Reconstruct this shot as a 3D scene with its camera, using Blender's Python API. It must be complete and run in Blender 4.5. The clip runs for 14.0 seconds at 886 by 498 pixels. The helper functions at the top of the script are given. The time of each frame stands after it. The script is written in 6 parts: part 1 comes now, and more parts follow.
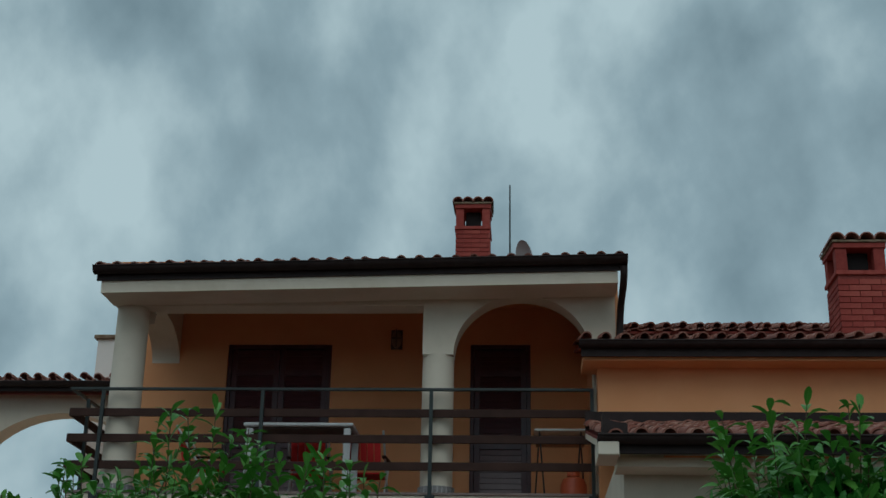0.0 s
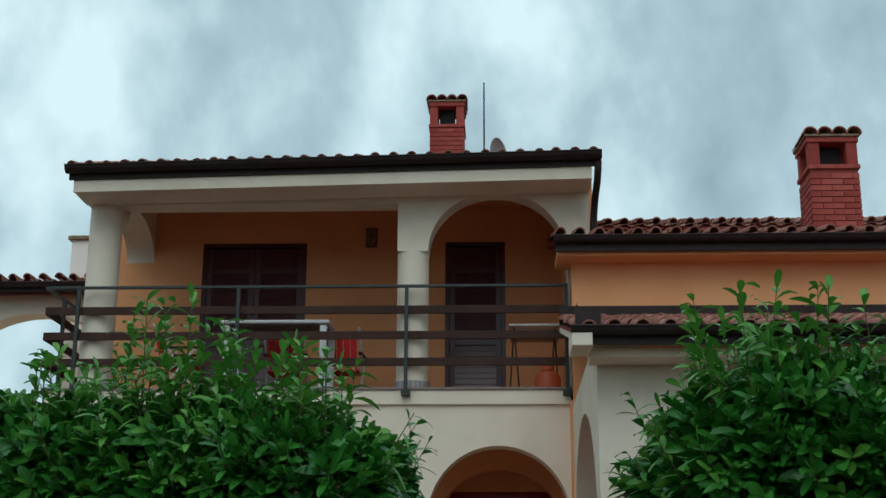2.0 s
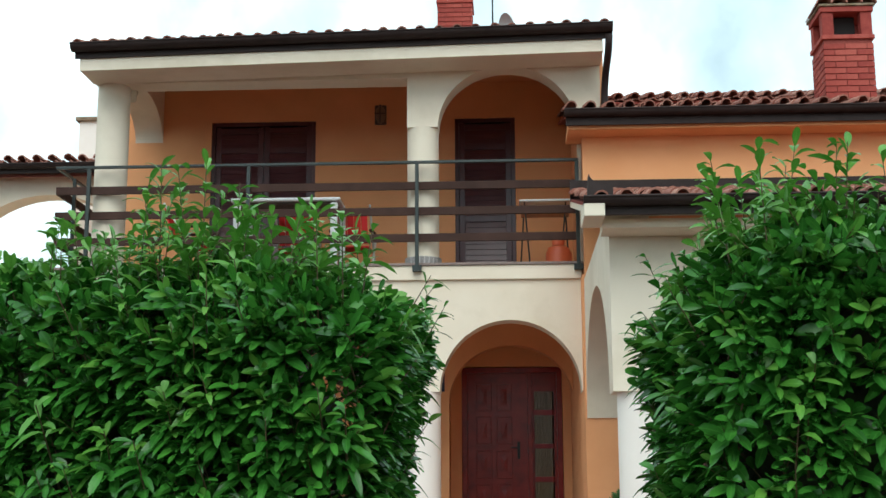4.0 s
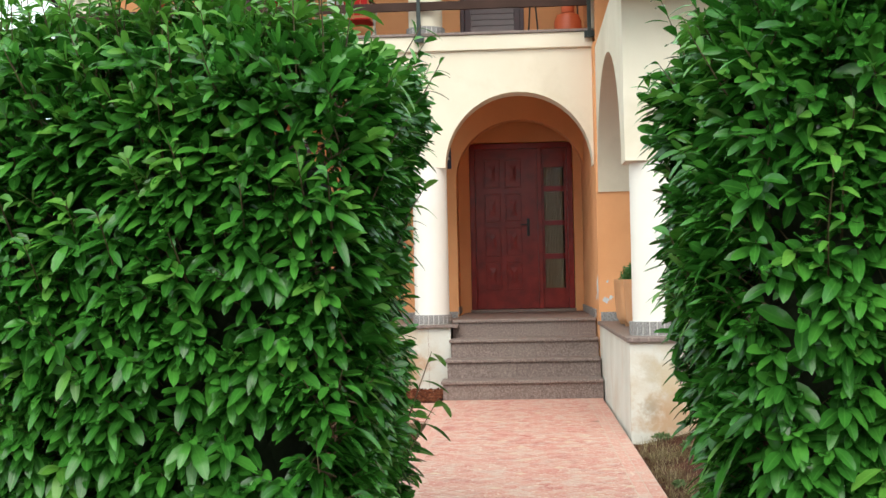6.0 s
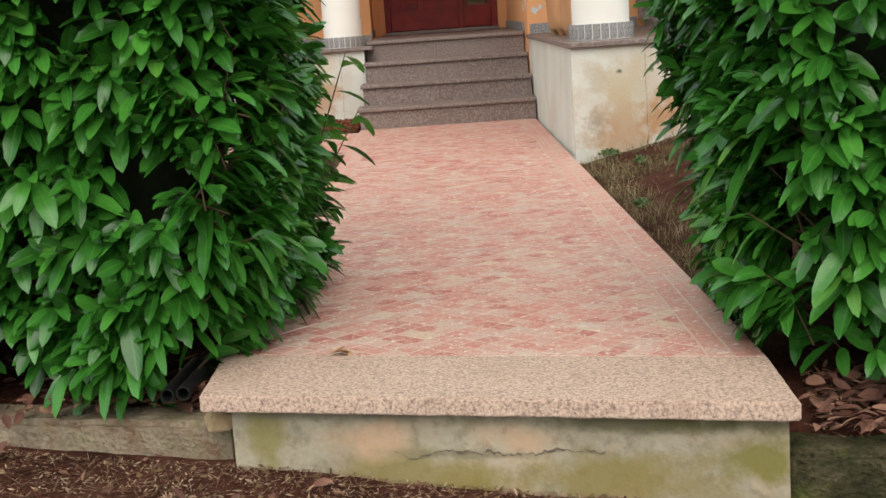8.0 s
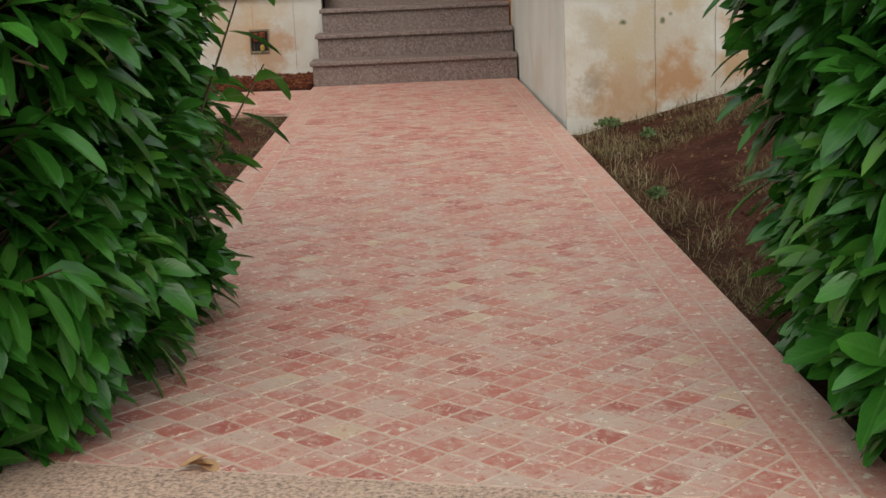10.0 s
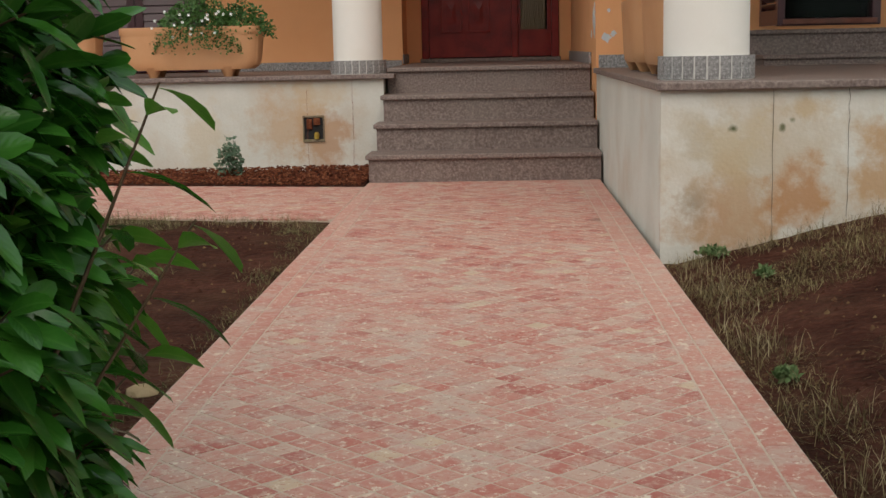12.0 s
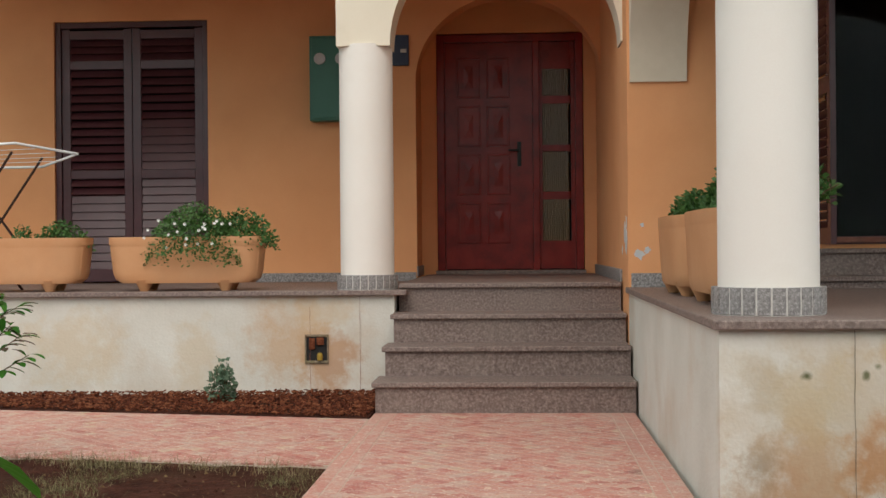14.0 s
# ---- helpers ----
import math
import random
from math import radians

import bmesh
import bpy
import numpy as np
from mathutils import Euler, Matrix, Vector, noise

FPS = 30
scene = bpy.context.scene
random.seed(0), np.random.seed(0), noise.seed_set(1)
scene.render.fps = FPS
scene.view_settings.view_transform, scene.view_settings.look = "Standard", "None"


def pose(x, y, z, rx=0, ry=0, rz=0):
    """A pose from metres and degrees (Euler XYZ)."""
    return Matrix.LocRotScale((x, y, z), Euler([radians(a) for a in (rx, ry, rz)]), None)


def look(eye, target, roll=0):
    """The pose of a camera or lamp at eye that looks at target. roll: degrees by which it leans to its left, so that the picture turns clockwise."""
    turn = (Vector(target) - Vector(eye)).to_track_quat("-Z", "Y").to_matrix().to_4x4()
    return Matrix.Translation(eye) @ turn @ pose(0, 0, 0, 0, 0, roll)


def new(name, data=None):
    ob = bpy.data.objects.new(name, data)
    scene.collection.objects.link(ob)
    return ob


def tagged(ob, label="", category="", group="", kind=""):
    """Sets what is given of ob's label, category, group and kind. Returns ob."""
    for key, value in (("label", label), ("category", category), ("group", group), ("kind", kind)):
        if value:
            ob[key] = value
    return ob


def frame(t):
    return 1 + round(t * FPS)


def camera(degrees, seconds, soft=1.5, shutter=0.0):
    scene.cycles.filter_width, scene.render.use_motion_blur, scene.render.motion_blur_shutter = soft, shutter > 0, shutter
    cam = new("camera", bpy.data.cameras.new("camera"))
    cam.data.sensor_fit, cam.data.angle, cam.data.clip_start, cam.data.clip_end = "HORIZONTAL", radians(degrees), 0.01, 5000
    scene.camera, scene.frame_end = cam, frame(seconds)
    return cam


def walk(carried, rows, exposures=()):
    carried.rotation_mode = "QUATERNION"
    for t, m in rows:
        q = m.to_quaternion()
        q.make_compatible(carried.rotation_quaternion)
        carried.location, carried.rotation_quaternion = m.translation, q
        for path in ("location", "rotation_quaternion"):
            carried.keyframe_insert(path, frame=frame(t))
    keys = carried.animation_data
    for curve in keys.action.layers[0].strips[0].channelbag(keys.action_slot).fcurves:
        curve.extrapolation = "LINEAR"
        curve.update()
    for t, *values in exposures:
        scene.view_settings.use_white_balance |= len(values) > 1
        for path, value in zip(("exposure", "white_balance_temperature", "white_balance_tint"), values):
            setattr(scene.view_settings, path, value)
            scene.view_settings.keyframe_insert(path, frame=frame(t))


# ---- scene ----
cam = camera(37.7, 14.0)
PATH = [
    (0, (-0.346, -3.193, 1.367), (-0.471, -1.321, 2.059), 1.1),
    (0.5, (-0.351, -3.191, 1.361), (-0.473, -1.309, 2.027), 1.1),
    (1, (-0.347, -3.179, 1.359), (-0.465, -1.286, 1.993), 1.0),
    (1.5, (-0.343, -3.172, 1.329), (-0.443, -1.265, 1.924), 0.7),
    (2, (-0.342, -3.184, 1.299), (-0.429, -1.264, 1.849), 0.3),
    (2.5, (-0.345, -3.164, 1.281), (-0.453, -1.233, 1.79), 0.2),
    (2.7, (-0.364, -3.165, 1.264), (-0.474, -1.23, 1.756), 0.1),
    (5, (-0.392, -3.08, 1.206), (-0.476, -1.098, 1.461), -0.7),
    (5.5, (-0.404, -2.873, 1.201), (-0.497, -0.882, 1.37), -1.4),
    (6, (-0.338, -2.614, 1.168), (-0.462, -0.619, 1.216), -1.2),
    (6.5, (-0.339, -2.332, 1.082), (-0.435, -0.336, 0.995), -0.9),
    (7, (-0.434, -2.043, 1.057), (-0.505, -0.052, 0.878), -1.3),
    (7.5, (-0.459, -1.757, 0.999), (-0.505, 0.224, 0.725), -1.2),
    (8, (-0.437, -1.444, 0.964), (-0.448, 0.524, 0.607), -4.0),
    (8.5, (-0.443, -1.073, 0.928), (-0.459, 0.889, 0.541), -2.8),
    (8.7, (-0.442, -0.898, 0.923), (-0.415, 1.064, 0.536), -2.8),
    (10.8, (-0.322, 0.634, 0.809), (-0.3, 2.584, 0.368), -2.4),
    (11, (-0.316, 0.775, 0.824), (-0.303, 2.731, 0.405), -2.4),
    (11.5, (-0.257, 1.132, 0.857), (-0.329, 3.095, 0.482), -1.6),
    (12, (-0.257, 1.363, 0.887), (-0.35, 3.337, 0.58), -1.2),
    (12.5, (-0.281, 1.698, 0.904), (-0.325, 3.683, 0.664), -0.7),
    (13, (-0.301, 1.923, 0.93), (-0.334, 3.917, 0.773), 0.0),
    (13.5, (-0.306, 2.143, 0.952), (-0.405, 4.137, 0.843), -0.5),
    (14, (-0.288, 2.28, 0.985), (-0.404, 4.277, 0.983), -0.5),
]

# ---------------------------------------------------------------- light
EXPOSURES = [(0.0, -1.25, 5900, 6), (1.0, -1.05, 5950, 6), (2.0, -0.5, 6050, 7), (2.7, -0.1, 6150, 8), (5.0, 0.9, 6600, 11), (6.5, 1.1, 6900, 13), (8.5, 0.6, 7000, 16), (11.0, 0.14, 7150, 17), (12.5, 0.2, 7100, 17.5), (14.0, 0.37, 7050, 17.5)]
walk(cam, [(t, look(eye, target, roll)) for t, eye, target, roll in PATH], EXPOSURES)

SUN_EL, SUN_AZ = radians(47), radians(-177)
world = bpy.data.worlds.new("overcast_sky")
scene.world = world
world.use_nodes = True
wn, wl = world.node_tree.nodes, world.node_tree.links
wn.clear()
w_out = wn.new("ShaderNodeOutputWorld")
w_bg = wn.new("ShaderNodeBackground")
w_sky = wn.new("ShaderNodeTexSky")
w_sky.sky_type, w_sky.sun_disc = "NISHITA", False
w_sky.sun_elevation, w_sky.sun_rotation = SUN_EL, SUN_AZ
w_tc = wn.new("ShaderNodeTexCoord")
w_map = wn.new("ShaderNodeMapping")
w_map.inputs["Scale"].default_value = (1.25, 1.0, 0.9)
w_map.inputs["Rotation"].default_value = (radians(-20), radians(25), radians(205))
w_n1 = wn.new("ShaderNodeTexNoise")
w_n1.inputs["Scale"].default_value, w_n1.inputs["Detail"].default_value, w_n1.inputs["Roughness"].default_value = 6.2, 8.0, 0.50
w_n1.inputs["Distortion"].default_value = 0.06
w_n2 = wn.new("ShaderNodeTexNoise")
w_n2.inputs["Scale"].default_value, w_n2.inputs["Detail"].default_value = 2.6, 4.0
w_mixn = wn.new("ShaderNodeMath")
w_mixn.operation = "MULTIPLY_ADD"
w_mixn.inputs[1].default_value = 0.5
w_ramp = wn.new("ShaderNodeValToRGB")
els = w_ramp.color_ramp.elements
els[0].position, els[0].color = 0.60, (0.335, 0.455, 0.487, 1)
els[1].position, els[1].color = 0.92, (0.86, 1.03, 1.02, 1)
mid = els.new(0.745)
mid.color = (0.50, 0.65, 0.68, 1)
w_scale = wn.new("ShaderNodeVectorMath")
w_scale.operation = "SCALE"
w_scale.inputs[3].default_value = 11.0
w_mix = wn.new("ShaderNodeMix")
w_mix.data_type = "RGBA"
w_mix.inputs[0].default_value = 0.93
wl.new(w_tc.outputs["Generated"], w_map.inputs[0])
wl.new(w_map.outputs[0], w_n1.inputs["Vector"])
wl.new(w_map.outputs[0], w_n2.inputs["Vector"])
wl.new(w_n2.outputs[0], w_mixn.inputs[0])
wl.new(w_n1.outputs[0], w_mixn.inputs[2])
wl.new(w_mixn.outputs[0], w_ramp.inputs[0])
wl.new(w_ramp.outputs[0], w_scale.inputs[0])
wl.new(w_sky.outputs[0], w_mix.inputs[6])
wl.new(w_scale.outputs[0], w_mix.inputs[7])
wl.new(w_mix.outputs[2], w_bg.inputs[0])
w_bg.inputs[1].default_value = 0.12
wl.new(w_bg.outputs[0], w_out.inputs[0])

sun = new("sun", bpy.data.lights.new("sun", "SUN"))
sun.data.energy, sun.data.angle, sun.data.color = 1.2, radians(50), (1.0, 0.96, 0.9)
sun.matrix_world = look((-0.8, -8.5, 15.5), (0, 6, 0))


# ---------------------------------------------------------------- materials
def material(name, colors, scale=6.0, rough=0.7, bump=0.2, fine=120.0, metal=0.0, island=0.0, obrandom=0.0, stain=None, stain_scale=1.2, stain_amount=0.5, spec=0.5, translucent=0.0, bump_dist=0.004, contrast=0.3, stain2=None, stain2_scale=4.0, stain2_amount=0.6, stain_lo=0.5):
    """Two scales of variation between the colours, an optional stain colour, and fine relief."""
    m = bpy.data.materials.new(name)
    m.use_nodes = True
    n, l = m.node_tree.nodes, m.node_tree.links
    b = n["Principled BSDF"]
    tc = n.new("ShaderNodeTexCoord")
    src = tc.outputs["Object"]
    big = n.new("ShaderNodeTexNoise")
    big.inputs["Scale"].default_value, big.inputs["Detail"].default_value = scale, 6.0
    small = n.new("ShaderNodeTexNoise")
    small.inputs["Scale"].default_value, small.inputs["Detail"].default_value = fine, 4.0
    l.new(src, big.inputs["Vector"]), l.new(src, small.inputs["Vector"])
    add = n.new("ShaderNodeMath")
    add.operation = "MULTIPLY_ADD"
    l.new(small.outputs[0], add.inputs[0])
    add.inputs[1].default_value = contrast
    l.new(big.outputs[0], add.inputs[2])
    even = n.new("ShaderNodeMath")
    even.operation = "ADD"
    l.new(add.outputs[0], even.inputs[0])
    even.inputs[1].default_value = 0.15 - 0.5 * contrast
    fac = even.outputs[0]
    if island or obrandom:
        geo = n.new("ShaderNodeNewGeometry") if island else n.new("ShaderNodeObjectInfo")
        rnd = n.new("ShaderNodeMath")
        rnd.operation = "MULTIPLY_ADD"
        l.new(geo.outputs["Random Per Island"] if island else geo.outputs["Random"], rnd.inputs[0])
        rnd.inputs[1].default_value = island or obrandom
        sub = n.new("ShaderNodeMath")
        sub.operation = "SUBTRACT"
        l.new(fac, sub.inputs[0])
        sub.inputs[1].default_value = 0.5 * (island or obrandom)
        l.new(sub.outputs[0], rnd.inputs[2])
        fac = rnd.outputs[0]
    ramp = n.new("ShaderNodeValToRGB")
    e = ramp.color_ramp.elements
    lo, hi = (0.38, 0.92) if not (island or obrandom) else (0.2, 1.1)
    for k, c in enumerate(colors):
        p = min(1.0, lo + (hi - lo) * k / max(1, len(colors) - 1))
        el = e[k] if k < 2 else e.new(p)
        el.position, el.color = p, (*c, 1)
    l.new(fac, ramp.inputs[0])
    col = ramp.outputs[0]
    for s_col, s_scale, s_amount in ((stain, stain_scale, stain_amount), (stain2, stain2_scale, stain2_amount)):
        if not s_col:
            continue
        sn = n.new("ShaderNodeTexNoise")
        sn.inputs["Scale"].default_value, sn.inputs["Detail"].default_value, sn.inputs["Roughness"].default_value = s_scale, 8.0, 0.62
        l.new(src, sn.inputs["Vector"])
        sr = n.new("ShaderNodeMapRange")
        sr.inputs[1].default_value, sr.inputs[2].default_value, sr.inputs[4].default_value = stain_lo, stain_lo + 0.16, s_amount
        l.new(sn.outputs[0], sr.inputs[0])
        mx = n.new("ShaderNodeMix")
        mx.data_type = "RGBA"
        l.new(sr.outputs[0], mx.inputs[0]), l.new(col, mx.inputs[6])
        mx.inputs[7].default_value = (*s_col, 1)
        col = mx.outputs[2]
    l.new(col, b.inputs["Base Color"])
    b.inputs["Roughness"].default_value, b.inputs["Metallic"].default_value = rough, metal
    b.inputs["Specular IOR Level"].default_value = spec
    if bump:
        bp = n.new("ShaderNodeBump")
        bp.inputs["Strength"].default_value, bp.inputs["Distance"].default_value = bump, bump_dist
        l.new(add.outputs[0], bp.inputs["Height"])
        l.new(bp.outputs[0], b.inputs["Normal"])
    if translucent:
        tr = n.new("ShaderNodeBsdfTranslucent")
        ms = n.new("ShaderNodeMixShader")
        ms.inputs[0].default_value = translucent
        l.new(col, tr.inputs[0])
        l.new(b.outputs[0], ms.inputs[1]), l.new(tr.outputs[0], ms.inputs[2])
        l.new(ms.outputs[0], n["Material Output"].inputs[0])
    return m


def blotched(name, m, blots):
    """Damp marks and other patches of their own shape on a plaster: centre, radii, colour and strength, with ragged
    edges.
    """
    n, l = m.node_tree.nodes, m.node_tree.links
    b = n["Principled BSDF"]
    col = b.inputs["Base Color"].links[0].from_socket
    geo = n.new("ShaderNodeNewGeometry")
    rag = n.new("ShaderNodeTexNoise")
    rag.inputs["Scale"].default_value, rag.inputs["Detail"].default_value, rag.inputs["Roughness"].default_value = 7.0, 7.0, 0.65
    l.new(geo.outputs["Position"], rag.inputs["Vector"])
    for at, radii, tint, strength in blots:
        mp = n.new("ShaderNodeMapping")
        mp.vector_type = "TEXTURE"
        mp.inputs["Location"].default_value, mp.inputs["Scale"].default_value = at, radii
        far = n.new("ShaderNodeVectorMath")
        far.operation = "LENGTH"
        l.new(geo.outputs["Position"], mp.inputs[0]), l.new(mp.outputs[0], far.inputs[0])
        torn = n.new("ShaderNodeMath")
        torn.operation = "MULTIPLY_ADD"
        torn.inputs[1].default_value = 2.8
        l.new(rag.outputs[0], torn.inputs[0]), l.new(far.outputs["Value"], torn.inputs[2])
        fade = n.new("ShaderNodeMapRange")
        fade.inputs[1].default_value, fade.inputs[2].default_value = 2.45, 1.75
        fade.inputs[3].default_value, fade.inputs[4].default_value = 0.0, strength
        l.new(torn.outputs[0], fade.inputs[0])
        mx = n.new("ShaderNodeMix")
        mx.data_type = "RGBA"
        l.new(fade.outputs[0], mx.inputs[0]), l.new(col, mx.inputs[6])
        mx.inputs[7].default_value = (*tint, 1)
        col = mx.outputs[2]
    l.new(col, b.inputs["Base Color"])
    return m


CREAM = material("cream_stucco", [(0.73, 0.635, 0.50), (0.83, 0.74, 0.61)], 1.6, 0.85, 0.35, 160, stain=(0.55, 0.46, 0.33), stain_amount=0.35)
WHITE_COL = material("column_plaster", [(0.82, 0.755, 0.695), (0.89, 0.835, 0.78)], 1.3, 0.7, 0.25, 150, stain=(0.62, 0.54, 0.42), stain_amount=0.2)
ORANGE = material("orange_stucco", [(0.79, 0.345, 0.145), (0.87, 0.415, 0.195)], 1.4, 0.85, 0.35, 170, stain=(0.73, 0.325, 0.145), stain_amount=0.4)
BASEWALL = blotched("stained_base_plaster", material("stained_base_plaster", [(0.60, 0.565, 0.50), (0.73, 0.70, 0.64)], 2.4, 0.85, 0.8, 60, stain=(0.58, 0.43, 0.31), stain_scale=1.6, stain_amount=0.4, bump_dist=0.008, spec=0.2, stain_lo=0.5), (
    ((0.70, 6.9, 0.17), (0.27, 0.1, 0.24), (0.50, 0.255, 0.12), 0.85), ((0.73, 6.9, 0.44), (0.19, 0.1, 0.17), (0.58, 0.44, 0.24), 0.55),
    ((0.56, 6.9, 0.21), (0.10, 0.08, 0.11), (0.27, 0.20, 0.13), 0.6), ((0.57, 6.9, 0.46), (0.09, 0.08, 0.14), (0.42, 0.35, 0.25), 0.4), ((0.85, 6.9, 0.38), (0.6, 0.1, 0.4), (0.56, 0.45, 0.32), 0.5),
    ((0.98, 6.9, 0.24), (0.17, 0.1, 0.20), (0.50, 0.25, 0.115), 0.85), ((1.02, 6.9, 0.60), (0.15, 0.1, 0.07), (0.55, 0.38, 0.20), 0.6),
    ((1.45, 6.9, 0.35), (0.34, 0.1, 0.22), (0.52, 0.29, 0.13), 0.75), ((2.2, 6.9, 0.45), (0.4, 0.1, 0.22), (0.50, 0.30, 0.15), 0.6),
    ((0.72, 6.9, 0.525), (0.030, 0.05, 0.022), (0.10, 0.11, 0.05), 0.95), ((0.925, 6.9, 0.525), (0.018, 0.05, 0.028), (0.12, 0.13, 0.06), 0.9), ((0.965, 6.9, 0.555), (0.022, 0.05, 0.018), (0.16, 0.17, 0.08), 0.8),
    ((-1.55, 10.93, 0.22), (0.27, 0.1, 0.24), (0.50, 0.26, 0.135), 0.75), ((-1.84, 10.93, 0.33), (0.28, 0.1, 0.34), (0.56, 0.35, 0.20), 0.65), ((-1.62, 10.93, 0.58), (0.34, 0.1, 0.15), (0.60, 0.43, 0.26), 0.5),
    ((-2.45, 10.93, 0.25), (0.25, 0.1, 0.3), (0.60, 0.45, 0.28), 0.45), ((-3.3, 10.93, 0.3), (0.4, 0.1, 0.3), (0.60, 0.45, 0.28), 0.5)))
# mossy and peach blots, plus darker bands along the top below the slab
MOLDWALL = blotched("moldy_front_plaster", material("moldy_front_plaster", [(0.31, 0.255, 0.18), (0.47, 0.405, 0.305)], 3.0, 0.9, 0.6, 55, bump_dist=0.006, stain=(0.48, 0.32, 0.21), stain_scale=5.0, stain_amount=0.6, spec=0.15, stain_lo=0.5, stain2=(0.15, 0.12, 0.075), stain2_scale=26.0, stain2_amount=0.45, contrast=0.55), (
    ((-0.97, 1.9, -0.13), (0.07, 0.5, 0.11), (0.23, 0.19, 0.06), 0.75), ((-0.55, 1.8, -0.225), (0.34, 0.5, 0.075), (0.25, 0.19, 0.06), 0.75), ((-0.1, 1.7, -0.235), (0.40, 0.5, 0.085), (0.24, 0.18, 0.055), 0.8), ((0.05, 1.6, -0.072), (0.45, 0.5, 0.028), (0.14, 0.115, 0.06), 0.8),
    ((0.27, 1.55, -0.15), (0.11, 0.5, 0.09), (0.20, 0.17, 0.045), 0.9), ((0.20, 1.55, -0.075), (0.17, 0.5, 0.035), (0.13, 0.12, 0.05), 0.8), ((-0.75, 1.85, -0.06), (0.3, 0.5, 0.02), (0.22, 0.19, 0.13), 0.7),
    ((-0.68, 1.85, -0.13), (0.10, 0.5, 0.06), (0.58, 0.36, 0.23), 0.7), ((-0.3, 1.75, -0.12), (0.10, 0.5, 0.05), (0.58, 0.36, 0.23), 0.6), ((-0.42, 1.75, -0.165), (0.22, 0.5, 0.016), (0.24, 0.20, 0.12), 0.8)))
GRANITE = material("grey_granite", [(0.105, 0.070, 0.062), (0.21, 0.152, 0.134), (0.36, 0.28, 0.25)], 72.0, 0.55, 0.2, 330, contrast=0.6, bump_dist=0.001, stain=(0.27, 0.215, 0.185), stain_scale=2.5, stain_amount=0.35, spec=0.35)
GRANITE_DARK = material("granite_plinth_tile", [(0.09, 0.083, 0.08), (0.26, 0.24, 0.235), (0.48, 0.45, 0.44)], 70.0, 0.5, 0.2, 240, contrast=0.8, bump_dist=0.001)
PINKSTONE = material("pink_stone_slab", [(0.11, 0.075, 0.062), (0.56, 0.37, 0.285), (0.74, 0.55, 0.43)], 120.0, 0.6, 0.15, 340, contrast=0.6, bump_dist=0.001, stain=(0.36, 0.24, 0.165), stain_amount=0.45, stain_scale=5.0, stain2=(0.12, 0.085, 0.07), stain2_scale=55.0, stain2_amount=0.75, stain_lo=0.55)


def path_tile(name, island, palette):
    """Fired tile: a rose, red or sandy body from tile to tile, streaked with worn sandy glaze, in world metres."""
    m = bpy.data.materials.new(name)
    m.use_nodes = True
    n, l = m.node_tree.nodes, m.node_tree.links
    b = n["Principled BSDF"]
    geo = n.new("ShaderNodeNewGeometry")
    who = geo.outputs["Random Per Island"] if island else n.new("ShaderNodeObjectInfo").outputs["Random"]

    def grain(scale, detail, rough, stretch=(1, 1, 1), turn=0.0):
        mp = n.new("ShaderNodeMapping")
        mp.inputs["Scale"].default_value, mp.inputs["Rotation"].default_value = stretch, (0, 0, turn)
        t = n.new("ShaderNodeTexNoise")
        t.inputs["Scale"].default_value, t.inputs["Detail"].default_value, t.inputs["Roughness"].default_value = scale, detail, rough
        l.new(geo.outputs["Position"], mp.inputs[0]), l.new(mp.outputs[0], t.inputs["Vector"])
        return t.outputs[0]

    def mask(fac, lo, hi, top):
        r = n.new("ShaderNodeMapRange")
        r.inputs[1].default_value, r.inputs[2].default_value, r.inputs[4].default_value = lo, hi, top
        l.new(fac, r.inputs[0])
        return r.outputs[0]

    def blend(fac, a, c):
        mx = n.new("ShaderNodeMix")
        mx.data_type = "RGBA"
        l.new(fac, mx.inputs[0]), l.new(a, mx.inputs[6])
        mx.inputs[7].default_value = (*c, 1)
        return mx.outputs[2]

    ramp = n.new("ShaderNodeValToRGB")
    ramp.color_ramp.interpolation = "CONSTANT"
    e = ramp.color_ramp.elements
    for k, (p, c) in enumerate(palette):
        el = e[k] if k < 2 else e.new(p)
        el.position, el.color = p, (*c, 1)
    l.new(who, ramp.inputs[0])
    col = ramp.outputs[0]
    col = blend(mask(grain(2.2, 5, 0.6), 0.42, 0.72, 0.4), col, (0.60, 0.41, 0.335))
    col = blend(mask(grain(6.5, 4, 0.6), 0.50, 0.64, 0.6), col, (0.575, 0.45, 0.385))
    col = blend(mask(grain(46, 7, 0.7, (1, 0.75, 1), 0.5), 0.50, 0.58, 0.55), col, (0.62, 0.45, 0.37))
    col = blend(mask(grain(56, 6, 0.7, (0.8, 1, 1), 0.9), 0.56, 0.61, 0.7), col, (0.47, 0.14, 0.11))
    col = blend(mask(grain(34, 6, 0.7), 0.59, 0.62, 0.85), col, (0.78, 0.68, 0.57))
    col = blend(mask(grain(19, 5, 0.75, (1, 0.6, 1), 0.8), 0.615, 0.64, 0.8), col, (0.76, 0.62, 0.50))
    l.new(col, b.inputs["Base Color"])
    b.inputs["Roughness"].default_value, b.inputs["Specular IOR Level"].default_value = 0.5, 0.35
    bp = n.new("ShaderNodeBump")
    bp.inputs["Strength"].default_value, bp.inputs["Distance"].default_value = 0.35, 0.002
    l.new(grain(70, 5, 0.6), bp.inputs["Height"]), l.new(bp.outputs[0], b.inputs["Normal"])
    return m


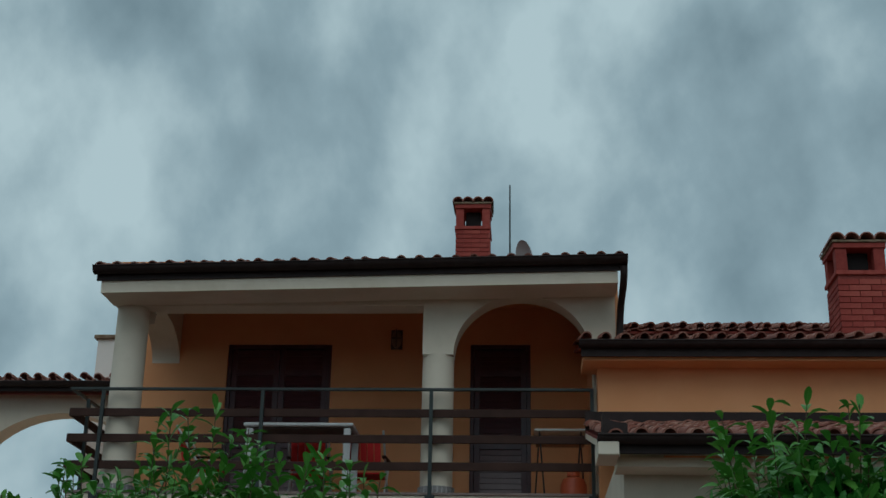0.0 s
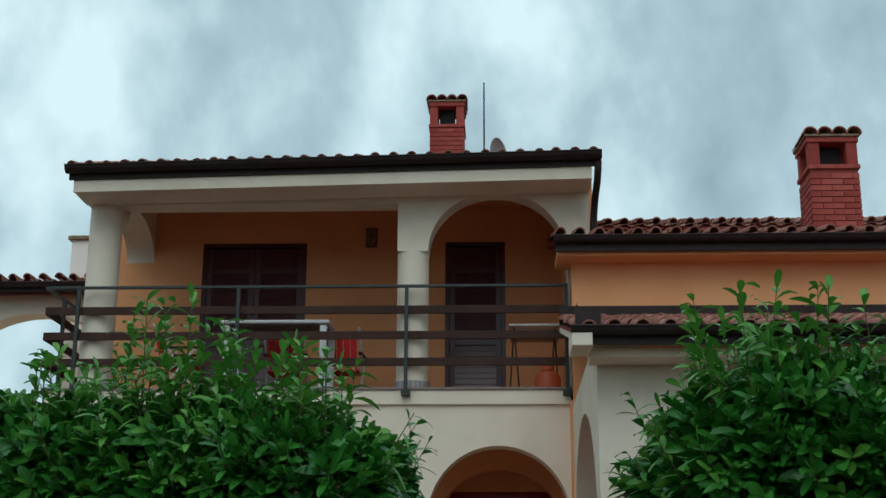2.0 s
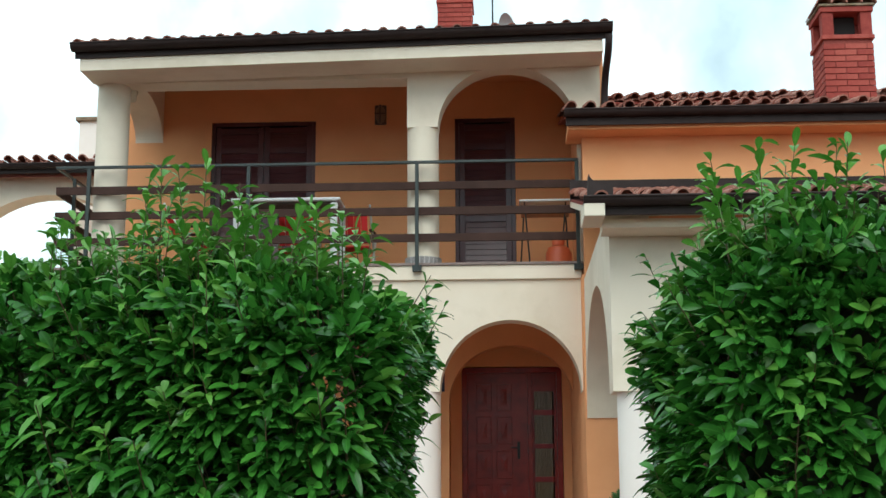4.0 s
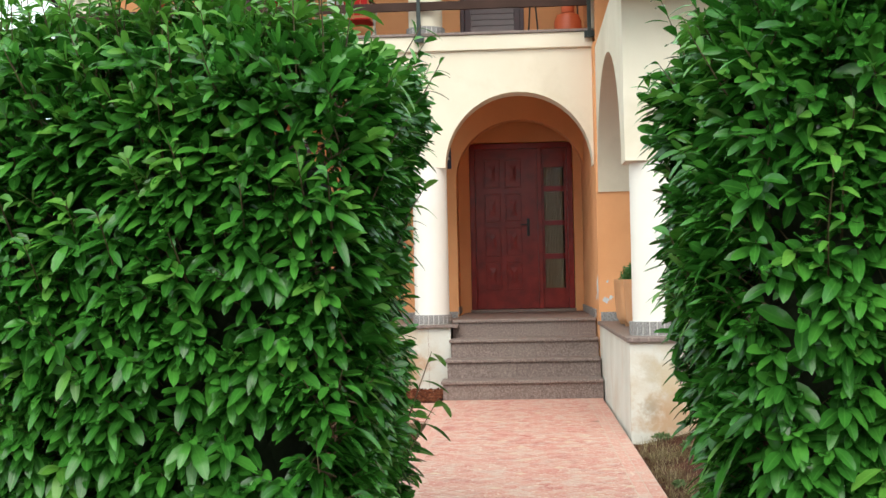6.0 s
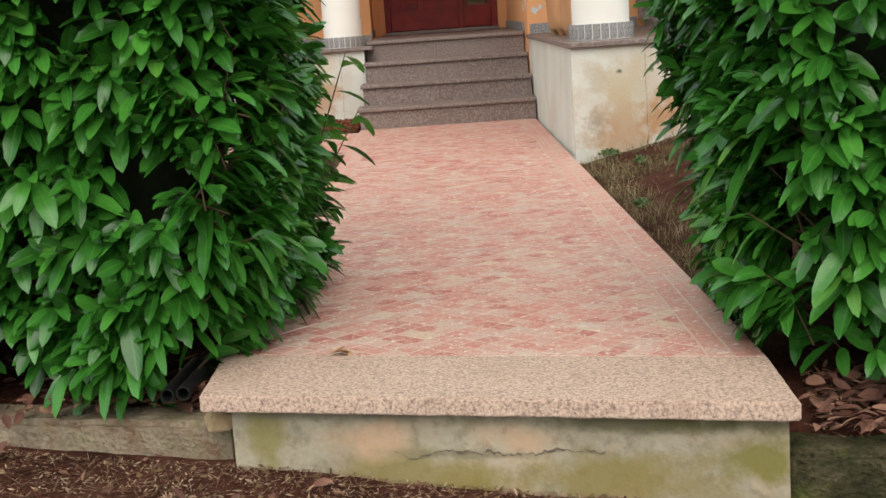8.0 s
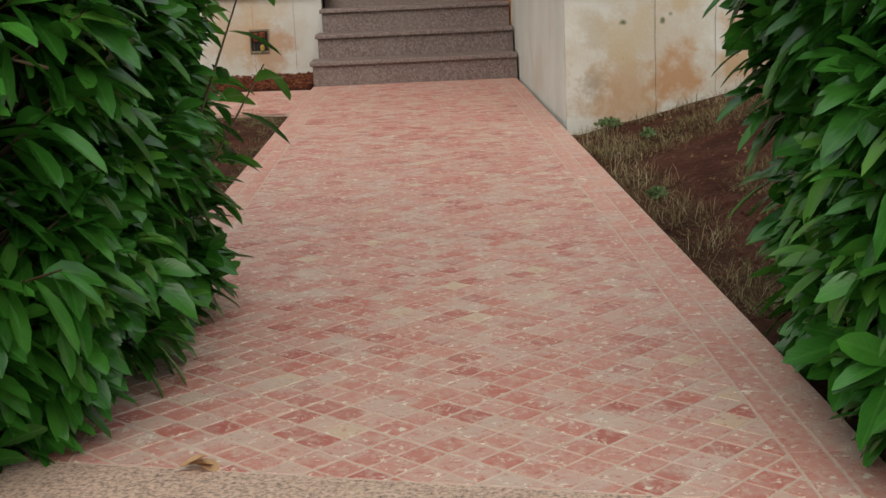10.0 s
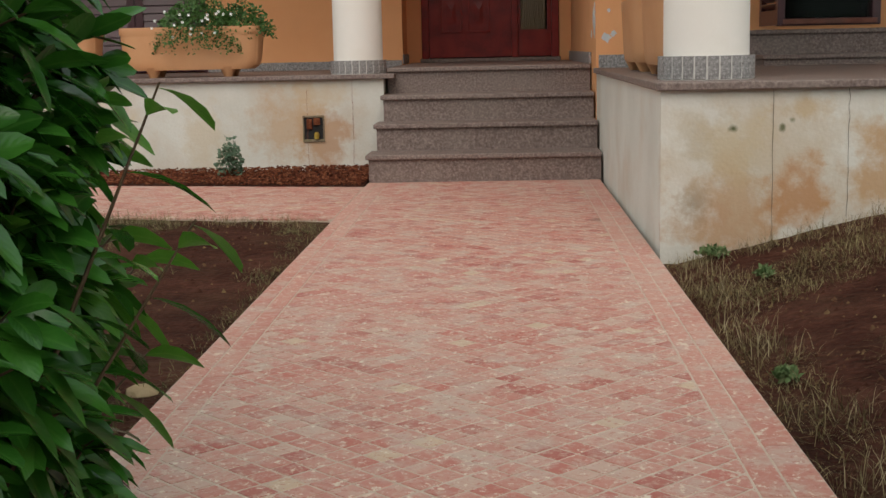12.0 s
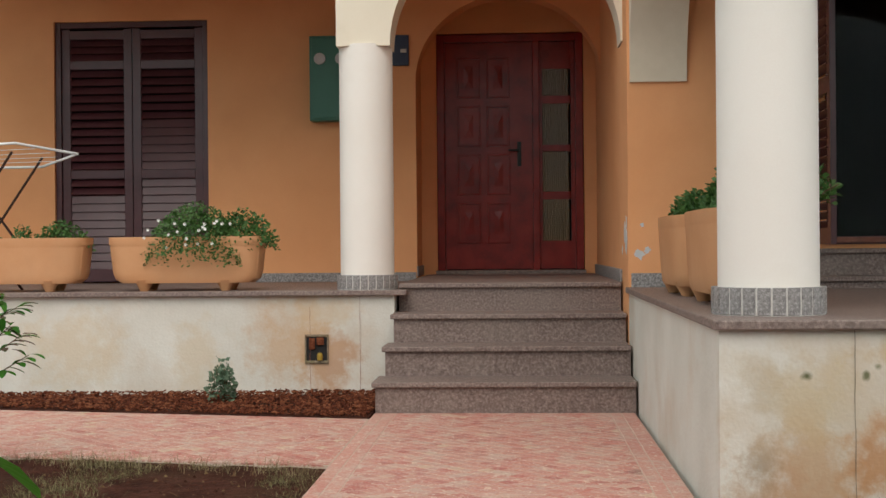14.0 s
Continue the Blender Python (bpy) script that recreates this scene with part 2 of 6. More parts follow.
FIELD = ((0.0, (0.44, 0.115, 0.092)), (0.11, (0.57, 0.25, 0.20)), (0.36, (0.55, 0.21, 0.168)), (0.60, (0.59, 0.30, 0.245)), (0.76, (0.52, 0.165, 0.13)), (0.88, (0.59, 0.37, 0.30)), (0.97, (0.62, 0.44, 0.31)))
EDGE = ((0.0, (0.55, 0.215, 0.17)), (0.3, (0.59, 0.26, 0.205)), (0.7, (0.60, 0.285, 0.225)))
TILE = path_tile("glazed_path_tile", False, FIELD)
TILE_FIELD = blotched("glazed_path_tile_field", path_tile("glazed_path_tile_field", True, FIELD), (((0.235, 7.97, 0.0), (0.06, 0.10, 0.1), (0.24, 0.13, 0.10), 0.7),))
TILE_BORDER = path_tile("border_path_tile", True, EDGE)
GROUT = material("pale_grout", [(0.53, 0.385, 0.31), (0.68, 0.54, 0.45)], 30.0, 0.9, 0.5, 200, spec=0.2)
GROUT_GREY = material("grey_grout", [(0.58, 0.55, 0.52), (0.72, 0.69, 0.66)], 30.0, 0.9, 0.3, 200)
SOIL = material("dry_red_soil", [(0.026, 0.009, 0.006), (0.058, 0.020, 0.013), (0.10, 0.038, 0.025)], 3.5, 0.95, 1.0, 38, contrast=0.7, stain=(0.085, 0.046, 0.027), stain_scale=2.2, stain_amount=0.4, bump_dist=0.03, spec=0.08)
BARK = material("rust_bark_mulch", [(0.05, 0.014, 0.008), (0.13, 0.034, 0.016), (0.24, 0.085, 0.04)], 30.0, 0.9, 0.4, 120, island=0.7, spec=0.15)
CONCRETE = material("weathered_concrete", [(0.17, 0.125, 0.085), (0.37, 0.29, 0.205)], 9.0, 0.95, 1.0, 70, stain=(0.13, 0.13, 0.05), stain_scale=6.0, stain_amount=0.7, bump_dist=0.02, spec=0.1, stain2=(0.20, 0.09, 0.05), stain2_scale=14.0, stain2_amount=0.5, contrast=0.6)
ROOFTILE = material("clay_roof_tile", [(0.20, 0.065, 0.045), (0.33, 0.13, 0.09), (0.43, 0.22, 0.16)], 9.0, 0.8, 0.5, 90, obrandom=0.6, stain=(0.10, 0.06, 0.05), stain_amount=0.5, stain_scale=4.0)
ROOFTILE_FIELD = material("clay_roof_tile_field", [(0.20, 0.065, 0.045), (0.33, 0.13, 0.09), (0.43, 0.22, 0.16)], 9.0, 0.8, 0.5, 90, island=0.6, stain=(0.10, 0.06, 0.05), stain_amount=0.5, stain_scale=4.0)
GUTTER = material("dark_brown_gutter", [(0.022, 0.014, 0.013), (0.04, 0.027, 0.025)], 8.0, 0.6, 0.1, 90, spec=0.2)
BRICK = material("red_chimney_brick", [(0.24, 0.03, 0.022), (0.34, 0.055, 0.04), (0.42, 0.09, 0.065)], 14.0, 0.85, 0.5, 110, obrandom=0.6)
MORTAR = material("chimney_mortar", [(0.21, 0.040, 0.030), (0.30, 0.07, 0.055)], 25.0, 0.95, 0.5, 120)
DARKWOOD = material("dark_brown_stained_wood", [(0.034, 0.016, 0.012), (0.066, 0.033, 0.025)], 5.0, 0.72, 0.3, 80, spec=0.2)
SHUTTER = material("dark_maroon_shutter_paint", [(0.062, 0.018, 0.022), (0.098, 0.032, 0.038)], 5.0, 0.30, 0.2, 90)
DOORWOOD = material("varnished_mahogany", [(0.135, 0.006, 0.005), (0.235, 0.013, 0.010), (0.30, 0.024, 0.017)], 7.0, 0.28, 0.12, 60, spec=0.35)
IRON = material("dark_green_painted_steel", [(0.018, 0.026, 0.025), (0.035, 0.045, 0.043)], 8.0, 0.45, 0.1, 90, metal=0.3)
BLACK = material("black_metal", [(0.012, 0.012, 0.012), (0.03, 0.03, 0.03)], 10.0, 0.4, 0.1, 90, metal=0.5)
TERRACOTTA = material("peach_plastic_planter", [(0.58, 0.27, 0.12), (0.66, 0.34, 0.17)], 4.0, 0.55, 0.15, 120, stain=(0.50, 0.26, 0.14), stain_amount=0.35)
GREENMETAL = material("green_painted_sheet", [(0.016, 0.12, 0.075), (0.028, 0.16, 0.10)], 4.0, 0.4, 0.15, 90)
BLUEPLATE = material("navy_enamel", [(0.012, 0.02, 0.06), (0.02, 0.03, 0.085)], 6.0, 0.3, 0.05, 90)
PALE = material("pale_plastic", [(0.60, 0.60, 0.58), (0.74, 0.74, 0.72)], 6.0, 0.5, 0.1, 90)
WHITE = material("white_plastic", [(0.72, 0.74, 0.74), (0.82, 0.83, 0.83)], 6.0, 0.4, 0.08, 90)
RED = material("red_canvas", [(0.66, 0.020, 0.022), (0.80, 0.035, 0.035)], 9.0, 0.8, 0.3, 200)
ORANGEPOT = material("orange_gas_bottle_paint", [(0.55, 0.09, 0.03), (0.66, 0.14, 0.05)], 6.0, 0.45, 0.1, 90)
TABLEWOOD = material("table_underside", [(0.10, 0.07, 0.055), (0.15, 0.11, 0.09)], 5.0, 0.7, 0.2, 80)
LEAF = material("laurel_leaf", [(0.0155, 0.086, 0.010), (0.033, 0.163, 0.020), (0.062, 0.25, 0.031)], 8.0, 0.25, 0.1, 60, island=0.6, translucent=0.18, spec=0.45)
LEAF_ONE = material("laurel_leaf_single", [(0.0155, 0.086, 0.010), (0.033, 0.163, 0.020), (0.062, 0.25, 0.031)], 8.0, 0.25, 0.1, 60, obrandom=0.6, translucent=0.18, spec=0.45)
LEAF_NEW = material("young_laurel_leaf", [(0.055, 0.20, 0.022), (0.09, 0.28, 0.034), (0.14, 0.35, 0.05)], 8.0, 0.36, 0.1, 60, island=0.5, translucent=0.25)


def veined(m, rib):
    """A pale midrib and shallow side veins, laid out along each leaf."""
    n, l = m.node_tree.nodes, m.node_tree.links
    b = n["Principled BSDF"]

    def calc(op, a, c):
        k = n.new("ShaderNodeMath")
        k.operation = op
        for sock, val in zip(k.inputs, (a, c)):
            if isinstance(val, float):
                sock.default_value = val
            elif val:
                l.new(val, sock)
        return k.outputs[0]

    sep = n.new("ShaderNodeSeparateXYZ")
    l.new(n.new("ShaderNodeUVMap").outputs[0], sep.inputs[0])
    off = calc("ABSOLUTE", calc("SUBTRACT", sep.outputs[0], 0.5), None)
    line = n.new("ShaderNodeMapRange")
    line.inputs[1].default_value, line.inputs[2].default_value = 0.085, 0.02
    line.inputs[3].default_value, line.inputs[4].default_value = 0.0, 0.32
    l.new(off, line.inputs[0])
    mx = n.new("ShaderNodeMix")
    mx.data_type = "RGBA"
    l.new(line.outputs[0], mx.inputs[0]), l.new(b.inputs["Base Color"].links[0].from_socket, mx.inputs[6])
    mx.inputs[7].default_value = (*rib, 1)
    l.new(mx.outputs[2], b.inputs["Base Color"])
    wave = calc("SINE", calc("MULTIPLY", calc("SUBTRACT", sep.outputs[1], calc("MULTIPLY", off, 0.55)), 58.0), None)
    bp = n.new("ShaderNodeBump")
    bp.inputs["Strength"].default_value, bp.inputs["Distance"].default_value = 0.10, 0.001
    l.new(wave, bp.inputs["Height"]), l.new(b.inputs["Normal"].links[0].from_socket, bp.inputs["Normal"])
    l.new(bp.outputs[0], b.inputs["Normal"])
    return m


for leafy, rib in ((LEAF, (0.10, 0.30, 0.05)), (LEAF_ONE, (0.10, 0.30, 0.05)), (LEAF_NEW, (0.22, 0.42, 0.09))):
    veined(leafy, rib)
STEM = material("brown_green_stem", [(0.06, 0.035, 0.015), (0.12, 0.075, 0.03)], 12.0, 0.7, 0.3, 90)
# dark green-brown that stands in for the shade deep inside the hedge
SHADE_CORE = material("hedge_shade_core", [(0.012, 0.022, 0.009), (0.030, 0.040, 0.016)], 9.0, 0.95, 0.8, 30, bump_dist=0.03)
HERB = material("planter_herb_leaf", [(0.03, 0.09, 0.02), (0.06, 0.16, 0.035), (0.11, 0.22, 0.06)], 9.0, 0.55, 0.1, 90, island=0.6, translucent=0.2)
WEEDLEAF = material("dusty_weed_leaf", [(0.09, 0.15, 0.055), (0.15, 0.22, 0.09), (0.22, 0.29, 0.14)], 9.0, 0.7, 0.1, 90, island=0.6, translucent=0.2, spec=0.2)
GREYHERB = material("grey_green_shrub_leaf", [(0.07, 0.13, 0.075), (0.14, 0.22, 0.14)], 9.0, 0.6, 0.1, 90, island=0.6, translucent=0.2)
PETAL = material("white_petal", [(0.78, 0.78, 0.74), (0.86, 0.86, 0.84)], 9.0, 0.6, 0.0, 90)
YELLOW = material("yellow_plastic", [(0.36, 0.22, 0.03), (0.46, 0.30, 0.05)], 6.0, 0.45, 0.1, 90)
DRYGRASS = material("dry_grass", [(0.075, 0.055, 0.025), (0.16, 0.12, 0.055), (0.30, 0.24, 0.13)], 12.0, 0.9, 0.0, 90, island=0.7, spec=0.1)
GREENGRASS = material("olive_grass", [(0.075, 0.070, 0.030), (0.15, 0.13, 0.062), (0.30, 0.25, 0.14)], 12.0, 0.9, 0.0, 90, island=0.7, spec=0.1)
DRYLEAF = material("fallen_leaf", [(0.07, 0.024, 0.015), (0.15, 0.056, 0.035), (0.29, 0.14, 0.09)], 12.0, 0.8, 0.2, 90, island=0.6)
# near black in place of the shade inside rooms, openings and hollows
SHADE_BLACK = material("interior_shade_black", [(0.012, 0.010, 0.010), (0.02, 0.017, 0.016)], 3.0, 0.9, 0.0, 90)
DISHGREY = material("grey_dish", [(0.46, 0.47, 0.47), (0.58, 0.59, 0.59)], 5.0, 0.5, 0.05, 90)
RUST = material("rusty_brick_rubble", [(0.20, 0.05, 0.03), (0.34, 0.11, 0.06)], 18.0, 0.9, 0.5, 90)
BLACK_GAP = material("crack_shadow", [(0.10, 0.075, 0.055), (0.18, 0.14, 0.10)], 20.0, 0.95, 0.0, 90)
CLOD = material("soil_clod_and_straw", [(0.04, 0.015, 0.010), (0.085, 0.034, 0.022), (0.20, 0.13, 0.065)], 12.0, 0.95, 0.0, 90, island=0.7, spec=0.08)
MOSSKERB = material("mossy_kerb_concrete", [(0.022, 0.020, 0.010), (0.05, 0.045, 0.022), (0.11, 0.085, 0.05)], 11.0, 0.95, 1.0, 70, contrast=0.6, stain=(0.085, 0.095, 0.02), stain_scale=5.0, stain_amount=0.7, bump_dist=0.02, spec=0.1)
TANSTONE = material("tan_broken_stone", [(0.30, 0.20, 0.11), (0.46, 0.33, 0.20)], 18.0, 0.9, 0.7, 90, spec=0.15)
CRUMB = material("street_litter_crumbs", [(0.09, 0.045, 0.03), (0.21, 0.115, 0.075), (0.42, 0.29, 0.19)], 12.0, 0.95, 0.0, 90, island=0.75, spec=0.08)
LAMPSHADE = material("dusty_lamp_glass", [(0.20, 0.125, 0.08), (0.32, 0.21, 0.14)], 10.0, 0.45, 0.1, 90)
STRAW = material("pale_straw", [(0.14, 0.105, 0.055), (0.28, 0.215, 0.12), (0.42, 0.34, 0.21)], 12.0, 0.9, 0.0, 90, island=0.7, spec=0.1)
TAG = material("purple_plastic_tag", [(0.07, 0.04, 0.22), (0.11, 0.06, 0.30)], 8.0, 0.5, 0.05, 90)
TANLEAF = material("crumpled_tan_leaf", [(0.42, 0.22, 0.10), (0.60, 0.36, 0.19)], 40.0, 0.85, 0.2, 90)
PEEL = material("bare_peeled_plaster", [(0.55, 0.55, 0.55), (0.68, 0.68, 0.68)], 12.0, 0.9, 0.3, 90)


def glass(name, tint, rough, ior=1.45):
    m = bpy.data.materials.new(name)
    m.use_nodes = True
    b = m.node_tree.nodes["Principled BSDF"]
    b.inputs["Base Color"].default_value = (*tint, 1)
    b.inputs["Roughness"].default_value, b.inputs["Transmission Weight"].default_value = rough, 1.0 if rough < 0.1 else 0.55
    b.inputs["IOR"].default_value = ior
    return m


GLASS = glass("window_glass", (0.75, 0.8, 0.8), 0.0, 1.13)
REED = glass("reeded_glass", (0.34, 0.25, 0.14), 0.2)


# ---------------------------------------------------------------- mesh helpers
def box(bm, x0, x1, y0, y1, z0, z1, m=None, bevel=0.0):
    r = bmesh.ops.create_cube(bm, size=1.0)
    vs = r["verts"]
    for v in vs:
        v.co = Vector((x0 + (v.co.x + 0.5) * (x1 - x0), y0 + (v.co.y + 0.5) * (y1 - y0), z0 + (v.co.z + 0.5) * (z1 - z0)))
    if bevel:
        es = list({e for v in vs for e in v.link_edges})
        out = bmesh.ops.bevel(bm, geom=es, offset=bevel, segments=2, affect="EDGES", profile=0.5)
        vs = list({v for f in out["faces"] for v in f.verts} | {v for v in vs if v.is_valid})
    if m:
        bmesh.ops.transform(bm, matrix=m, verts=[v for v in vs if v.is_valid])
    return bm


def rod(bm, a, b, r0, r1=None, seg=10):
    a, b = Vector(a), Vector(b)
    r1 = r0 if r1 is None else r1
    m = Matrix.Translation((a + b) / 2) @ (b - a).to_track_quat("Z", "Y").to_matrix().to_4x4()
    bmesh.ops.create_cone(bm, cap_ends=True, segments=seg, radius1=r0, radius2=r1, depth=(b - a).length, matrix=m)
    return bm


def lathe(bm, profile, seg=40, center=(0, 0)):
    """A turned body from (radius, height) pairs."""
    rings = []
    for r, z in profile:
        rings.append([bm.verts.new((center[0] + r * math.cos(2 * math.pi * k / seg), center[1] + r * math.sin(2 * math.pi * k / seg), z)) for k in range(seg)])
    for a, b in zip(rings, rings[1:]):
        for k in range(seg):
            bm.faces.new((a[k], a[(k + 1) % seg], b[(k + 1) % seg], b[k]))
    bm.faces.new(rings[0][::-1]), bm.faces.new(rings[-1])
    return bm


def finish(name, bm, mat, smooth=False):
    bmesh.ops.recalc_face_normals(bm, faces=bm.faces[:])
    me = bpy.data.meshes.new(name)
    bm.to_mesh(me)
    bm.free()
    me.materials.append(mat)
    if smooth:
        me.polygons.foreach_set("use_smooth", [True] * len(me.polygons))
        me.set_sharp_from_angle(angle=radians(38))
    return new(name, me)


def part(name, bm, mat, parent, label="", smooth=False):
    ob = finish(name, bm, mat, smooth)
    ob.parent = parent
    if label:
        ob["label"] = label
    return ob


def structure(name, bm, mat, label, category, smooth=False):
    return tagged(finish(name, bm, mat, smooth), label, category, kind="structure")


def thing(name, label, category, at=(0, 0, 0), group=""):
    ob = new(name)
    ob.location = at
    return tagged(ob, label, category, group)


def B():
    return bmesh.new()


def mesh_from(name, verts, faces, mat, smooth=False):
    me = bpy.data.meshes.new(name)
    me.from_pydata([tuple(v) for v in verts], [], faces)
    me.materials.append(mat)
    if smooth:
        me.polygons.foreach_set("use_smooth", [True] * len(me.polygons))
    return me


def arch_wall(bm, u0, u1, z0, z1, a0, a1, spring, rise, d0, d1, place, n=28):
    """A wall slab with an arched opening that reaches its foot. place maps (u, depth, z) into the world."""
    def quad(*ps):
        bm.faces.new([bm.verts.new(place(*p)) for p in ps])

    def block(p0, p1, q0, q1):
        for d in (d0, d1):
            quad((p0, d, q0), (p1, d, q0), (p1, d, q1), (p0, d, q1))
        for u in (p0, p1):
            quad((u, d0, q0), (u, d1, q0), (u, d1, q1), (u, d0, q1))
        for q in (q0, q1):
            quad((p0, d0, q), (p1, d0, q), (p1, d1, q), (p0, d1, q))

    if a0 - u0 > 1e-3:
        block(u0, a0, z0, z1)
    if u1 - a1 > 1e-3:
        block(a1, u1, z0, z1)
    c, h = (a0 + a1) / 2, (a1 - a0) / 2
    pts = [(c - h * math.cos(math.pi * k / n), spring + rise * math.sin(math.pi * k / n)) for k in range(n + 1)]
    for (p, zp), (r, zr) in zip(pts, pts[1:]):
        for d in (d0, d1):
            quad((p, d, zp), (r, d, zr), (r, d, z1), (p, d, z1))
        quad((p, d0, zp), (r, d0, zr), (r, d1, zr), (p, d1, zp))
        quad((p, d0, z1), (r, d0, z1), (r, d1, z1), (p, d1, z1))
    bmesh.ops.remove_doubles(bm, verts=bm.verts[:], dist=1e-4)
    return bm


def straight(u, d, z):
    return (u, d, z)


def sideways(u, d, z):
    return (d, u, z)


# ---------------------------------------------------------------- the ground
STREET = Vector((0.9645, -0.2641))
SLAB_L, SLAB_R = Vector((-1.136, 1.914)), Vector((0.363, 1.502))


def street_depth(x, y):
    """How far a place lies behind the line of the street kerb."""
    return (Vector((x, y)) - SLAB_L).dot(Vector((0.2641, 0.9645)))


def ground_height(x, y):
    s = street_depth(x, y)
    street = -0.23 - 0.05 * max(-1.0, min(1.5, x + 1.0))
    garden = -0.115 + 0.065 * min(1.0, max(0.0, (s - 0.3) / 1.2))
    if x > 0.35:
        garden += min(0.55, max(0.0, 0.24 * (x - 0.5))) * min(1.0, max(0.0, (y - 2.2) / 3.5))
    if x < -1.0:
        garden += 0.034 * min(1.0, max(0.0, (y - 6.0) / 1.5))
    k = min(1.0, max(0.0, (s - 0.2) / 0.12))
    k = k * k * (3 - 2 * k)
    h = street + (garden - street) * k
    h += 0.018 * noise.noise((x * 1.7, y * 1.7, 0.3)) + 0.010 * noise.noise((x * 7, y * 7, 2.0))
    far = max(abs(x), abs(y)) - 14
    return h if far < 0 else h * max(0.0, 1 - far / 20) - 0.2 * min(1.0, far / 20)


def spread(lo, hi, fine, far):
    a = [lo + (hi - lo) * k / fine for k in range(fine + 1)]
    step, out = (hi - lo) / fine, []
    d = step
    while d < far:
        d *= 1.6
        out.append(d)
    return [lo - d for d in reversed(out)] + a + [hi + d for d in out]


gx, gy = spread(-6, 6, 150, 900), spread(-3.5, 11.5, 170, 900)
gv = [(x, y, ground_height(x, y)) for y in gy for x in gx]
gf = [(j * len(gx) + i, j * len(gx) + i + 1, (j + 1) * len(gx) + i + 1, (j + 1) * len(gx) + i) for j in range(len(gy) - 1) for i in range(len(gx) - 1)]
ground = tagged(new("ground", mesh_from("ground", gv, gf, SOIL, True)), "dry reddish garden soil with sparse dead grass", "ground", kind="structure")

# The garden path: a mortar bed, border tiles and a field of small diagonal tiles.
PX0, PX1, PY1 = -1.155, 0.391, 9.995
bm = B()


def slab_line(x, back):
    """y of the stone slab's front (back=0) or rear edge at x."""
    f = (x - SLAB_L.x) / (SLAB_R.x - SLAB_L.x)
    return SLAB_L.y + f * (SLAB_R.y - SLAB_L.y) + back


def prism(bm, outline, z0, z1):
    a = [bm.verts.new((x, y, z0)) for x, y in outline]
    b = [bm.verts.new((x, y, z1)) for x, y in outline]
    bm.faces.new(a[::-1]), bm.faces.new(b)
    for k in range(len(a)):
        j = (k + 1) % len(a)
        bm.faces.new((a[k], a[j], b[j], b[k]))
    return bm


BACK = 0.43
prism(bm, [(PX0, slab_line(PX0, BACK)), (PX1, slab_line(PX1, BACK)), (PX1, PY1), (PX0, PY1)], -0.35, -0.0018)
# the side walkway in front of the left terrace
WALK = [(-1.16, 8.14), (-1.16, 9.74), (-6.5, 10.75), (-6.5, 8.98)]
prism(bm, [(x if x < -2 else -1.157, y) for x, y in WALK], -0.35, -0.0018)
path = structure("pavement", bm, GROUT, "garden path of small mottled pink diagonal tiles", "garden path")

bm = B()
prism(bm, [(-1.136, slab_line(-1.136, 0)), (0.366, slab_line(0.366, 0)), (0.391, slab_line(0.391, BACK - 0.006)), (-1.136, slab_line(-1.136, BACK - 0.006))], -0.045, 0.002)
bmesh.ops.bevel(bm, geom=bm.edges[:], offset=0.004, segments=2, affect="EDGES")
bmesh.ops.subdivide_edges(bm, edges=[e for e in bm.edges if e.calc_length() > 0.9], cuts=110, use_grid_fill=True)
bmesh.ops.subdivide_edges(bm, edges=[e for e in bm.edges if e.calc_length() > 0.2], cuts=24, use_grid_fill=True)
for v in bm.verts:
    v.co += 0.0010 * noise.noise_vector(v.co * 60) + 0.0016 * noise.noise_vector(v.co * 18) * (1.4 if v.co.z < -0.005 else 0.6)
tagged(finish("stone_slab", bm, PINKSTONE), "rough pinkish grey stone slab edging the path", "stone slab", kind="structure")
bm = B()
prism(bm, [(-1.06, slab_line(-1.06, 0.05)), (0.35, slab_line(0.35, 0.05)), (0.35, slab_line(0.35, 0.38)), (-1.06, slab_line(-1.06, 0.38))], -0.5, -0.0455)
structure("wall_path_front", bm, MOLDWALL, "stained cracked plaster below the path's stone slab with moss", "retaining wall")

# ---------------------------------------------------------------- terraces and steps
NOSES = [(9.975, 0.185, -1.17), (10.325, 0.370, -1.145), (10.66, 0.555, -1.122), (11.04, 0.745, -1.12)]
FLOOR, TERRACE, RTERR = 0.745, 0.705, 0.722
steps = thing("front_steps", "four grey granite front steps with nosed treads", "steps", (0, 10, 0))


def at_origin(ob, parent):
    """Parent a mesh built in world metres."""
    ob.parent = parent
    ob.matrix_parent_inverse = Matrix.Translation(-parent.location)
    return ob


for k, (y, z, x0) in enumerate(NOSES):
    nxt = NOSES[k + 1][0] if k < 3 else 13.92
    bm = box(B(), x0 + 0.02, 0.40, y + 0.03, nxt + 0.06, z - 0.19, z - 0.033)
    at_origin(finish("riser", bm, GRANITE), steps)
    bm = box(B(), x0 if k < 3 else -1.10, 0.402, y, nxt + 0.05 if k < 3 else 13.92, z - 0.032, z, bevel=0.006)
    at_origin(finish("tread", bm, GRANITE), steps)
# door sill
bm = box(B(), -1.02, 0.31, 13.80, 13.95, FLOOR, FLOOR + 0.035, bevel=0.005)
at_origin(finish("sill", bm, GRANITE), steps)

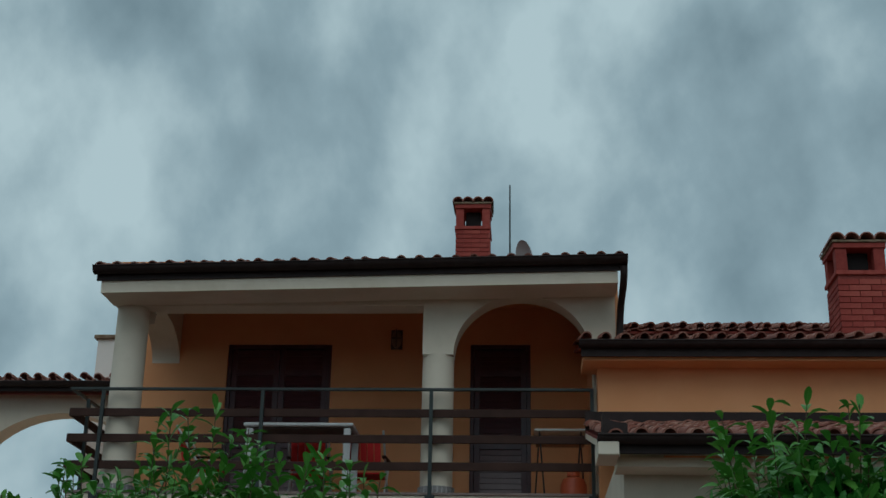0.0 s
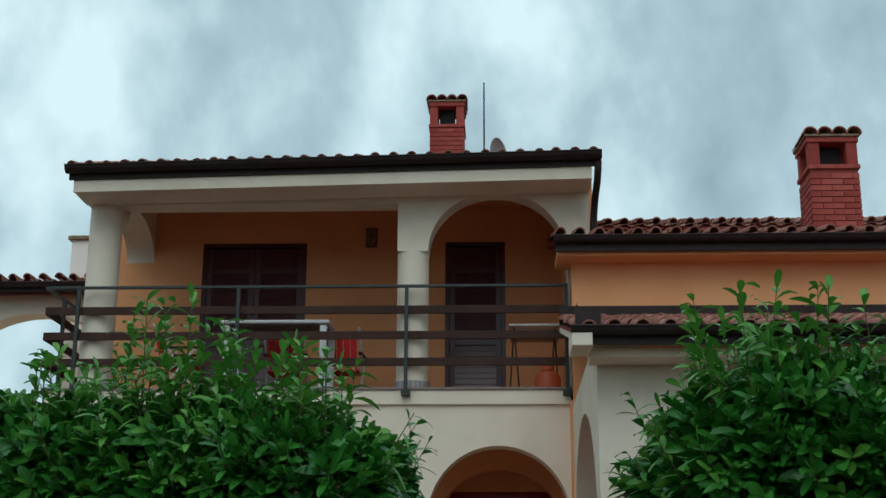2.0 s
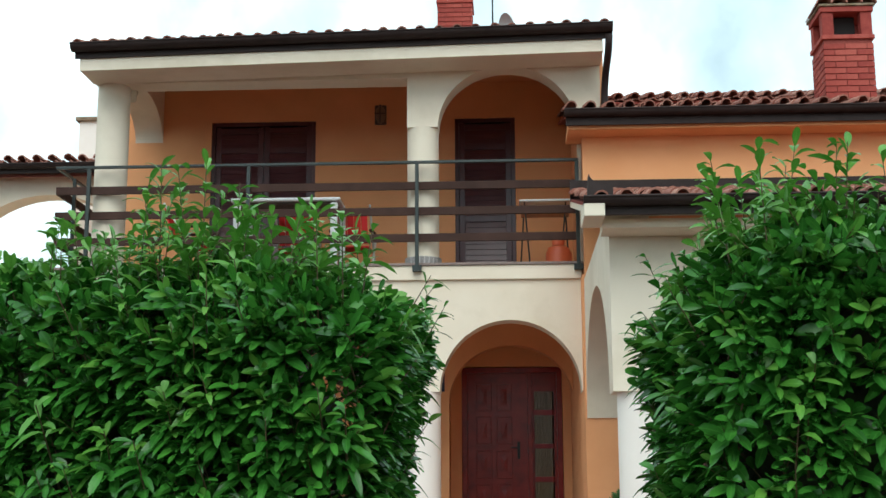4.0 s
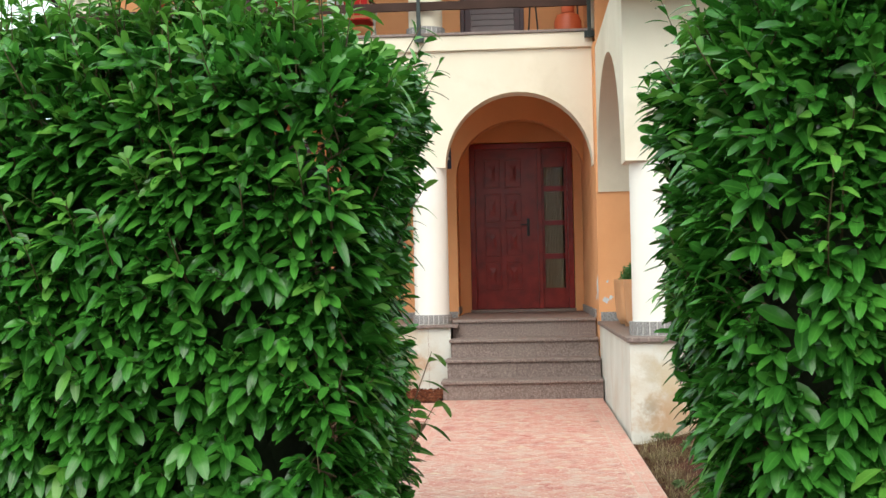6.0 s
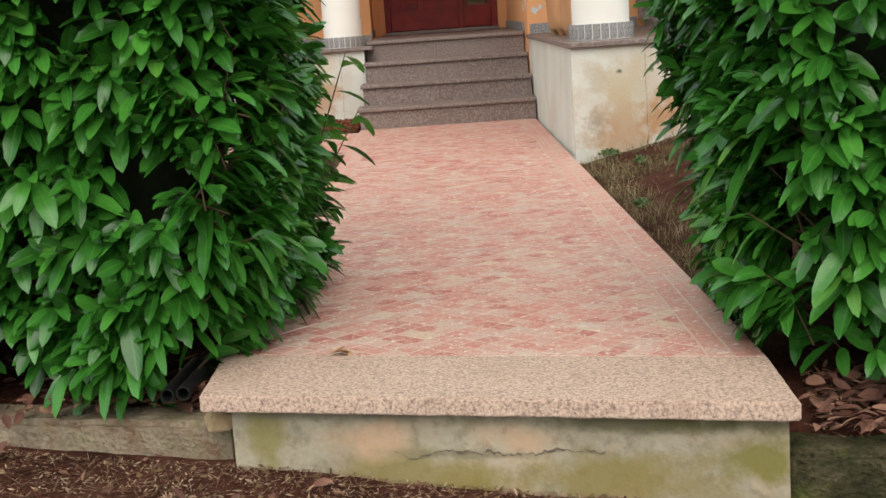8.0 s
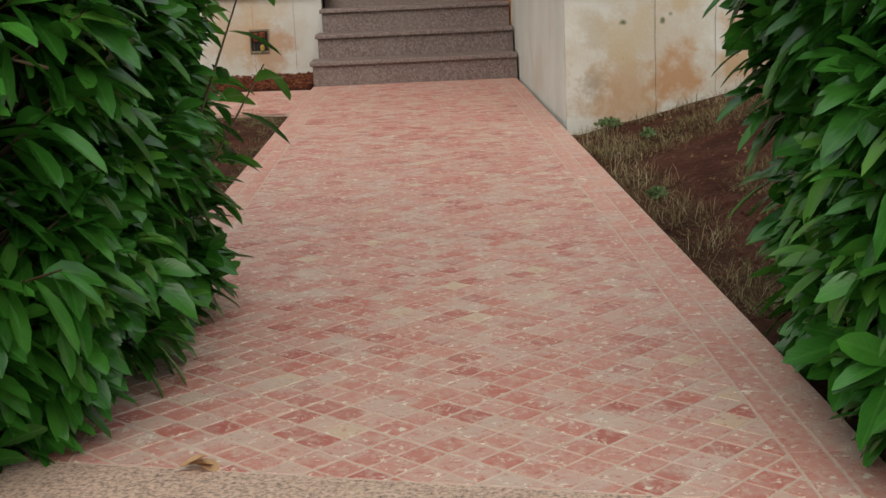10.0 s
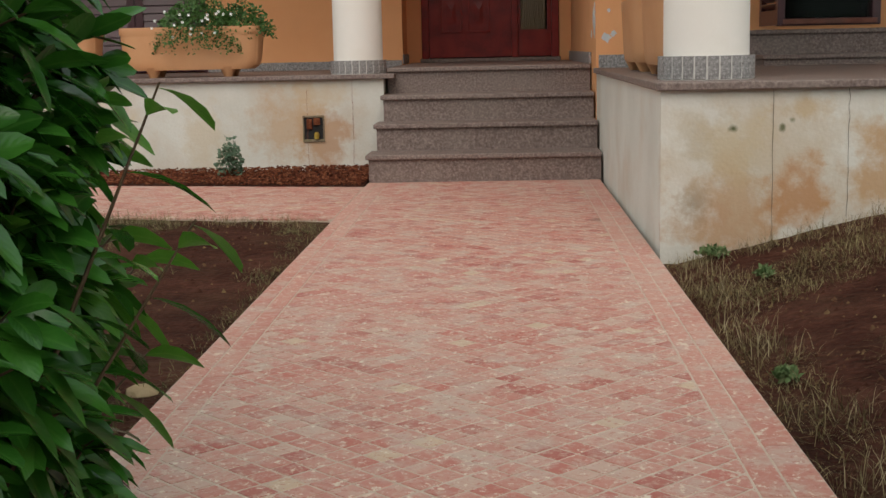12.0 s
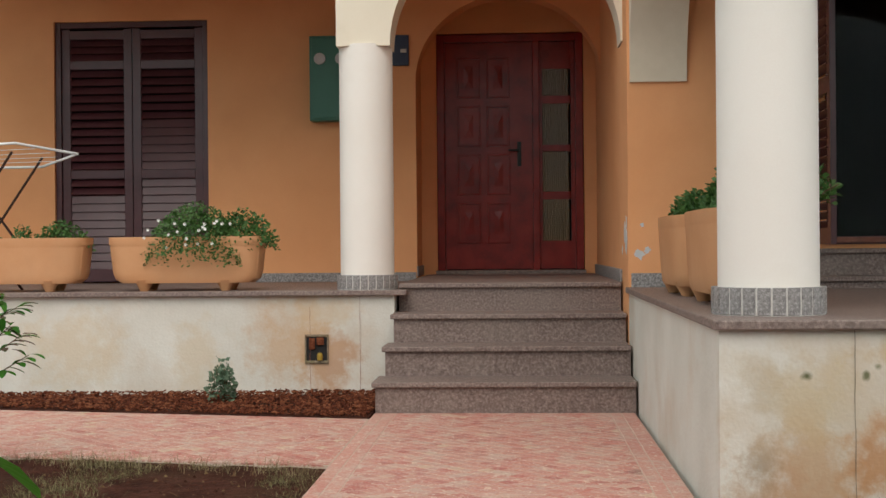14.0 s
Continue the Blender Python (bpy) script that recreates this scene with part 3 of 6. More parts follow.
bm = box(B(), -5.6, -1.12, 10.93, 13.25, -0.4, TERRACE - 0.036)
terrace_left = structure("wall_terrace_left", bm, BASEWALL, "low terrace wall with damp-stained pale plaster", "terrace wall")
bm = box(B(), -5.65, -1.035, 10.885, 13.25, TERRACE - 0.035, TERRACE, bevel=0.006)
structure("floor_terrace_left", bm, GRANITE, "speckled granite terrace paving with an overhanging edge", "terrace floor")
bm = box(B(), 0.415, 7.0, 6.90, 10.62, -0.4, RTERR - 0.036)
structure("wall_terrace_right", bm, BASEWALL, "raised terrace wall with damp rusty stains and hairline cracks", "terrace wall")
bm = box(B(), 0.392, 7.0, 6.868, 10.62, RTERR - 0.035, RTERR, bevel=0.006)
structure("floor_terrace_right", bm, GRANITE, "speckled granite terrace paving with an overhanging edge", "terrace floor")

# hairline cracks in the terrace wall
crk = random.Random(3)
for cx, cy, z0, z1 in ((0.885, 6.8955, 0.06, 0.685), (1.20, 6.8955, 0.14, 0.685), (-1.352, 10.9255, 0.02, 0.66), (-1.69, 10.9255, 0.02, 0.6)):
    bm = B()
    last = None
    for k in range(15):
        z = z0 + (z1 - z0) * k / 14
        x, w = cx + crk.gauss(0, 0.0014), crk.uniform(0.0006, 0.0014)
        now = [bm.verts.new((x - w, cy, z)), bm.verts.new((x + w, cy, z))]
        if last:
            bm.faces.new((last[0], last[1], now[1], now[0]))
        last = now
    structure("crack", bm, RUST if cy > 8 else BLACK_GAP, "thin dark crack in the plaster", "crack")
bm = B()
last = None
walkz = 0.0
for k in range(72):
    x = -0.62 + k * 0.0076
    walkz = 0.86 * walkz + crk.gauss(0, 0.0042)
    y, z, w = slab_line(x, 0.0455), -0.155 + walkz, crk.uniform(0.0002, 0.0034) * (0.3 + abs(math.sin(k * 0.21)))
    now = [bm.verts.new((x, y, z - w)), bm.verts.new((x, y, z + w))]
    if last:
        bm.faces.new((last[0], last[1], now[1], now[0]))
    last = now
structure("crack", bm, BLACK_GAP, "flaking crack in the plaster below the slab", "crack")

# ---------------------------------------------------------------- walls of the house
YW, YU, YD = 13.25, 12.95, 13.92
WALLX = 0.425
SLABZ0, SLABZ1 = 3.566, 3.727
bm = B()
# lower back wall with the arched door recess and the french window
arch_wall(bm, -1.16, WALLX, FLOOR - 0.05, SLABZ0, -1.145, WALLX - 0.001, 2.40, 0.715, YW, YW + 0.25, straight)
WX0, WX1, WZ1 = -4.27, -2.93, 2.955
for x0, x1, z0, z1 in ((-5.6, WX0, 0.6, SLABZ0), (WX0, WX1, WZ1, SLABZ0), (WX1, -1.16, 0.6, SLABZ0)):
    box(bm, x0, x1, YW, YW + 0.25, z0, z1)
structure("wall_back_lower", bm, ORANGE, "orange stucco ground floor wall with an arched recess", "house wall")
bm = B()
box(bm, -1.40, -1.152, YW + 0.25, YD + 0.12, 0.5, SLABZ0)
for x0, x1, z0, z1 in ((-1.152, -1.012, 0.6, SLABZ0), (0.305, 0.6, 0.6, SLABZ0), (-1.012, 0.305, 2.905, SLABZ0)):
    box(bm, x0, x1, YD, YD + 0.2, z0, z1)
structure("wall_door_recess", bm, ORANGE, "orange stucco wall round the recessed front door", "house wall")
bm = box(B(), WALLX - 0.012, 0.75, 10.62, YD, -0.3, SLABZ0)
structure("wall_porch_side", bm, ORANGE, "orange stucco side wall of the porch with a peeled patch", "house wall")
# upper back wall
UX0, UX1, UDX0, UDX1, UZ1 = -4.205, -2.842, -1.043, -0.272, 6.02
bm = B()
for x0, x1, z0, z1 in ((-5.45, UX0, 3.7, 6.5), (UX0, UX1, UZ1, 6.5), (UX1, UDX0, 3.7, 6.5), (UDX0, UDX1, UZ1, 6.5), (UDX1, 0.75, 3.7, 6.5)):
    box(bm, x0, x1, YU, YU + 0.25, z0, z1)
structure("wall_back_upper", bm, ORANGE, "orange stucco balcony wall", "house wall")
bm = box(B(), 0.44, 0.72, 10.99, YU, 3.731, 6.5)
structure("wall_balcony_side", bm, ORANGE, "orange stucco side wall of the balcony", "house wall")
# closing walls behind
bm = B()
box(bm, -5.45, -5.2, YU + 0.25, 20.0, -0.3, 6.5), box(bm, 6.75, 7.0, 10.9, 20.0, -0.3, 5.4), box(bm, -5.45, 7.0, 20.0, 20.25, -0.3, 6.0)
structure("wall_rear", bm, ORANGE, "orange stucco outer walls", "house wall")

# porch front: lintel wall with the arch, and the balcony slab
bm = B()
arch_wall(bm, -1.50, 0.425, 2.345, SLABZ0, -1.137, 0.402, 2.345, 0.778, 10.945, 11.255, straight)
box(bm, -5.45, -1.50, 10.945, 11.255, 3.12, SLABZ0)
structure("wall_porch_arch", bm, CREAM, "cream stucco lintel wall with a round porch arch", "arch wall", True)
bm = box(B(), -5.42, 0.428, 10.905, YU + 0.1, SLABZ0 + 0.002, SLABZ1, bevel=0.008)
structure("balcony_slab", bm, CREAM, "cream plastered balcony slab band", "balcony")
bm = box(B(), -5.44, 0.438, 10.885, YU, SLABZ1 + 0.001, SLABZ1 + 0.03, bevel=0.004)
structure("floor_balcony", bm, GRANITE, "brownish stone balcony paving edge", "balcony floor")
# upper arch and beam
bm = B()
arch_wall(bm, -1.50, 0.68, 5.325, 6.06, -1.15, 0.392, 5.325, 0.70, 10.945, 11.255, straight)
box(bm, 0.42, 0.68, 10.945, 11.255, 3.76, 5.325)
box(bm, -5.1, -1.50, 10.945, 11.255, 5.905, 6.06)
structure("wall_balcony_arch", bm, CREAM, "cream stucco balcony front with a round arch", "arch wall", True)
# side arch on the balcony's open end
bm = B()
arch_wall(bm, 11.2, YU, 5.76, 6.5, 11.21, YU - 0.004, 5.76, 0.34, 0.0, 0.36, lambda u, d, z: (-5.05 - 0.15 * (u - 11.2) / (YU - 11.2) + d, u, z))
structure("wall_balcony_end_arch", bm, CREAM, "cream stucco arch at the balcony's open end", "arch wall")
bm = box(B(), -5.12, 0.68, 10.47, 10.944, 6.01, 6.10)
box(bm, -5.12, 0.68, 10.43, 10.469, 6.0, 6.16, bevel=0.005)
box(bm, -5.07, 0.66, 10.9445, 11.256, 6.061, 6.38)
soffit = structure("eave_soffit", bm, CREAM, "cream plastered eave soffit and fascia", "eave")

bm = box(B(), -5.3, 0.72, 11.257, YU + 0.2, 6.501, 6.56)
structure("ceiling_balcony", bm, ORANGE, "orange plastered balcony ceiling", "ceiling")

# right wing
bm = B()
arch_wall(bm, 7.453, 10.618, 2.03, 3.505, 7.46, 10.60, 2.03, 1.12, 0.43, 0.79, sideways)
structure("wall_side_arch", bm, CREAM, "cream stucco terrace side wall with a tall arch", "arch wall", True)
bm = B()
arch_wall(bm, 0.43, 7.0, 2.03, 3.345, 0.90, 4.2, 2.03, 1.02, 7.10, 7.45, straight)
structure("wall_wing_front", bm, CREAM, "cream stucco wall of the terrace front with a wide arch", "arch wall", True)
OX0, OX1, OZ0 = 1.66, 2.375, 0.985
bm = B()
for x0, x1, z0, z1 in ((0.74, OX0, 0.6, 5.26), (OX0, OX1, 3.1, 5.26), (OX1, 7.0, 0.6, 5.26), (OX0, OX1, 0.6, OZ0), (0.445, 0.74, SLABZ0, 5.26), (0.426, 0.74, 0.7, SLABZ0)):
    box(bm, x0, x1, 10.622, 10.87, z0, z1)
structure("wall_wing", bm, ORANGE, "orange stucco wall of the wing above the terrace", "house wall")
bm = box(B(), 0.28, 7.1, 10.30, 10.9, 5.08, 5.17)
structure("ceiling_wing_eave", bm, ORANGE, "orange painted boxed eave of the wing", "eave")
bm = B()
vs = [(0.30, 6.62, 3.325), (7.1, 6.62, 3.325), (7.1, 10.62, 4.30), (0.30, 10.62, 4.30), (0.30, 6.62, 3.385), (7.1, 6.62, 3.385), (7.1, 10.62, 4.36), (0.30, 10.62, 4.36)]
V = [bm.verts.new(v) for v in vs]
for f in ((0, 1, 2, 3), (4, 5, 6, 7), (0, 1, 5, 4), (1, 2, 6, 5), (2, 3, 7, 6), (3, 0, 4, 7)):
    bm.faces.new([V[k] for k in f])
box(bm, 0.36, 7.1, 6.75, 7.10, 3.265, 3.335)
structure("ceiling_terrace", bm, CREAM, "cream plastered underside of the terrace roof", "ceiling")
bm = box(B(), 0.20, 0.36, 6.50, 6.95, 3.305, 3.445, bevel=0.01)
structure("rafter_end", bm, CREAM, "cream painted rafter end below the gutter", "rafter")
# second roof's wall behind
bm = box(B(), 0.75, 7.0, 12.85, 13.1, 5.25, 6.11)
structure("wall_wing_upper", bm, CREAM, "cream stucco strip below the rear roof", "house wall")
# skirtings
for nm, dims in (("baseboard", (WX1, -1.153, YW - 0.018, YW, TERRACE, TERRACE + 0.075)), ("baseboard", (-5.6, WX0, YW - 0.018, YW, TERRACE, TERRACE + 0.075)),
                 ("baseboard", (0.394, 0.412, 11.1, YD, FLOOR, FLOOR + 0.085)), ("baseboard", (-1.152, -1.135, YW, YD, FLOOR, FLOOR + 0.085)),
                 ("baseboard", (0.43, OX0 - 0.25, 10.602, 10.62, RTERR, RTERR + 0.09))):
    structure(nm, box(B(), *dims, bevel=0.003), GRANITE_DARK, "granite skirting along the wall foot", "skirting")


# ---------------------------------------------------------------- columns
def column(x, y, z0, z1, r, plinth, label, mat=None):
    c = thing("column", label, "column", (x, y, z0), "round columns")
    n = 24
    prof = [(r, plinth)] + [(r * (1 - 0.003 * k / 12), plinth + (z1 - z0 - plinth) * k / 12) for k in range(1, 13)]
    part("shaft", lathe(B(), prof, 48), mat or WHITE_COL, c, "cream plastered shaft", True)
    bm = lathe(B(), [(r + 0.0205, 0.0), (r + 0.0205, plinth - 0.002)], 60)
    base = part("plinth", bm, GROUT_GREY, c, "ring of upright granite strips")
    me = None
    for k in range(n):
        a = 2 * math.pi * k / n
        if me is None:
            w = 2 * math.pi * (r + 0.016) / n * 0.89
            b2 = box(B(), -w / 2, w / 2, -0.012, 0.006, 0.004, plinth, bevel=0.002)
            me = bpy.data.meshes.new("strip")
            b2.to_mesh(me), b2.free()
            me.materials.append(GRANITE_DARK)
        o = new("strip", me)
        o.parent = base
        o.matrix_local = Matrix.Translation(((r + 0.012) * math.cos(a), (r + 0.012) * math.sin(a), 0)) @ Matrix.Rotation(a + math.pi / 2, 4, "Z")
    return c


column(-1.318, 11.105, TERRACE, 2.36, 0.183, 0.10, "round cream porch column on a granite plinth")
column(0.664, 7.30, RTERR, 2.075, 0.190, 0.105, "round cream terrace column on a granite plinth")
column(-1.328, 11.105, SLABZ1 + 0.03, 5.335, 0.180, 0.08, "round cream balcony column beside the arch", CREAM)
column(-4.92, 11.105, SLABZ1 + 0.03, 6.0, 0.185, 0.08, "round cream balcony column at the corner", CREAM)
column(-5.2, 11.105, TERRACE, 3.13, 0.18, 0.10, "round cream porch column at the terrace end")


# ---------------------------------------------------------------- front door
door = thing("door_1", "closed dark red varnished wooden front door with reeded side glass", "front door", (-0.355, YD, FLOOR + 0.035))
DW, DH = 0.655, 2.115
bm = B()
box(bm, -DW, -DW + 0.07, 0.0, 0.10, 0, DH, bevel=0.006), box(bm, DW - 0.07, DW, 0.0, 0.10, 0, DH, bevel=0.006), box(bm, -DW + 0.07, DW - 0.07, 0.0, 0.10, DH - 0.07, DH, bevel=0.006)
box(bm, 0.205, 0.265, 0.0, 0.10, 0, DH - 0.07, bevel=0.006)
part("frame", bm, DOORWOOD, door)
leaf = part("leaf", box(B(), -DW + 0.072, 0.203, 0.03, 0.075, 0.01, DH - 0.072), DOORWOOD, door)
for row in range(4):
    for colm in range(2):
        x0 = -0.475 + colm * 0.265
        z0 = 0.24 + row * 0.435
        bm = B()
        w, h = 0.21, 0.37
        for b0, b1, c0, c1 in ((0, w, 0, 0.02), (0, w, h - 0.02, h), (0, 0.02, 0.02, h - 0.02), (w - 0.02, w, 0.02, h - 0.02)):
            box(bm, b0, b1, -0.016, 0.006, c0, c1, bevel=0.004)
        # raised pyramid field
        ring = [bm.verts.new(p) for p in ((0.045, 0.003, 0.045), (w - 0.045, 0.003, 0.045), (w - 0.045, 0.003, h - 0.045), (0.045, 0.003, h - 0.045))]
        top = [bm.verts.new(p) for p in ((w / 2 - 0.006, -0.006, 0.15), (w / 2 + 0.006, -0.006, 0.15), (w / 2 + 0.006, -0.006, h - 0.15), (w / 2 - 0.006, -0.006, h - 0.15))]
        bm.faces.new(top)
        for k in range(4):
            bm.faces.new((ring[k], ring[(k + 1) % 4], top[(k + 1) % 4], top[k]))
        bmesh.ops.translate(bm, verts=bm.verts[:], vec=(x0, 0.03, z0))
        part("panel", bm, DOORWOOD, leaf)
bm = box(B(), 0.065, 0.10, 0.016, 0.03, 0.93, 1.15, bevel=0.004)
rod(bm, (0.083, 0.02, 1.07), (0.083, -0.04, 1.07), 0.009), rod(bm, (0.083, -0.035, 1.07), (-0.015, -0.035, 1.07), 0.009)
part("door_handle", bm, BLACK, leaf, "black lever handle")
light = part("side_light", box(B(), 0.267, DW - 0.072, 0.035, 0.07, 0.01, 0.26), DOORWOOD, door)
for z0, z1 in ((0.26, 0.63), (0.70, 1.06), (1.12, 1.49), (1.56, 1.80)):
    bm = B()
    for k in range(12):
        rod(bm, (0.302 + k * 0.0195, 0.045, z0), (0.302 + k * 0.0195, 0.045, z1), 0.0105, seg=8)
    part("pane", bm, REED, light, "reeded obscured glass", True)
bm = B()
box(bm, 0.267, 0.289, 0.03, 0.075, 0.26, DH - 0.072), box(bm, 0.545, DW - 0.072, 0.03, 0.075, 0.26, DH - 0.072)
for z0, z1 in ((0.63, 0.70), (1.06, 1.12), (1.49, 1.56), (1.80, DH - 0.072)):
    box(bm, 0.289, 0.545, 0.03, 0.075, z0, z1, bevel=0.004)
part("side_light_frame", bm, DOORWOOD, door)
# near-black sheet for the shade behind the side glass
part("shade_backing", box(B(), -DW, DW, 0.12, 0.16, 0, DH), SHADE_BLACK, door)


# ---------------------------------------------------------------- shuttered openings
def shutters(name, x0, x1, y, z0, z1, leaves, label, category, ajar=False):
    w = thing(name, label, category, (x0, y, z0))
    tagged(w, kind="structure")
    W, H = x1 - x0, z1 - z0
    bm = B()
    box(bm, 0, 0.05, 0.03, 0.16, 0, H, bevel=0.004), box(bm, W - 0.05, W, 0.03, 0.16, 0, H, bevel=0.004), box(bm, 0.05, W - 0.05, 0.03, 0.16, H - 0.05, H, bevel=0.004)
    part("window_frame", bm, SHUTTER, w)
    # near-black sheet for the shade behind the louvres
    part("shade_backing", box(B(), 0.0, W, 0.20, 0.23, 0, H), SHADE_BLACK, w)
    lw = (W - 0.1) / leaves
    slat_meshes = {}
    for k in range(leaves):
        a = 0.05 + k * lw
        bm = B()
        s = 0.075
        box(bm, a + 0.003, a + s, 0.05, 0.09, 0.01, H - 0.055, bevel=0.004), box(bm, a + lw - s, a + lw - 0.003, 0.05, 0.09, 0.01, H - 0.055, bevel=0.004)
        rails = (0.01, H * 0.40, H * 0.82, H - 0.055 - 0.09)
        for z in rails:
            box(bm, a + s, a + lw - s, 0.05, 0.09, z, z + (0.11 if z < 0.02 else 0.075), bevel=0.004)
        sh = part("shutter", bm, SHUTTER, w)
        zs = []
        for lo, hi in ((0.12, rails[1]), (rails[1] + 0.075, rails[2]), (rails[2] + 0.075, rails[3])):
            count = round((hi - lo) / 0.070)
            zs += [lo + (j + 0.5) * (hi - lo) / count for j in range(count)]
        # the second leaf hangs with its lower louvres turned open to the sky
        for z in zs:
            turn = -15 if ajar and z < H * (0.62 if k else 0.34) else (-36 if ajar else -9)
            key = (turn, round(lw, 3))
            if key not in slat_meshes:
                b2 = box(B(), 0, lw - 2 * s, -0.004, 0.004, -0.036, 0.036)
                bmesh.ops.rotate(b2, verts=b2.verts[:], matrix=Matrix.Rotation(radians(turn), 3, "X"), cent=(0, 0, 0))
                slat_meshes[key] = bpy.data.meshes.new("slat")
                b2.to_mesh(slat_meshes[key]), b2.free()
                slat_meshes[key].materials.append(SHUTTER)
            o = new("slat", slat_meshes[key])
            o.parent = sh
            o.location = (a + s, 0.07, z)
    return w


shutters("window_1", WX0, WX1, YW, TERRACE, WZ1, 2, "closed dark maroon louvred french window shutters", "shuttered window", True)
shutters("window_2", UX0, UX1, YU, SLABZ1 + 0.03, UZ1, 2, "closed dark louvred shutters of the balcony window", "shuttered window")
shutters("door_2", UDX0, UDX1, YU, SLABZ1 + 0.03, UZ1, 1, "closed dark louvred balcony door", "balcony door")

# open terrace door in the wing
tdoor = tagged(thing("door_3", "dark terrace doorway with glass and open louvred shutter", "terrace door", (OX0, 10.62, OZ0)), kind="structure")
W, H = OX1 - OX0, 3.1 - OZ0
bm = B()
box(bm, 0, 0.06, -0.01, 0.12, 0, H, bevel=0.004), box(bm, W - 0.06, W, -0.01, 0.12, 0, H, bevel=0.004), box(bm, 0.06, W - 0.06, -0.01, 0.12, H - 0.06, H, bevel=0.004)
box(bm, 0.06, W - 0.06, 0.0, 0.12, 0, 0.05, bevel=0.004)
part("frame", bm, SHUTTER, tdoor)
part("sill", box(B(), 0.03, W - 0.03, -0.04, 0.0, 0.01, 0.045, bevel=0.004), ROOFTILE, tdoor, "worn wooden sill")
part("pane", box(B(), 0.06, W - 0.06, 0.05, 0.056, 0.05, H - 0.06), GLASS, tdoor, "dark glass pane")
# added box, coloured near black so that the doorway looks unlit
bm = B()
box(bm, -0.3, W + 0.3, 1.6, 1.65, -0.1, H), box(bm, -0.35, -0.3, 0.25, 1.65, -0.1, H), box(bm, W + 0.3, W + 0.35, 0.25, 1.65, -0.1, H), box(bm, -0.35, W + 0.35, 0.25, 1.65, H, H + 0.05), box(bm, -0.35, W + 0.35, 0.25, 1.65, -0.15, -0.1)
part("room_shade_box", bm, SHADE_BLACK, tdoor, "added near-black box for the unlit room behind the doorway")
bm = B()
box(bm, -0.12, -0.085, -0.62, -0.55, 0, H - 0.05), box(bm, -0.12, -0.085, -0.09, -0.02, 0, H - 0.05)
for z in (0.0, 0.9, H - 0.15):
    box(bm, -0.12, -0.085, -0.55, -0.09, z, z + 0.1)
sh = part("shutter", bm, SHUTTER, tdoor, "open louvred shutter leaf")
b2 = box(B(), -0.03, 0.03, -0.55, -0.09, -0.004, 0.004)
bmesh.ops.rotate(b2, verts=b2.verts[:], matrix=Matrix.Rotation(radians(40), 3, "Y"), cent=(0, 0, 0))
me = bpy.data.meshes.new("slat")
b2.to_mesh(me), b2.free(), me.materials.append(SHUTTER)
for k in range(34):
    z = 0.12 + k * 0.055
    if z < H - 0.17 and not 0.86 < z < 1.03:
        o = new("slat", me)
        o.parent, o.location = sh, (-0.103, 0, z)
dsteps = thing("terrace_steps", "two granite steps below the terrace door", "steps", (1.6, 10.1, RTERR))
for x0, y0, z0, z1 in ((-0.13, 0.0, 0.0, 0.072), (-0.19, 0.26, 0.073, 0.237)):
    part("step", box(B(), x0 + 0.015, 1.5, y0 + 0.025, 0.52, z0, z1 - 0.031), GRANITE, dsteps)
    part("tread", box(B(), x0, 1.5, y0, 0.52, z1 - 0.030, z1, bevel=0.005), GRANITE, dsteps)

# ---------------------------------------------------------------- fittings on the lower wall
gb = thing("meter_cabinet", "green painted metal meter cabinet with two round glass dials", "meter cabinet", (-2.03, YW - 0.14, 2.06))
part("case", box(B(), 0, 0.52, 0, 0.14, 0, 0.715, bevel=0.008), GREENMETAL, gb)
part("cover", box(B(), 0.02, 0.50, -0.012, -0.001, 0.02, 0.695, bevel=0.005), GREENMETAL, gb)
for x in (0.09, 0.27):
    bm = B()
    bmesh.ops.create_cone(bm, cap_ends=True, segments=24, radius1=0.05, radius2=0.046, depth=0.014, matrix=Matrix.Translation((x, -0.02, 0.52)) @ Matrix.Rotation(radians(90), 4, "X"))
    part("dial", bm, DISHGREY, gb, "round grey glass dial", True)
bp = thing("house_plate", "small navy blue enamel plate with pale bars", "wall plate", (-1.40, YW - 0.02, 2.53))
part("plate", box(B(), 0, 0.20, 0, 0.018, 0, 0.26, bevel=0.003), BLUEPLATE, bp)
part("bar", box(B(), 0.13, 0.18, -0.004, -0.0005, 0.11, 0.14), DISHGREY, bp)
wlamp = thing("wall_lamp", "oval bulkhead lamp on the balcony wall", "wall lamp", (-2.0, YU, 5.975))
bm = B()
bmesh.ops.create_uvsphere(bm, u_segments=20, v_segments=12, radius=1.0, matrix=Matrix.Translation((0, -0.03, 0.1)) @ Matrix.Diagonal((0.065, 0.06, 0.12, 1)))
part("shade", bm, LAMPSHADE, wlamp, "dusty tan glass shade", True)
bm = B()
box(bm, -0.075, 0.075, -0.03, 0.0, -0.03, 0.23, bevel=0.01), box(bm, -0.07, 0.07, -0.10, -0.09, 0.09, 0.11, bevel=0.003), box(bm, -0.008, 0.008, -0.10, -0.09, -0.02, 0.22, bevel=0.003)
part("guard", bm, TABLEWOOD, wlamp)
patch = thing("peeled_patch", "bare patch of peeled plaster on the orange wall", "peeled plaster", (0.412, 10.78, 1.02))
rp = random.Random(5)
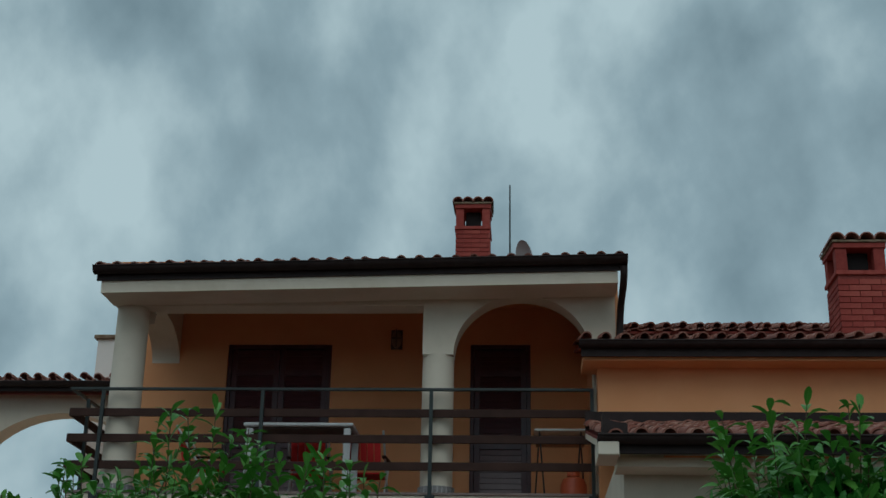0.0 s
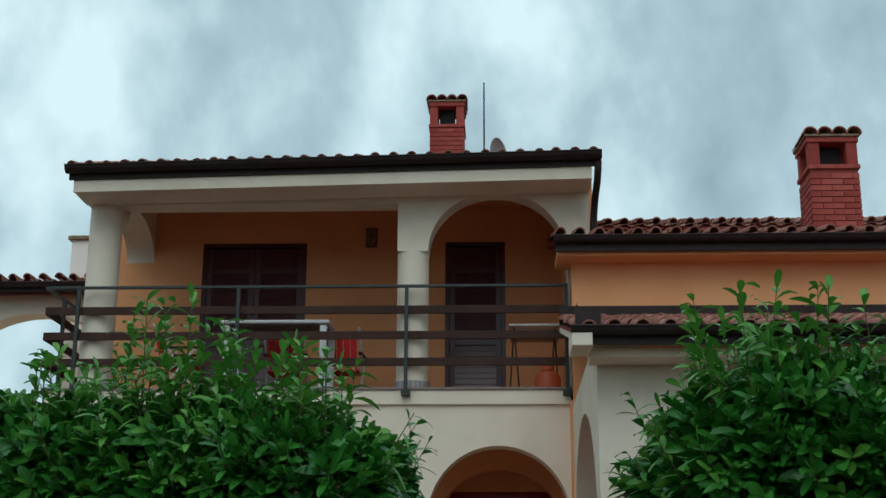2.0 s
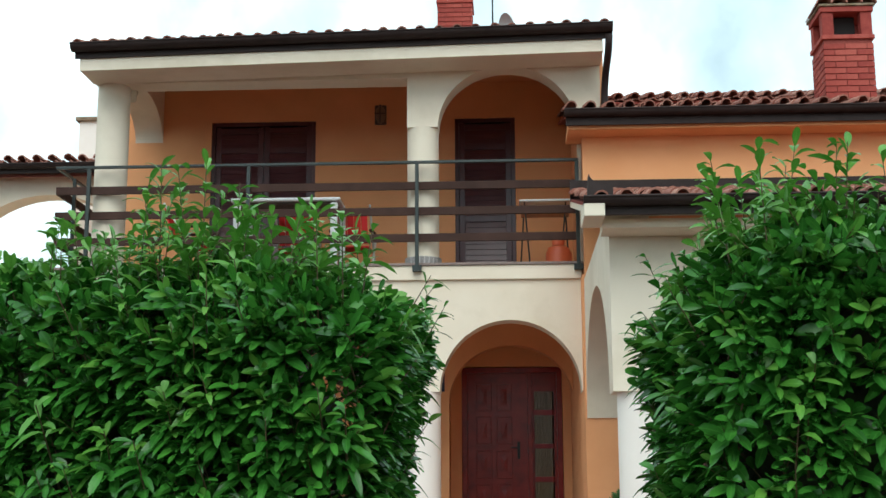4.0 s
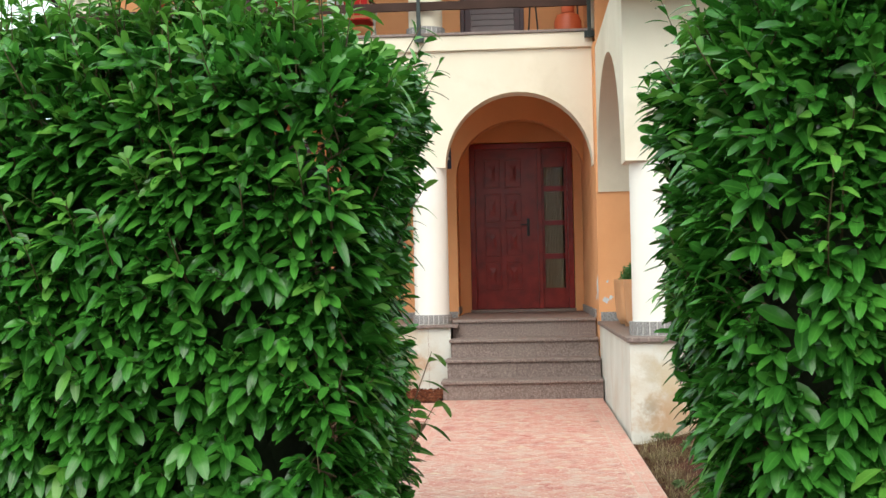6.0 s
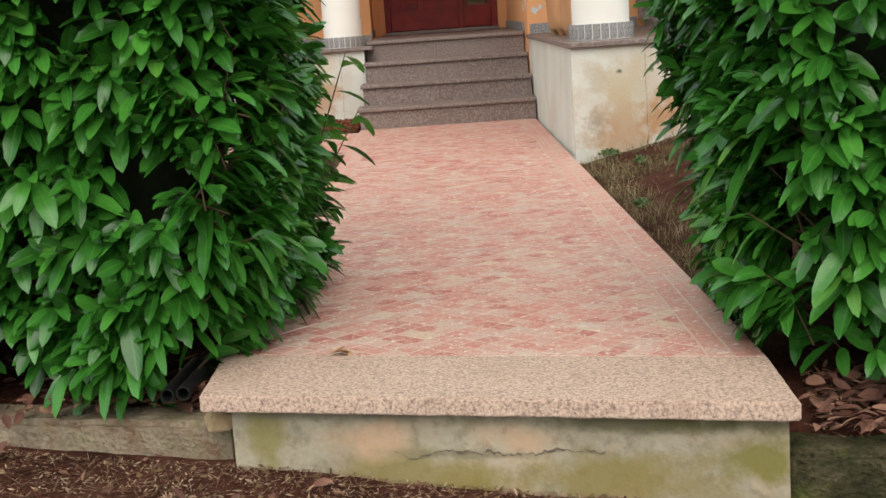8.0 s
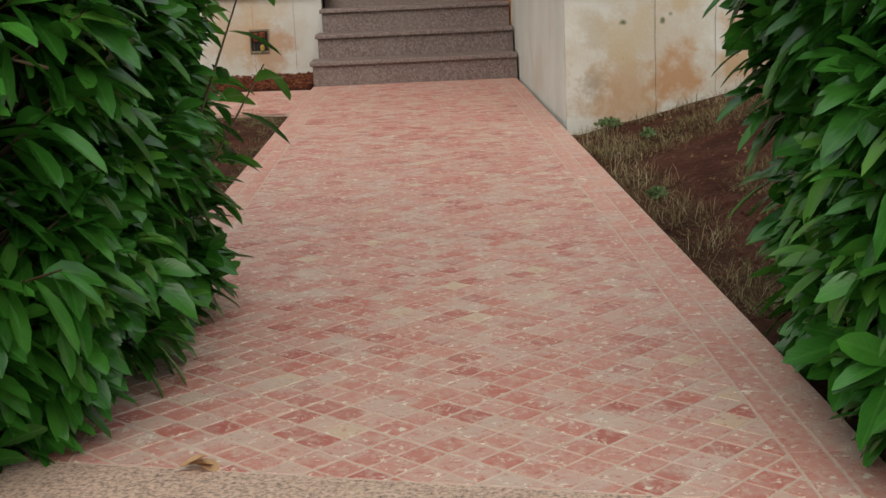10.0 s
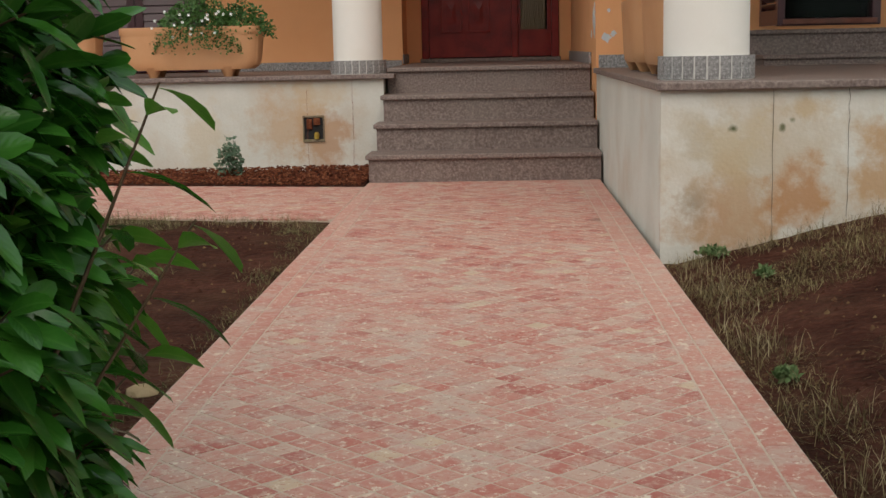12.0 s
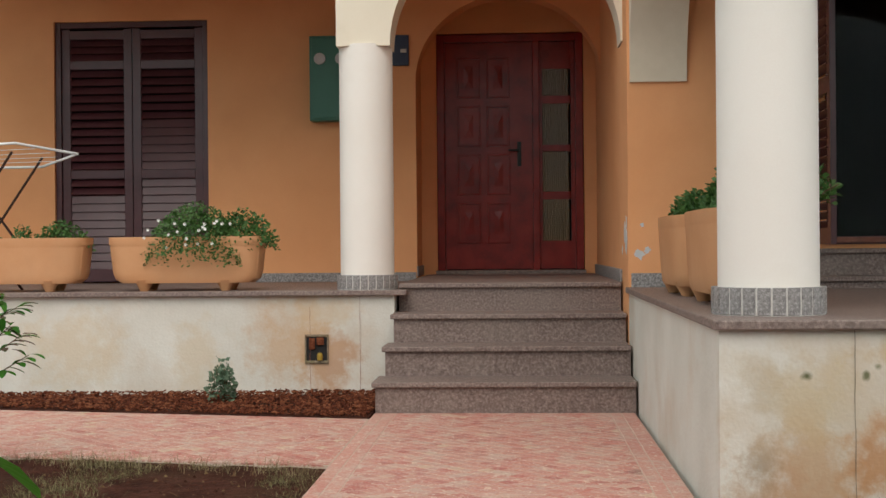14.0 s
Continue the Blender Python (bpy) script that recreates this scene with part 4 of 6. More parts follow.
for cy, cz, rr in ((0.0, 0.0, 0.085), (0.10, 0.06, 0.055), (0.30, -0.06, 0.03), (-0.03, 0.12, 0.04)):
    bm = B()
    ring = [bm.verts.new((-0.002, cy + rr * rp.uniform(0.5, 1.1) * math.cos(a * math.pi / 5), cz + rr * rp.uniform(0.7, 1.4) * math.sin(a * math.pi / 5))) for a in range(10)]
    f = bm.faces.new(ring)
    r = bmesh.ops.extrude_face_region(bm, geom=[f])
    bmesh.ops.translate(bm, verts=[v for v in r["geom"] if isinstance(v, bmesh.types.BMVert)], vec=(0.004, 0, 0))
    part("flake", bm, PEEL, patch)
for cx, cz, rr in ((0.07, -0.09, 0.035), (0.12, -0.06, 0.022), (0.09, 0.10, 0.014)):
    bm = B()
    ring = [bm.verts.new((cx + rr * rp.uniform(0.6, 1.3) * math.cos(a * math.pi / 5), -0.163, cz + rr * rp.uniform(0.5, 1.2) * math.sin(a * math.pi / 5))) for a in range(10)]
    f = bm.faces.new(ring)
    r = bmesh.ops.extrude_face_region(bm, geom=[f])
    bmesh.ops.translate(bm, verts=[v for v in r["geom"] if isinstance(v, bmesh.types.BMVert)], vec=(0, 0.006, 0))
    part("flake", bm, PEEL, patch)
niche = thing("meter_niche", "small open wall niche with brick rubble and a yellow valve", "wall niche", (-1.645, 10.93, 0.31))
bm = B()
for x0, x1, z0, z1 in ((-0.08, 0.08, -0.095, -0.075), (-0.08, 0.08, 0.085, 0.10), (-0.08, -0.07, -0.075, 0.085), (0.07, 0.08, -0.075, 0.085)):
    box(bm, x0, x1, -0.012, 0.0, z0, z1, bevel=0.002)
part("rim", bm, CONCRETE, niche)
# flat near-black sheet on the wall, painted as the shade of the hollow
part("recess", box(B(), -0.07, 0.07, -0.004, -0.001, -0.075, 0.085), SHADE_BLACK, niche)
bm = box(B(), -0.05, -0.01, -0.02, -0.004, 0.0, 0.075, bevel=0.004)
box(bm, 0.0, 0.05, -0.02, -0.004, 0.03, 0.08, bevel=0.004)
part("rubble", bm, BARK, niche)
part("valve", lathe(B(), [(0.018, -0.072), (0.019, -0.035), (0.012, -0.028), (0.013, -0.022)], 16, (0.022, -0.012)), YELLOW, niche, "yellow plastic valve", True)


# ---------------------------------------------------------------- planters
def planter(label, at, turn, length=1.08, depth=0.36, h=0.37, seed=1, flowers=0, bare=False, group="terrace planters"):
    p = thing("planter", label, "planter", at, group)
    p.rotation_euler = (0, 0, radians(turn))
    n = 96

    def outline(l, d, z, rib=0.0):
        pts = []
        for k in range(n):
            a = 2 * math.pi * k / n
            c, s = math.cos(a), math.sin(a)
            e = 0.55
            w = 1 + (rib if k % 2 else -rib)
            pts.append((w * l / 2 * math.copysign(abs(c) ** e, c), w * d / 2 * math.copysign(abs(s) ** e, s), z))
        return pts

    bm = B()
    rings = []
    for f, z, rib in ((0.72, 0.055, 0), (0.86, 0.085, 0.0), (0.90, 0.13, 0.007), (0.96, h - 0.07, 0.007), (0.965, h - 0.06, 0), (1.0, h - 0.05, 0), (1.0, h, 0), (0.93, h, 0), (0.9, h - 0.06, 0)):
        dd = depth * (0.62 + 0.38 * f)
        rings.append([bm.verts.new(v) for v in outline(length * (1 - (1 - f) * 0.55), dd * (1 if f > 0.95 else 0.96), z, rib)])
    for a, b in zip(rings, rings[1:]):
        for k in range(n):
            bm.faces.new((a[k], a[(k + 1) % n], b[(k + 1) % n], b[k]))
    bm.faces.new(rings[0][::-1])
    part("trough", bm, TERRACOTTA, p, "", True)
    bm = B()
    bm.faces.new([bm.verts.new(v) for v in outline(length * 0.92, depth * 0.9, h - 0.055)])
    part("soil", bm, SOIL, p)
    for sx in (-1, 1):
        for sy in (-1, 1):
            bm = lathe(B(), [(0.03, 0.0), (0.045, 0.03), (0.07, 0.075)], 12, (sx * length * 0.26, sy * depth * 0.26))
            part("foot", bm, TERRACOTTA, p, "", True)
    return p


def tuft(name, parent, centre, radius, height, count, mat, seed, leaf=0.035, droop=0.3):
    """A loose cushion of small leaves on thin stems; centre in the parent's own metres."""
    r = random.Random(seed)
    verts, faces = [], []
    for _ in range(count):
        a, q = r.uniform(0, 2 * math.pi), math.sqrt(r.random())
        top = height * (0.35 + 0.65 * r.random()) * (1 - 0.45 * q * q)
        base = Vector((centre[0] + radius[0] * q * math.cos(a), centre[1] + radius[1] * q * math.sin(a), centre[2] + top - droop * q * q * height))
        d = Vector((r.gauss(0, 1), r.gauss(0, 1), r.gauss(0.4, 0.7))).normalized()
        s = d.cross(Vector((r.gauss(0, 1), r.gauss(0, 1), r.gauss(0, 1)))).normalized()
        L, w = leaf * r.uniform(0.6, 1.3), leaf * r.uniform(0.22, 0.4)
        k = len(verts)
        verts += [base, base + d * L * 0.5 + s * w, base + d * L, base + d * L * 0.5 - s * w]
        faces.append((k, k + 1, k + 2, k + 3))
    ob = tagged(new(name, mesh_from(name, verts, faces, mat)), kind="stuff")
    ob.parent = parent
    return ob


def blossoms(parent, centre, radius, height, count, seed):
    r = random.Random(seed)
    for _ in range(count):
        a, q = r.uniform(0, 2 * math.pi), math.sqrt(r.random())
        p = Vector((centre[0] + radius[0] * q * math.cos(a), centre[1] - radius[1] * (0.4 + 0.6 * r.random()), centre[2] + height * r.uniform(0.0, 0.9)))
        bm = B()
        for k in range(5):
            t = 2 * math.pi * k / 5
            bm.faces.new([bm.verts.new(p + Vector(v)) for v in ((0, 0, 0), (0.009 * math.cos(t - 0.5), -0.004, 0.009 * math.sin(t - 0.5)), (0.013 * math.cos(t), -0.002, 0.013 * math.sin(t)), (0.009 * math.cos(t + 0.5), -0.004, 0.009 * math.sin(t + 0.5)))])
        part("blossom", bm, PETAL, parent)


p1 = planter("peach ribbed trough planter overflowing with white-flowered herbs", (-2.565, 11.13, TERRACE), 0)
tuft("herb", p1, (0.06, -0.05, 0.34), (0.38, 0.25), 0.27, 4600, HERB, 11, 0.026, 0.85)
tuft("herb", p1, (0.38, 0.0, 0.34), (0.24, 0.16), 0.22, 1300, HERB, 12, 0.032, 0.5)
blossoms(p1, (0.06, -0.17, 0.27), (0.34, 0.12), 0.24, 20, 13)
p2 = planter("peach ribbed trough planter with low sprouting plants", (-3.79, 11.13, TERRACE), 0)
tuft("herb", p2, (0.33, 0.0, 0.33), (0.22, 0.15), 0.16, 800, HERB, 14, 0.03, 0.5)
tuft("herb", p2, (0.05, 0.0, 0.33), (0.08, 0.06), 0.13, 160, HERB, 15, 0.03, 0.3)
tuft("herb", p2, (-0.3, 0.0, 0.33), (0.22, 0.12), 0.14, 500, HERB, 16, 0.03, 0.4)
p3 = planter("peach trough planter with leafy green plants beside the column", (0.685, 9.36, RTERR), 90, 1.12, 0.38, 0.42)
tuft("herb", p3, (0.15, 0.0, 0.36), (0.30, 0.14), 0.22, 1500, HERB, 17, 0.032, 0.3)
p4 = planter("peach trough planter with taller leafy plants by the column", (0.685, 8.18, RTERR), 90, 1.12, 0.38, 0.42)
tuft("herb", p4, (0.1, -0.05, 0.36), (0.42, 0.16), 0.32, 2000, HERB, 18, 0.036, 0.2)

tuft("herb", p4, (-0.15, -0.28, 0.42), (0.13, 0.12), 0.2, 450, HERB, 19, 0.04, 0.1)
for k in range(5):
    part("stem", rod(B(), (-0.1 - 0.03 * k, -0.05, 0.34), (-0.15 - 0.05 * k + 0.1, -0.24 - 0.04 * k, 0.52), 0.004, 0.003, 6), STEM, p4)

# folding clothes rack on the terrace
rack = thing("clothes_rack", "folding white wire clothes rack on the terrace", "clothes rack", (-4.15, 11.75, TERRACE))
bm = B()
c = [Vector(v) for v in ((-0.55, -0.30, 1.02), (0.25, -0.32, 1.06), (0.60, 0.0, 1.0), (0.2, 0.34, 0.93), (-0.55, 0.30, 0.92))]
for a, b in zip(c, c[1:] + c[:1]):
    rod(bm, a, b, 0.010, seg=8)
part("top_frame", bm, WHITE, rack)
for k in range(4):
    y = -0.18 + 0.12 * k
    part("wire", rod(B(), (-0.53, y, 0.97 - 0.16 * y), (0.45 - abs(y) * 0.6, y, 0.995 - 0.19 * y), 0.0022, seg=6), WHITE, rack)
for a, b in (((0.22, -0.30, 1.0), (-0.45, -0.28, 0.0)), ((-0.45, -0.28, 1.0), (0.28, -0.28, 0.0)), ((0.22, 0.30, 1.0), (-0.45, 0.28, 0.0)), ((-0.45, 0.28, 1.0), (0.28, 0.28, 0.0))):
    part("leg", rod(B(), a, b, 0.010, seg=8), DARKWOOD, rack)

# ---------------------------------------------------------------- balcony railing and furniture
rail = thing("balcony_railing", "dark steel balcony railing with three brown plank rails", "railing", (-2.3, 10.86, 3.72))
RY = -0.03
for x in (-2.78, -0.967, 0.92, 2.69):
    bm = box(B(), x - 0.02, x + 0.02, RY - 0.02, RY + 0.02, -0.07, 1.17, bevel=0.003)
    box(bm, x - 0.05, x + 0.05, RY - 0.01, 0.05, -0.06, 0.0)
    part("post", bm, IRON, rail)
bm = box(B(), -3.16, 2.71, RY - 0.022, RY + 0.022, 1.15, 1.18, bevel=0.004)
part("handrail", bm, IRON, rail)
part("handrail", box(B(), -3.16, -3.12, RY + 0.03, 1.9, 1.15, 1.18, bevel=0.004), IRON, rail)
for z in (0.905, 0.615, 0.315):
    part("plank", box(B(), -3.16, 2.68, RY + 0.022, RY + 0.052, z - 0.045, z + 0.045, bevel=0.004), DARKWOOD, rail)
    part("plank", box(B(), -3.16, -3.13, RY + 0.055, 1.9, z - 0.045, z + 0.045, bevel=0.004), DARKWOOD, rail)
for y in (0.42, 1.3):
    part("post", box(B(), -3.115, -3.075, y - 0.02, y + 0.02, -0.07, 1.15, bevel=0.003), IRON, rail)

FL = SLABZ1 + 0.031
table = thing("garden_table", "white plastic garden table with a dark underside", "table", (-2.92, 11.62, FL))
part("tabletop", box(B(), -0.63, 0.63, -0.40, 0.40, 0.80, 0.84, bevel=0.012), WHITE, table)
part("underside", box(B(), -0.58, 0.58, -0.34, 0.36, 0.775, 0.799), TABLEWOOD, table)
for sx in (-1, 1):
    for sy in (-1, 1):
        part("leg", box(B(), sx * 0.56 - 0.04, sx * 0.56 + 0.04, sy * 0.35 - 0.03, sy * 0.35 + 0.03, 0, 0.78, bevel=0.01), WHITE, table)


def folding_chair(at, turn):
    c = thing("folding_chair", "folding garden chair with red striped canvas and pale frame", "chair", at, "folding chairs")
    c.rotation_euler = (0, 0, radians(turn))
    part("seat", box(B(), -0.22, 0.22, -0.2, 0.2, 0.42, 0.445, bevel=0.008), RED, c)
    m = Matrix.Translation((0, 0.2, 0.44)) @ Matrix.Rotation(radians(-14), 4, "X")
    for k in range(5):
        part("backrest_strip", box(B(), -0.21 + k * 0.084, -0.135 + k * 0.084, -0.012, 0.012, 0.03, 0.44, m, 0.006), RED, c)
    for s in (-0.245, 0.245):
        part("leg", rod(B(), (s, -0.28, 0.0), (s, 0.32, 0.92), 0.014, seg=8), PALE, c)
        part("leg", rod(B(), (s, 0.26, 0.0), (s, -0.2, 0.62), 0.014, seg=8), PALE, c)
        part("armrest", box(B(), s - 0.025, s + 0.025, -0.25, 0.22, 0.62, 0.645, bevel=0.006), DARKWOOD, c)
    return c


folding_chair((-2.95, 12.42, FL), 180)
folding_chair((-2.26, 12.34, FL), 177)
folding_chair((-4.15, 12.0, FL), 90)
bottle = thing("gas_bottle", "orange painted gas bottle on the balcony", "gas bottle", (0.20, 11.55, FL))
part("body", lathe(B(), [(0.12, 0.0), (0.15, 0.03), (0.15, 0.2), (0.12, 0.27), (0.05, 0.30)], 28), ORANGEPOT, bottle, "", True)
part("collar", lathe(B(), [(0.07, 0.30), (0.075, 0.38), (0.06, 0.385)], 20), ORANGEPOT, bottle, "", True)
part("valve", lathe(B(), [(0.02, 0.385), (0.02, 0.43), (0.012, 0.44)], 12), PALE, bottle, "brass valve", True)
board = thing("ironing_board", "pale folding board on thin dark crossed legs", "ironing board", (0.06, 11.75, FL))
part("top", box(B(), -0.30, 0.30, -0.14, 0.14, 0.84, 0.87, bevel=0.01), PALE, board)
part("shelf", box(B(), -0.28, 0.28, -0.12, 0.12, 0.70, 0.715, bevel=0.004), TERRACOTTA, board)
for a, b in (((-0.24, -0.1, 0.84), (-0.18, -0.15, 0)), ((-0.24, 0.1, 0.84), (-0.30, 0.15, 0)), ((0.24, -0.1, 0.84), (0.16, -0.15, 0)), ((0.24, 0.1, 0.84), (0.28, 0.15, 0))):
    part("leg", rod(B(), a, b, 0.009, seg=8), BLACK, board)


# ---------------------------------------------------------------- roofs
def tile_mesh(name, length, r0, r1, up, mat):
    verts, faces, n = [], [], 8
    for y, r in ((0.0, r0), (length, r1)):
        for k in range(n + 1):
            a = math.pi * k / n
            verts.append((-r * math.cos(a), y, up * r * math.sin(a)))
        for k in range(n + 1):
            a = math.pi * k / n
            verts.append((-(r - 0.014) * math.cos(a), y, up * (r - 0.014) * math.sin(a)))
    m = n + 1
    for k in range(n):
        faces += [(k, k + 1, 2 * m + k + 1, 2 * m + k), (m + k, m + k + 1, 3 * m + k + 1, 3 * m + k), (k, k + 1, m + k + 1, m + k)]
    return mesh_from(name, verts, faces, mat)


def tiled_roof(name, label, x0, x1, y0, z0, slope, rows, pitch, single, seed):
    """Barrel tiles in courses from the eave upwards; the first courses are single tiles."""
    r = random.Random(seed)
    L, step = 0.42, 0.34
    ang = math.atan(slope)
    deck = B()
    run = rows * step * math.cos(ang)
    V = [deck.verts.new(v) for v in ((x0, y0, z0 - 0.05), (x1, y0, z0 - 0.05), (x1, y0 + run, z0 - 0.05 + run * slope), (x0, y0 + run, z0 - 0.05 + run * slope),
                                     (x0, y0, z0 - 0.02), (x1, y0, z0 - 0.02), (x1, y0 + run, z0 - 0.02 + run * slope), (x0, y0 + run, z0 - 0.02 + run * slope))]
    for f in ((0, 1, 2, 3), (4, 5, 6, 7), (0, 1, 5, 4), (1, 2, 6, 5), (2, 3, 7, 6), (3, 0, 4, 7)):
        deck.faces.new([V[k] for k in f])
    roof = structure(name, deck, MORTAR, label, "roof")
    over = tile_mesh("roof_tile", L, pitch * 0.30, pitch * 0.25, 1, ROOFTILE)
    under = tile_mesh("roof_tile", L, pitch * 0.30, pitch * 0.26, -0.6, ROOFTILE)
    verts, faces = [], []
    cols = int((x1 - x0) / pitch)
    for row in range(rows):
        for k in range(cols + 1):
            for me, dx, dz in ((over, 0.0, 0.042), (under, 0.5, 0.022)):
                if k == cols and dx:
                    continue
                x = x0 + (k + dx + 0.02) * (x1 - x0 - 0.08) / cols + 0.03
                s = row * step - 0.06
                m = Matrix.Translation((x + r.gauss(0, 0.006), y0 + s * math.cos(ang), z0 + s * math.sin(ang) + dz + r.gauss(0, 0.004))) @ Matrix.Rotation(ang - 0.02, 4, "X") @ Matrix.Rotation(r.gauss(0, 0.03), 4, "Z") @ Matrix.Rotation(r.gauss(0, 0.04), 4, "Y")
                if row < single:
                    o = new("roof_tile", me)
                    o.parent, o.matrix_local = roof, m
                else:
                    b = len(verts)
                    verts += [m @ v.co for v in me.vertices]
                    faces += [tuple(b + i for i in p.vertices) for p in me.polygons]
    if verts:
        f = tagged(new("roof_tile_field", mesh_from("roof_tile_field", verts, faces, ROOFTILE_FIELD)), kind="stuff")
        f.parent = roof
    return roof


roof_main = tiled_roof("roof_main", "weathered red clay barrel tile roof of the house", -5.17, 0.75, 10.42, 6.265, 0.30, 16, 0.2, 2, 3)
tiled_roof("roof_wing", "weathered red clay barrel tile roof of the wing", 0.28, 7.1, 10.24, 5.275, 0.25, 8, 0.205, 2, 4)
tiled_roof("roof_rear", "weathered red clay barrel tile roof behind the wing", 0.80, 7.1, 12.78, 6.165, 0.28, 9, 0.205, 1, 5)
tiled_roof("roof_terrace", "weathered red clay barrel tile roof over the terrace", 0.30, 7.1, 6.58, 3.43, 0.243, 12, 0.205, 3, 6)
bm = B()
for (y0, y1, z0, z1) in ((15.6, 20.6, 7.84, 6.2),):
    V = [bm.verts.new(v) for v in ((-5.3, y0, z0), (0.8, y0, z0), (0.8, y1, z1), (-5.3, y1, z1), (-5.3, y0, z0 - 0.1), (0.8, y0, z0 - 0.1), (0.8, y1, z1 - 0.1), (-5.3, y1, z1 - 0.1))]
    for f in ((0, 1, 2, 3), (4, 5, 6, 7), (0, 1, 5, 4), (1, 2, 6, 5), (2, 3, 7, 6), (3, 0, 4, 7)):
        bm.faces.new([V[k] for k in f])
V = [bm.verts.new(v) for v in ((0.8, 15.5, 6.89), (7.1, 15.5, 6.89), (7.1, 20.6, 5.9), (0.8, 20.6, 5.9), (0.8, 15.5, 6.79), (7.1, 15.5, 6.79), (7.1, 20.6, 5.8), (0.8, 20.6, 5.8))]
for f in ((0, 1, 2, 3), (4, 5, 6, 7), (0, 1, 5, 4), (1, 2, 6, 5), (2, 3, 7, 6), (3, 0, 4, 7)):
    bm.faces.new([V[k] for k in f])
structure("roof_back_slope", bm, ROOFTILE_FIELD, "clay tiled rear slope of the roof", "roof")
bm = box(B(), 0.30, 7.1, 10.55, 10.62, 4.36, 4.58)
structure("trim_flashing", bm, GUTTER, "dark metal flashing where the terrace roof meets the wall", "flashing")


def gutter(label, x0, x1, y, z, r=0.062, drop=0.11):
    g = thing("gutter", label, "gutter", (x0, y, z), "eave gutters")
    bm = B()
    n, L = 10, x1 - x0
    rings = []
    for x in (0, L):
        prof = [(-r * math.cos(math.pi * k / n), -r * math.sin(math.pi * k / n) * 0.95) for k in range(n + 1)] + [((r - 0.006) * math.cos(math.pi * k / n), -(r - 0.006) * math.sin(math.pi * k / n) * 0.95 + 0.0) for k in range(n + 1)]
        rings.append([bm.verts.new((x, py, pz)) for py, pz in prof])
    a, b = rings
    for k in range(len(a)):
        j = (k + 1) % len(a)
        bm.faces.new((a[k], a[j], b[j], b[k]))
    part("trough", bm, GUTTER, g, "", True)
    part("fascia_board", box(B(), 0.02, L, r * 0.55, r * 0.55 + 0.022, -drop, -0.01, bevel=0.003), GUTTER, g)
    for x in (0.0, L):
        bm = B()
        bm.faces.new([bm.verts.new((x, -r * math.cos(math.pi * k / n), -r * 0.95 * math.sin(math.pi * k / n))) for k in range(n + 1)])
        part("end_cap", bm, GUTTER, g)
    part("bead", rod(B(), (0, -r, 0), (L, -r, 0), 0.010, seg=8), GUTTER, g)
    return g


main_gutter = gutter("dark brown half-round eave gutter of the main roof", -5.19, 0.79, 10.36, 6.278, 0.082, 0.14)
gutter("dark brown half-round eave gutter of the wing", 0.235, 7.1, 10.20, 5.258, 0.07, 0.15)
gutter("dark brown half-round eave gutter of the terrace roof", 0.20, 7.1, 6.54, 3.455, 0.066, 0.125)
bm = B()
hook = [(0.237, 3.485), (0.245, 3.65), (0.262, 3.615), (0.295, 3.585), (0.35, 3.568), (0.43, 3.561), (0.43, 3.485)]
rims = [[bm.verts.new((x, y, z)) for x, z in hook] for y in (6.56, 6.74)]
bm.faces.new(rims[0]), bm.faces.new(rims[1][::-1])
for k in range(len(hook)):
    j = (k + 1) % len(hook)
    bm.faces.new((rims[0][k], rims[0][j], rims[1][j], rims[1][k]))
structure("trim", bm, GUTTER, "dark upswept verge end of the terrace roof", "roof trim")
# the old main eave sags towards its open end
SAG = Matrix.Translation((0.8, 0, 6.30)) @ Matrix.Rotation(radians(-1.05), 4, "Y") @ Matrix.Translation((-0.8, 0, -6.30))
for ob in (roof_main, main_gutter, soffit):
    ob.matrix_world = SAG @ Matrix.Translation(ob.location)
spout = thing("downspout", "dark brown curved rainwater downspout", "downspout", (0.75, 10.40, 6.185))
cu = bpy.data.curves.new("pipe", "CURVE")
cu.dimensions, cu.bevel_depth, cu.bevel_resolution = "3D", 0.04, 4
sp = cu.splines.new("BEZIER")
pts = ((0, 0, 0), (0.0, 0.02, -0.10), (-0.02, 0.42, -0.40), (-0.04, 0.50, -0.85))
sp.bezier_points.add(len(pts) - 1)
for b, p in zip(sp.bezier_points, pts):
    b.co, b.handle_left_type, b.handle_right_type = p, "AUTO", "AUTO"
tmp = new("pipe_curve", cu)
pipe_me = bpy.data.meshes.new_from_object(tmp)
bpy.data.objects.remove(tmp)
pipe = new("pipe", pipe_me)
pipe_me.materials.clear()
pipe_me.materials.append(GUTTER)
pipe.parent = spout


